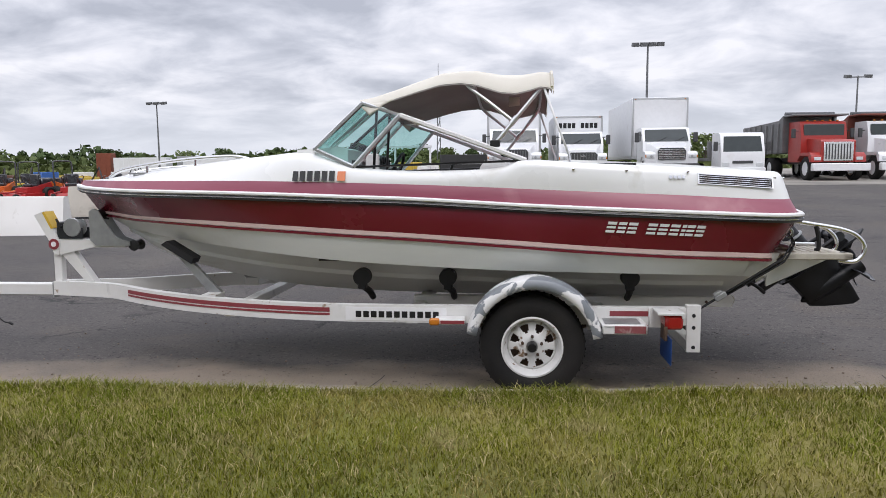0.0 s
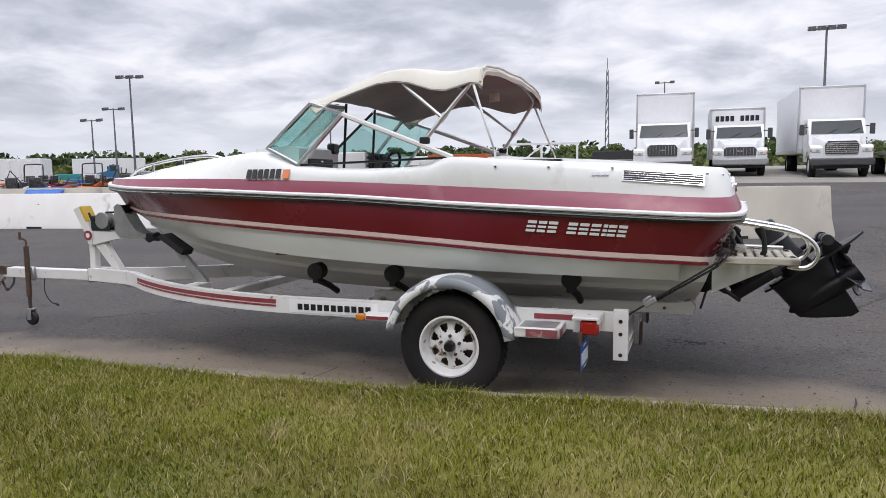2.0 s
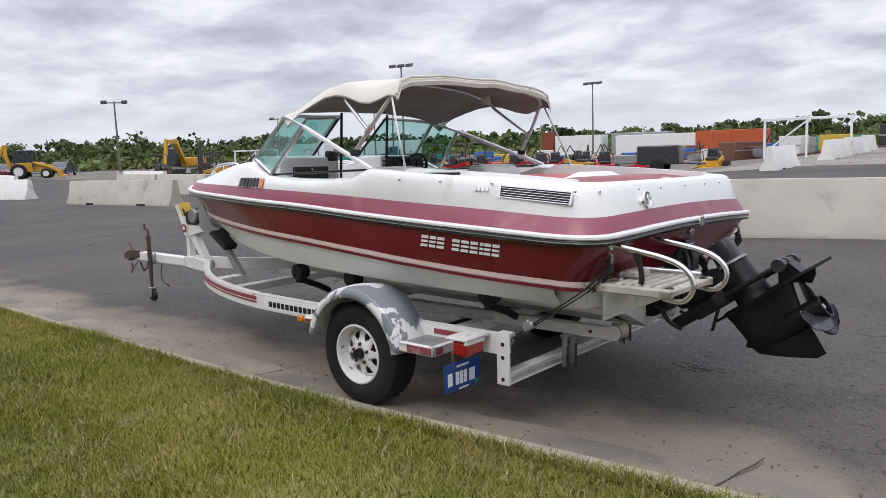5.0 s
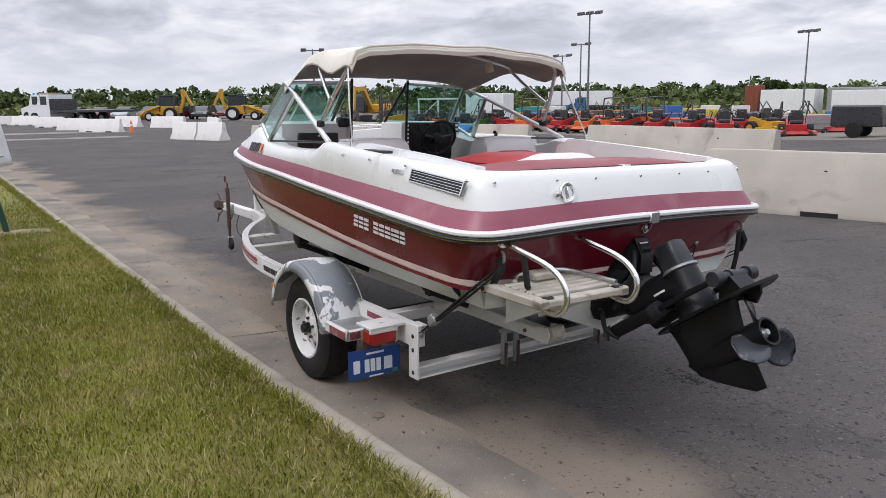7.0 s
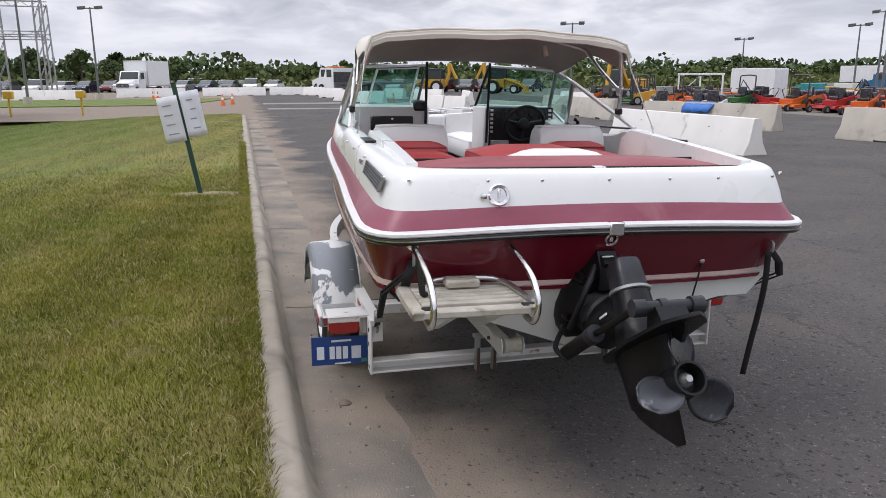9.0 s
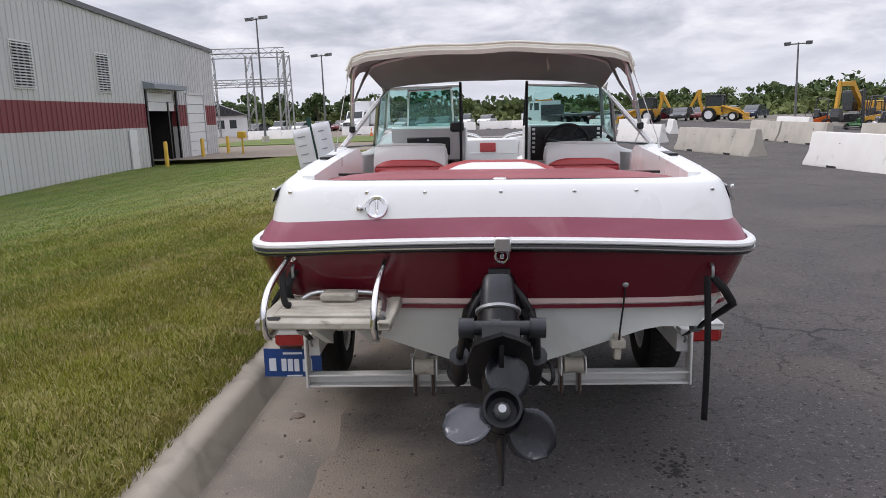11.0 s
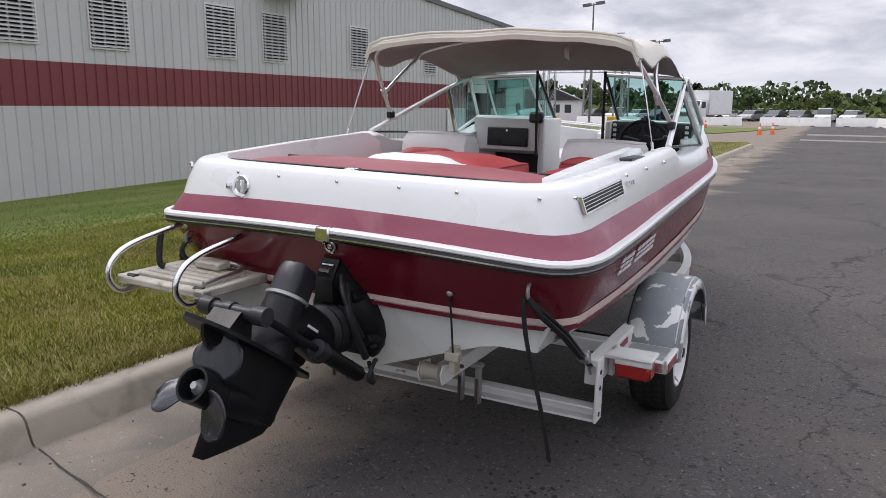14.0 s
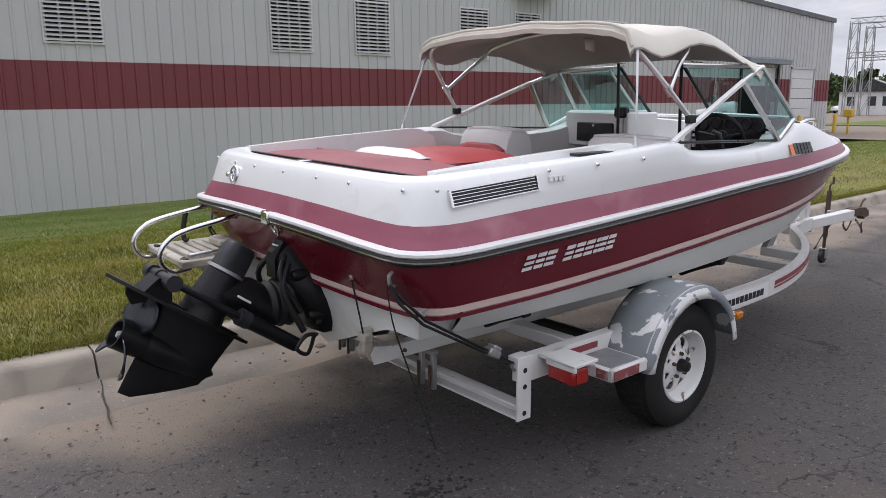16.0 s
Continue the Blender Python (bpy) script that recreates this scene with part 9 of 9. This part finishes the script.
def lattice(g, x, y, h, w, tw=None, r=0.03):
    tw = tw or w
    for sx in (-1, 1):
        for sy in (-1, 1):
            g.tube([(x + sx * w, y + sy * w, 0), (x + sx * tw, y + sy * tw, h)], r, 4)
    n = max(3, int(h / (w * 3 + 0.4)))
    for i in range(n):
        z0, z1 = h * i / n, h * (i + 1) / n
        a0, a1 = w + (tw - w) * i / n, w + (tw - w) * (i + 1) / n
        for sx in (-1, 1):
            g.tube([(x + sx * a0, y - a0, z0), (x + sx * a1, y + a1, z1)], r * 0.6, 4)
            g.tube([(x - a0, y + sx * a0, z0), (x + a1, y + sx * a1, z1)], r * 0.6, 4)
    return g


tagged(part("radio_mast", lattice(M(), -16.5, 130.8, 16.8, 0.35, 0.12, 0.05).tube([(-16.5, 130.8, 16.8), (-16.5, 130.8, 18.8)], 0.05, 6), POLE), "slender grey lattice radio mast beyond the meadow", "mast")
ss = thing("substation_gantry", pose(-80.0, -22.0, 0, 0, 0, 10), "grey steel lattice substation gantry", "gantry")
for px, py in ((0, -4.2), (0, 0), (0, 4.2), (6, -4.2), (6, 4.2)):
    part("lattice_column", lattice(M(), px, py, 9.0, 0.45, 0.35, 0.05), GALV, ss)
for z in (8.8, 5.6):
    for px in (0, 6):
        part("lattice_beam", M().tube([(px, -4.6, z), (px, 4.6, z)], 0.06, 4).tube([(px, -4.6, z + 0.5), (px, 4.6, z + 0.5)], 0.06, 4).tube([p for k in range(13) for p in ((px, -4.5 + k * 0.75, z + 0.5 * (k % 2)),)], 0.03, 4), GALV, ss)
hs = thing("house", pose(-86.0, -28.0, 0, 0, 0, 15), "small white house beyond the road", "house")
part("wall", M().box(-2.5, 2.5, -3, 3, 0, 2.6, 0.02), BOX_W, hs)
part("roof", M().prism([(-3.3, 2.5), (0, 3.9), (3.3, 2.5)], 0, -2.8, 2.8), CHAR, hs, smooth=False)
for yy in (-1.8, 0.2, 1.6):
    part("window", M().box(2.48, 2.53, yy - 0.4, yy + 0.4, 1.0, 2.0, 0.02), GLASS_DK, hs)
# wire fence post and small yellow box by the side road
for x, y in ((-33.6, -7.6), (-33.9, -4.6)):
    tagged(part("marker_post", M().box(x - 0.04, x + 0.04, y - 0.04, y + 0.04, -0.1, 0.85, 0.01).box(x - 0.16, x + 0.16, y - 0.2, y + 0.2, 0.80, 1.15, 0.03), YELLOW), "yellow utility marker post in the grass", "marker", "utility markers")


# ---- trees ----
BARK = mat("tree_bark", (0.10, 0.075, 0.055), 0.9, amount=0.6, bump=0.4)
LEAF = [varied(mat("leaves_" + n, c, 0.75, col2=c2, scale=0.9, fine=6, amount=0.9, bump=0.0, spec=0.2), 0.3) for n, c, c2 in (("deep", (0.058, 0.092, 0.034), (0.088, 0.122, 0.048)), ("mid", (0.085, 0.120, 0.038), (0.120, 0.152, 0.052)), ("olive", (0.130, 0.150, 0.050), (0.100, 0.125, 0.044)))]


def tree(seed, h, spread, leaf, label):
    rr = random.Random(seed)
    t = thing("tree", Matrix.Identity(4), label, "tree", "trees of the far tree line")
    part("trunk", M().tube([(0, 0, -0.2), (0.05 * h * 0.1, 0, h * 0.3), (0, 0.02 * h, h * 0.7)], [0.028 * h, 0.02 * h, 0.006 * h], 8), BARK, t)
    blobs = []
    for i in range(rr.randint(6, 9)):
        a, z = rr.uniform(0, 6.28), h * rr.uniform(0.30, 0.86)
        d = spread * rr.uniform(0.25, 0.8) * (1.1 - abs(z / h - 0.5))
        c = (d * math.cos(a), d * math.sin(a), z)
        blobs.append((c, spread * rr.uniform(0.32, 0.60)))
        part("limb", M().tube([(0, 0, z * 0.55), (c[0] * 0.6, c[1] * 0.6, z * 0.85), c], [0.012 * h, 0.008 * h, 0.003 * h], 5), BARK, t)
    blobs.append(((0, 0, h * 0.80), spread * 0.5))
    g = M()
    for c, rad in blobs:
        for k in range(95):
            v = Vector((rr.gauss(0, 1), rr.gauss(0, 1), rr.gauss(0, 1))).normalized() * rad * rr.uniform(0.45, 1.08)
            p = Vector(c) + Vector((v.x, v.y, v.z * 0.8))
            if p.z < h * 0.12:
                continue
            s = h * rr.uniform(0.020, 0.048)
            x = Vector((rr.gauss(0, 1), rr.gauss(0, 1), rr.gauss(0, 1))).normalized()
            y = x.orthogonal().normalized()
            z = x.cross(y) * s * 0.5
            g.add([p - x * s - y * s * 0.6, p + x * s * 0.4 - y * s + z, p + x * s + y * s * 0.5, p - x * s * 0.3 + y * s - z], [(0, 1, 2), (0, 2, 3)])
    me = bpy.data.meshes.new("crown")
    me.from_pydata(g.v, [], g.f)
    me.materials.append(leaf)
    cr_ = new("crown", me)
    cr_.parent = t
    return t


tr = [tree(1, 6.5, 2.6, LEAF[0], "dark green broadleaf tree in the far tree line"), tree(2, 5.0, 2.4, LEAF[1], "mid green broadleaf tree in the far tree line"), tree(3, 7.5, 2.2, LEAF[0], "tall dark green tree in the far tree line"), tree(4, 3.6, 2.2, LEAF[2], "low olive green bush in the far tree line"), tree(5, 5.8, 2.9, LEAF[1], "broad green tree in the far tree line")]
fr = random.Random(8)
used = set()
spots = []
for i in range(86):
    b = radians(204 - 176 * i / 85 + fr.uniform(-0.9, 0.9))
    d = fr.uniform(126, 140)
    spots.append((d * math.cos(b), 5 + d * math.sin(b), fr.choice((0, 1, 1, 2, 4, 4, 3)), fr.uniform(0.55, 0.82)))
for i in range(70):
    b = radians(fr.uniform(40, 200))
    d = fr.uniform(108, 122)
    spots.append((d * math.cos(b), 5 + d * math.sin(b), fr.choice((3, 3, 3, 1)), fr.uniform(0.38, 0.65)))
for i in range(22):  # a taller wood by the substation
    b = radians(fr.uniform(186, 206))
    d = fr.uniform(112, 138)
    spots.append((d * math.cos(b), 5 + d * math.sin(b), fr.choice((0, 2)), fr.uniform(0.68, 0.95)))
for b, s in ((84.0, 1.05), (80.5, 0.9), (77.0, 1.0), (73.0, 0.95), (97.0, 0.8), (70.0, 0.8)):  # a few taller crowns near the mast
    spots.append((118 * math.cos(radians(b)), 5 + 118 * math.sin(radians(b)), fr.choice((1, 4)), s))
for x, y, k, s in spots:
    m = pose(x, y, 0, 0, 0, fr.uniform(0, 360)) @ Matrix.Scale(s, 4)
    if k in used:
        c = copy_thing(tr[k], pose(0, 0, 0))
        c.matrix_world = m
    else:
        used.add(k)
        tr[k].matrix_world = m


# the unbroken brush and wood behind them: tens of thousands of leaf clumps of uneven height
def far_wood(name, seed, d0, d1, count, top, leaf, label, arc_=(22, 208)):
    q = np.random.default_rng(seed)
    b = np.radians(q.uniform(arc_[0], arc_[1], count))
    d = q.uniform(d0, d1, count)
    x, y = d * np.cos(b), 5 + d * np.sin(b)
    crest = np.array([top * (0.80 + 0.55 * noise.noise((u * 0.055, v * 0.055, seed)) + 0.45 * noise.noise((u * 0.21, v * 0.21, seed + 3))) for u, v in zip(x, y)])
    z = crest * q.uniform(0.0, 1.0, count) ** 0.75
    s = q.uniform(0.22, 0.60, count)
    a = q.normal(size=(count, 3))
    a /= np.linalg.norm(a, axis=1)[:, None]
    c = np.cross(a, q.normal(size=(count, 3)))
    c /= np.linalg.norm(c, axis=1)[:, None]
    o = np.stack([x, y, z], 1)
    a, c = a * s[:, None], c * s[:, None]
    v = np.stack([o - a - c * 0.6, o + a * 0.5 - c, o + a + c * 0.5, o - a * 0.4 + c], 1)
    me = bpy.data.meshes.new(name)
    me.from_pydata(v.reshape(-1, 3).tolist(), [], (np.arange(count)[:, None] * 4 + np.arange(4)).tolist())
    me.materials.append(leaf)
    return tagged(new(name, me), label, "woods", kind="stuff")


far_wood("far_woods", 5, 138, 150, 30000, 4.6, LEAF[0], "unbroken dark green wood along the skyline")
far_wood("brush", 9, 122, 136, 22000, 2.9, LEAF[1], "green brush in front of the far wood")
far_wood("scrub", 12, 104, 120, 12000, 1.5, LEAF[2], "low olive scrub at the edge of the meadow")
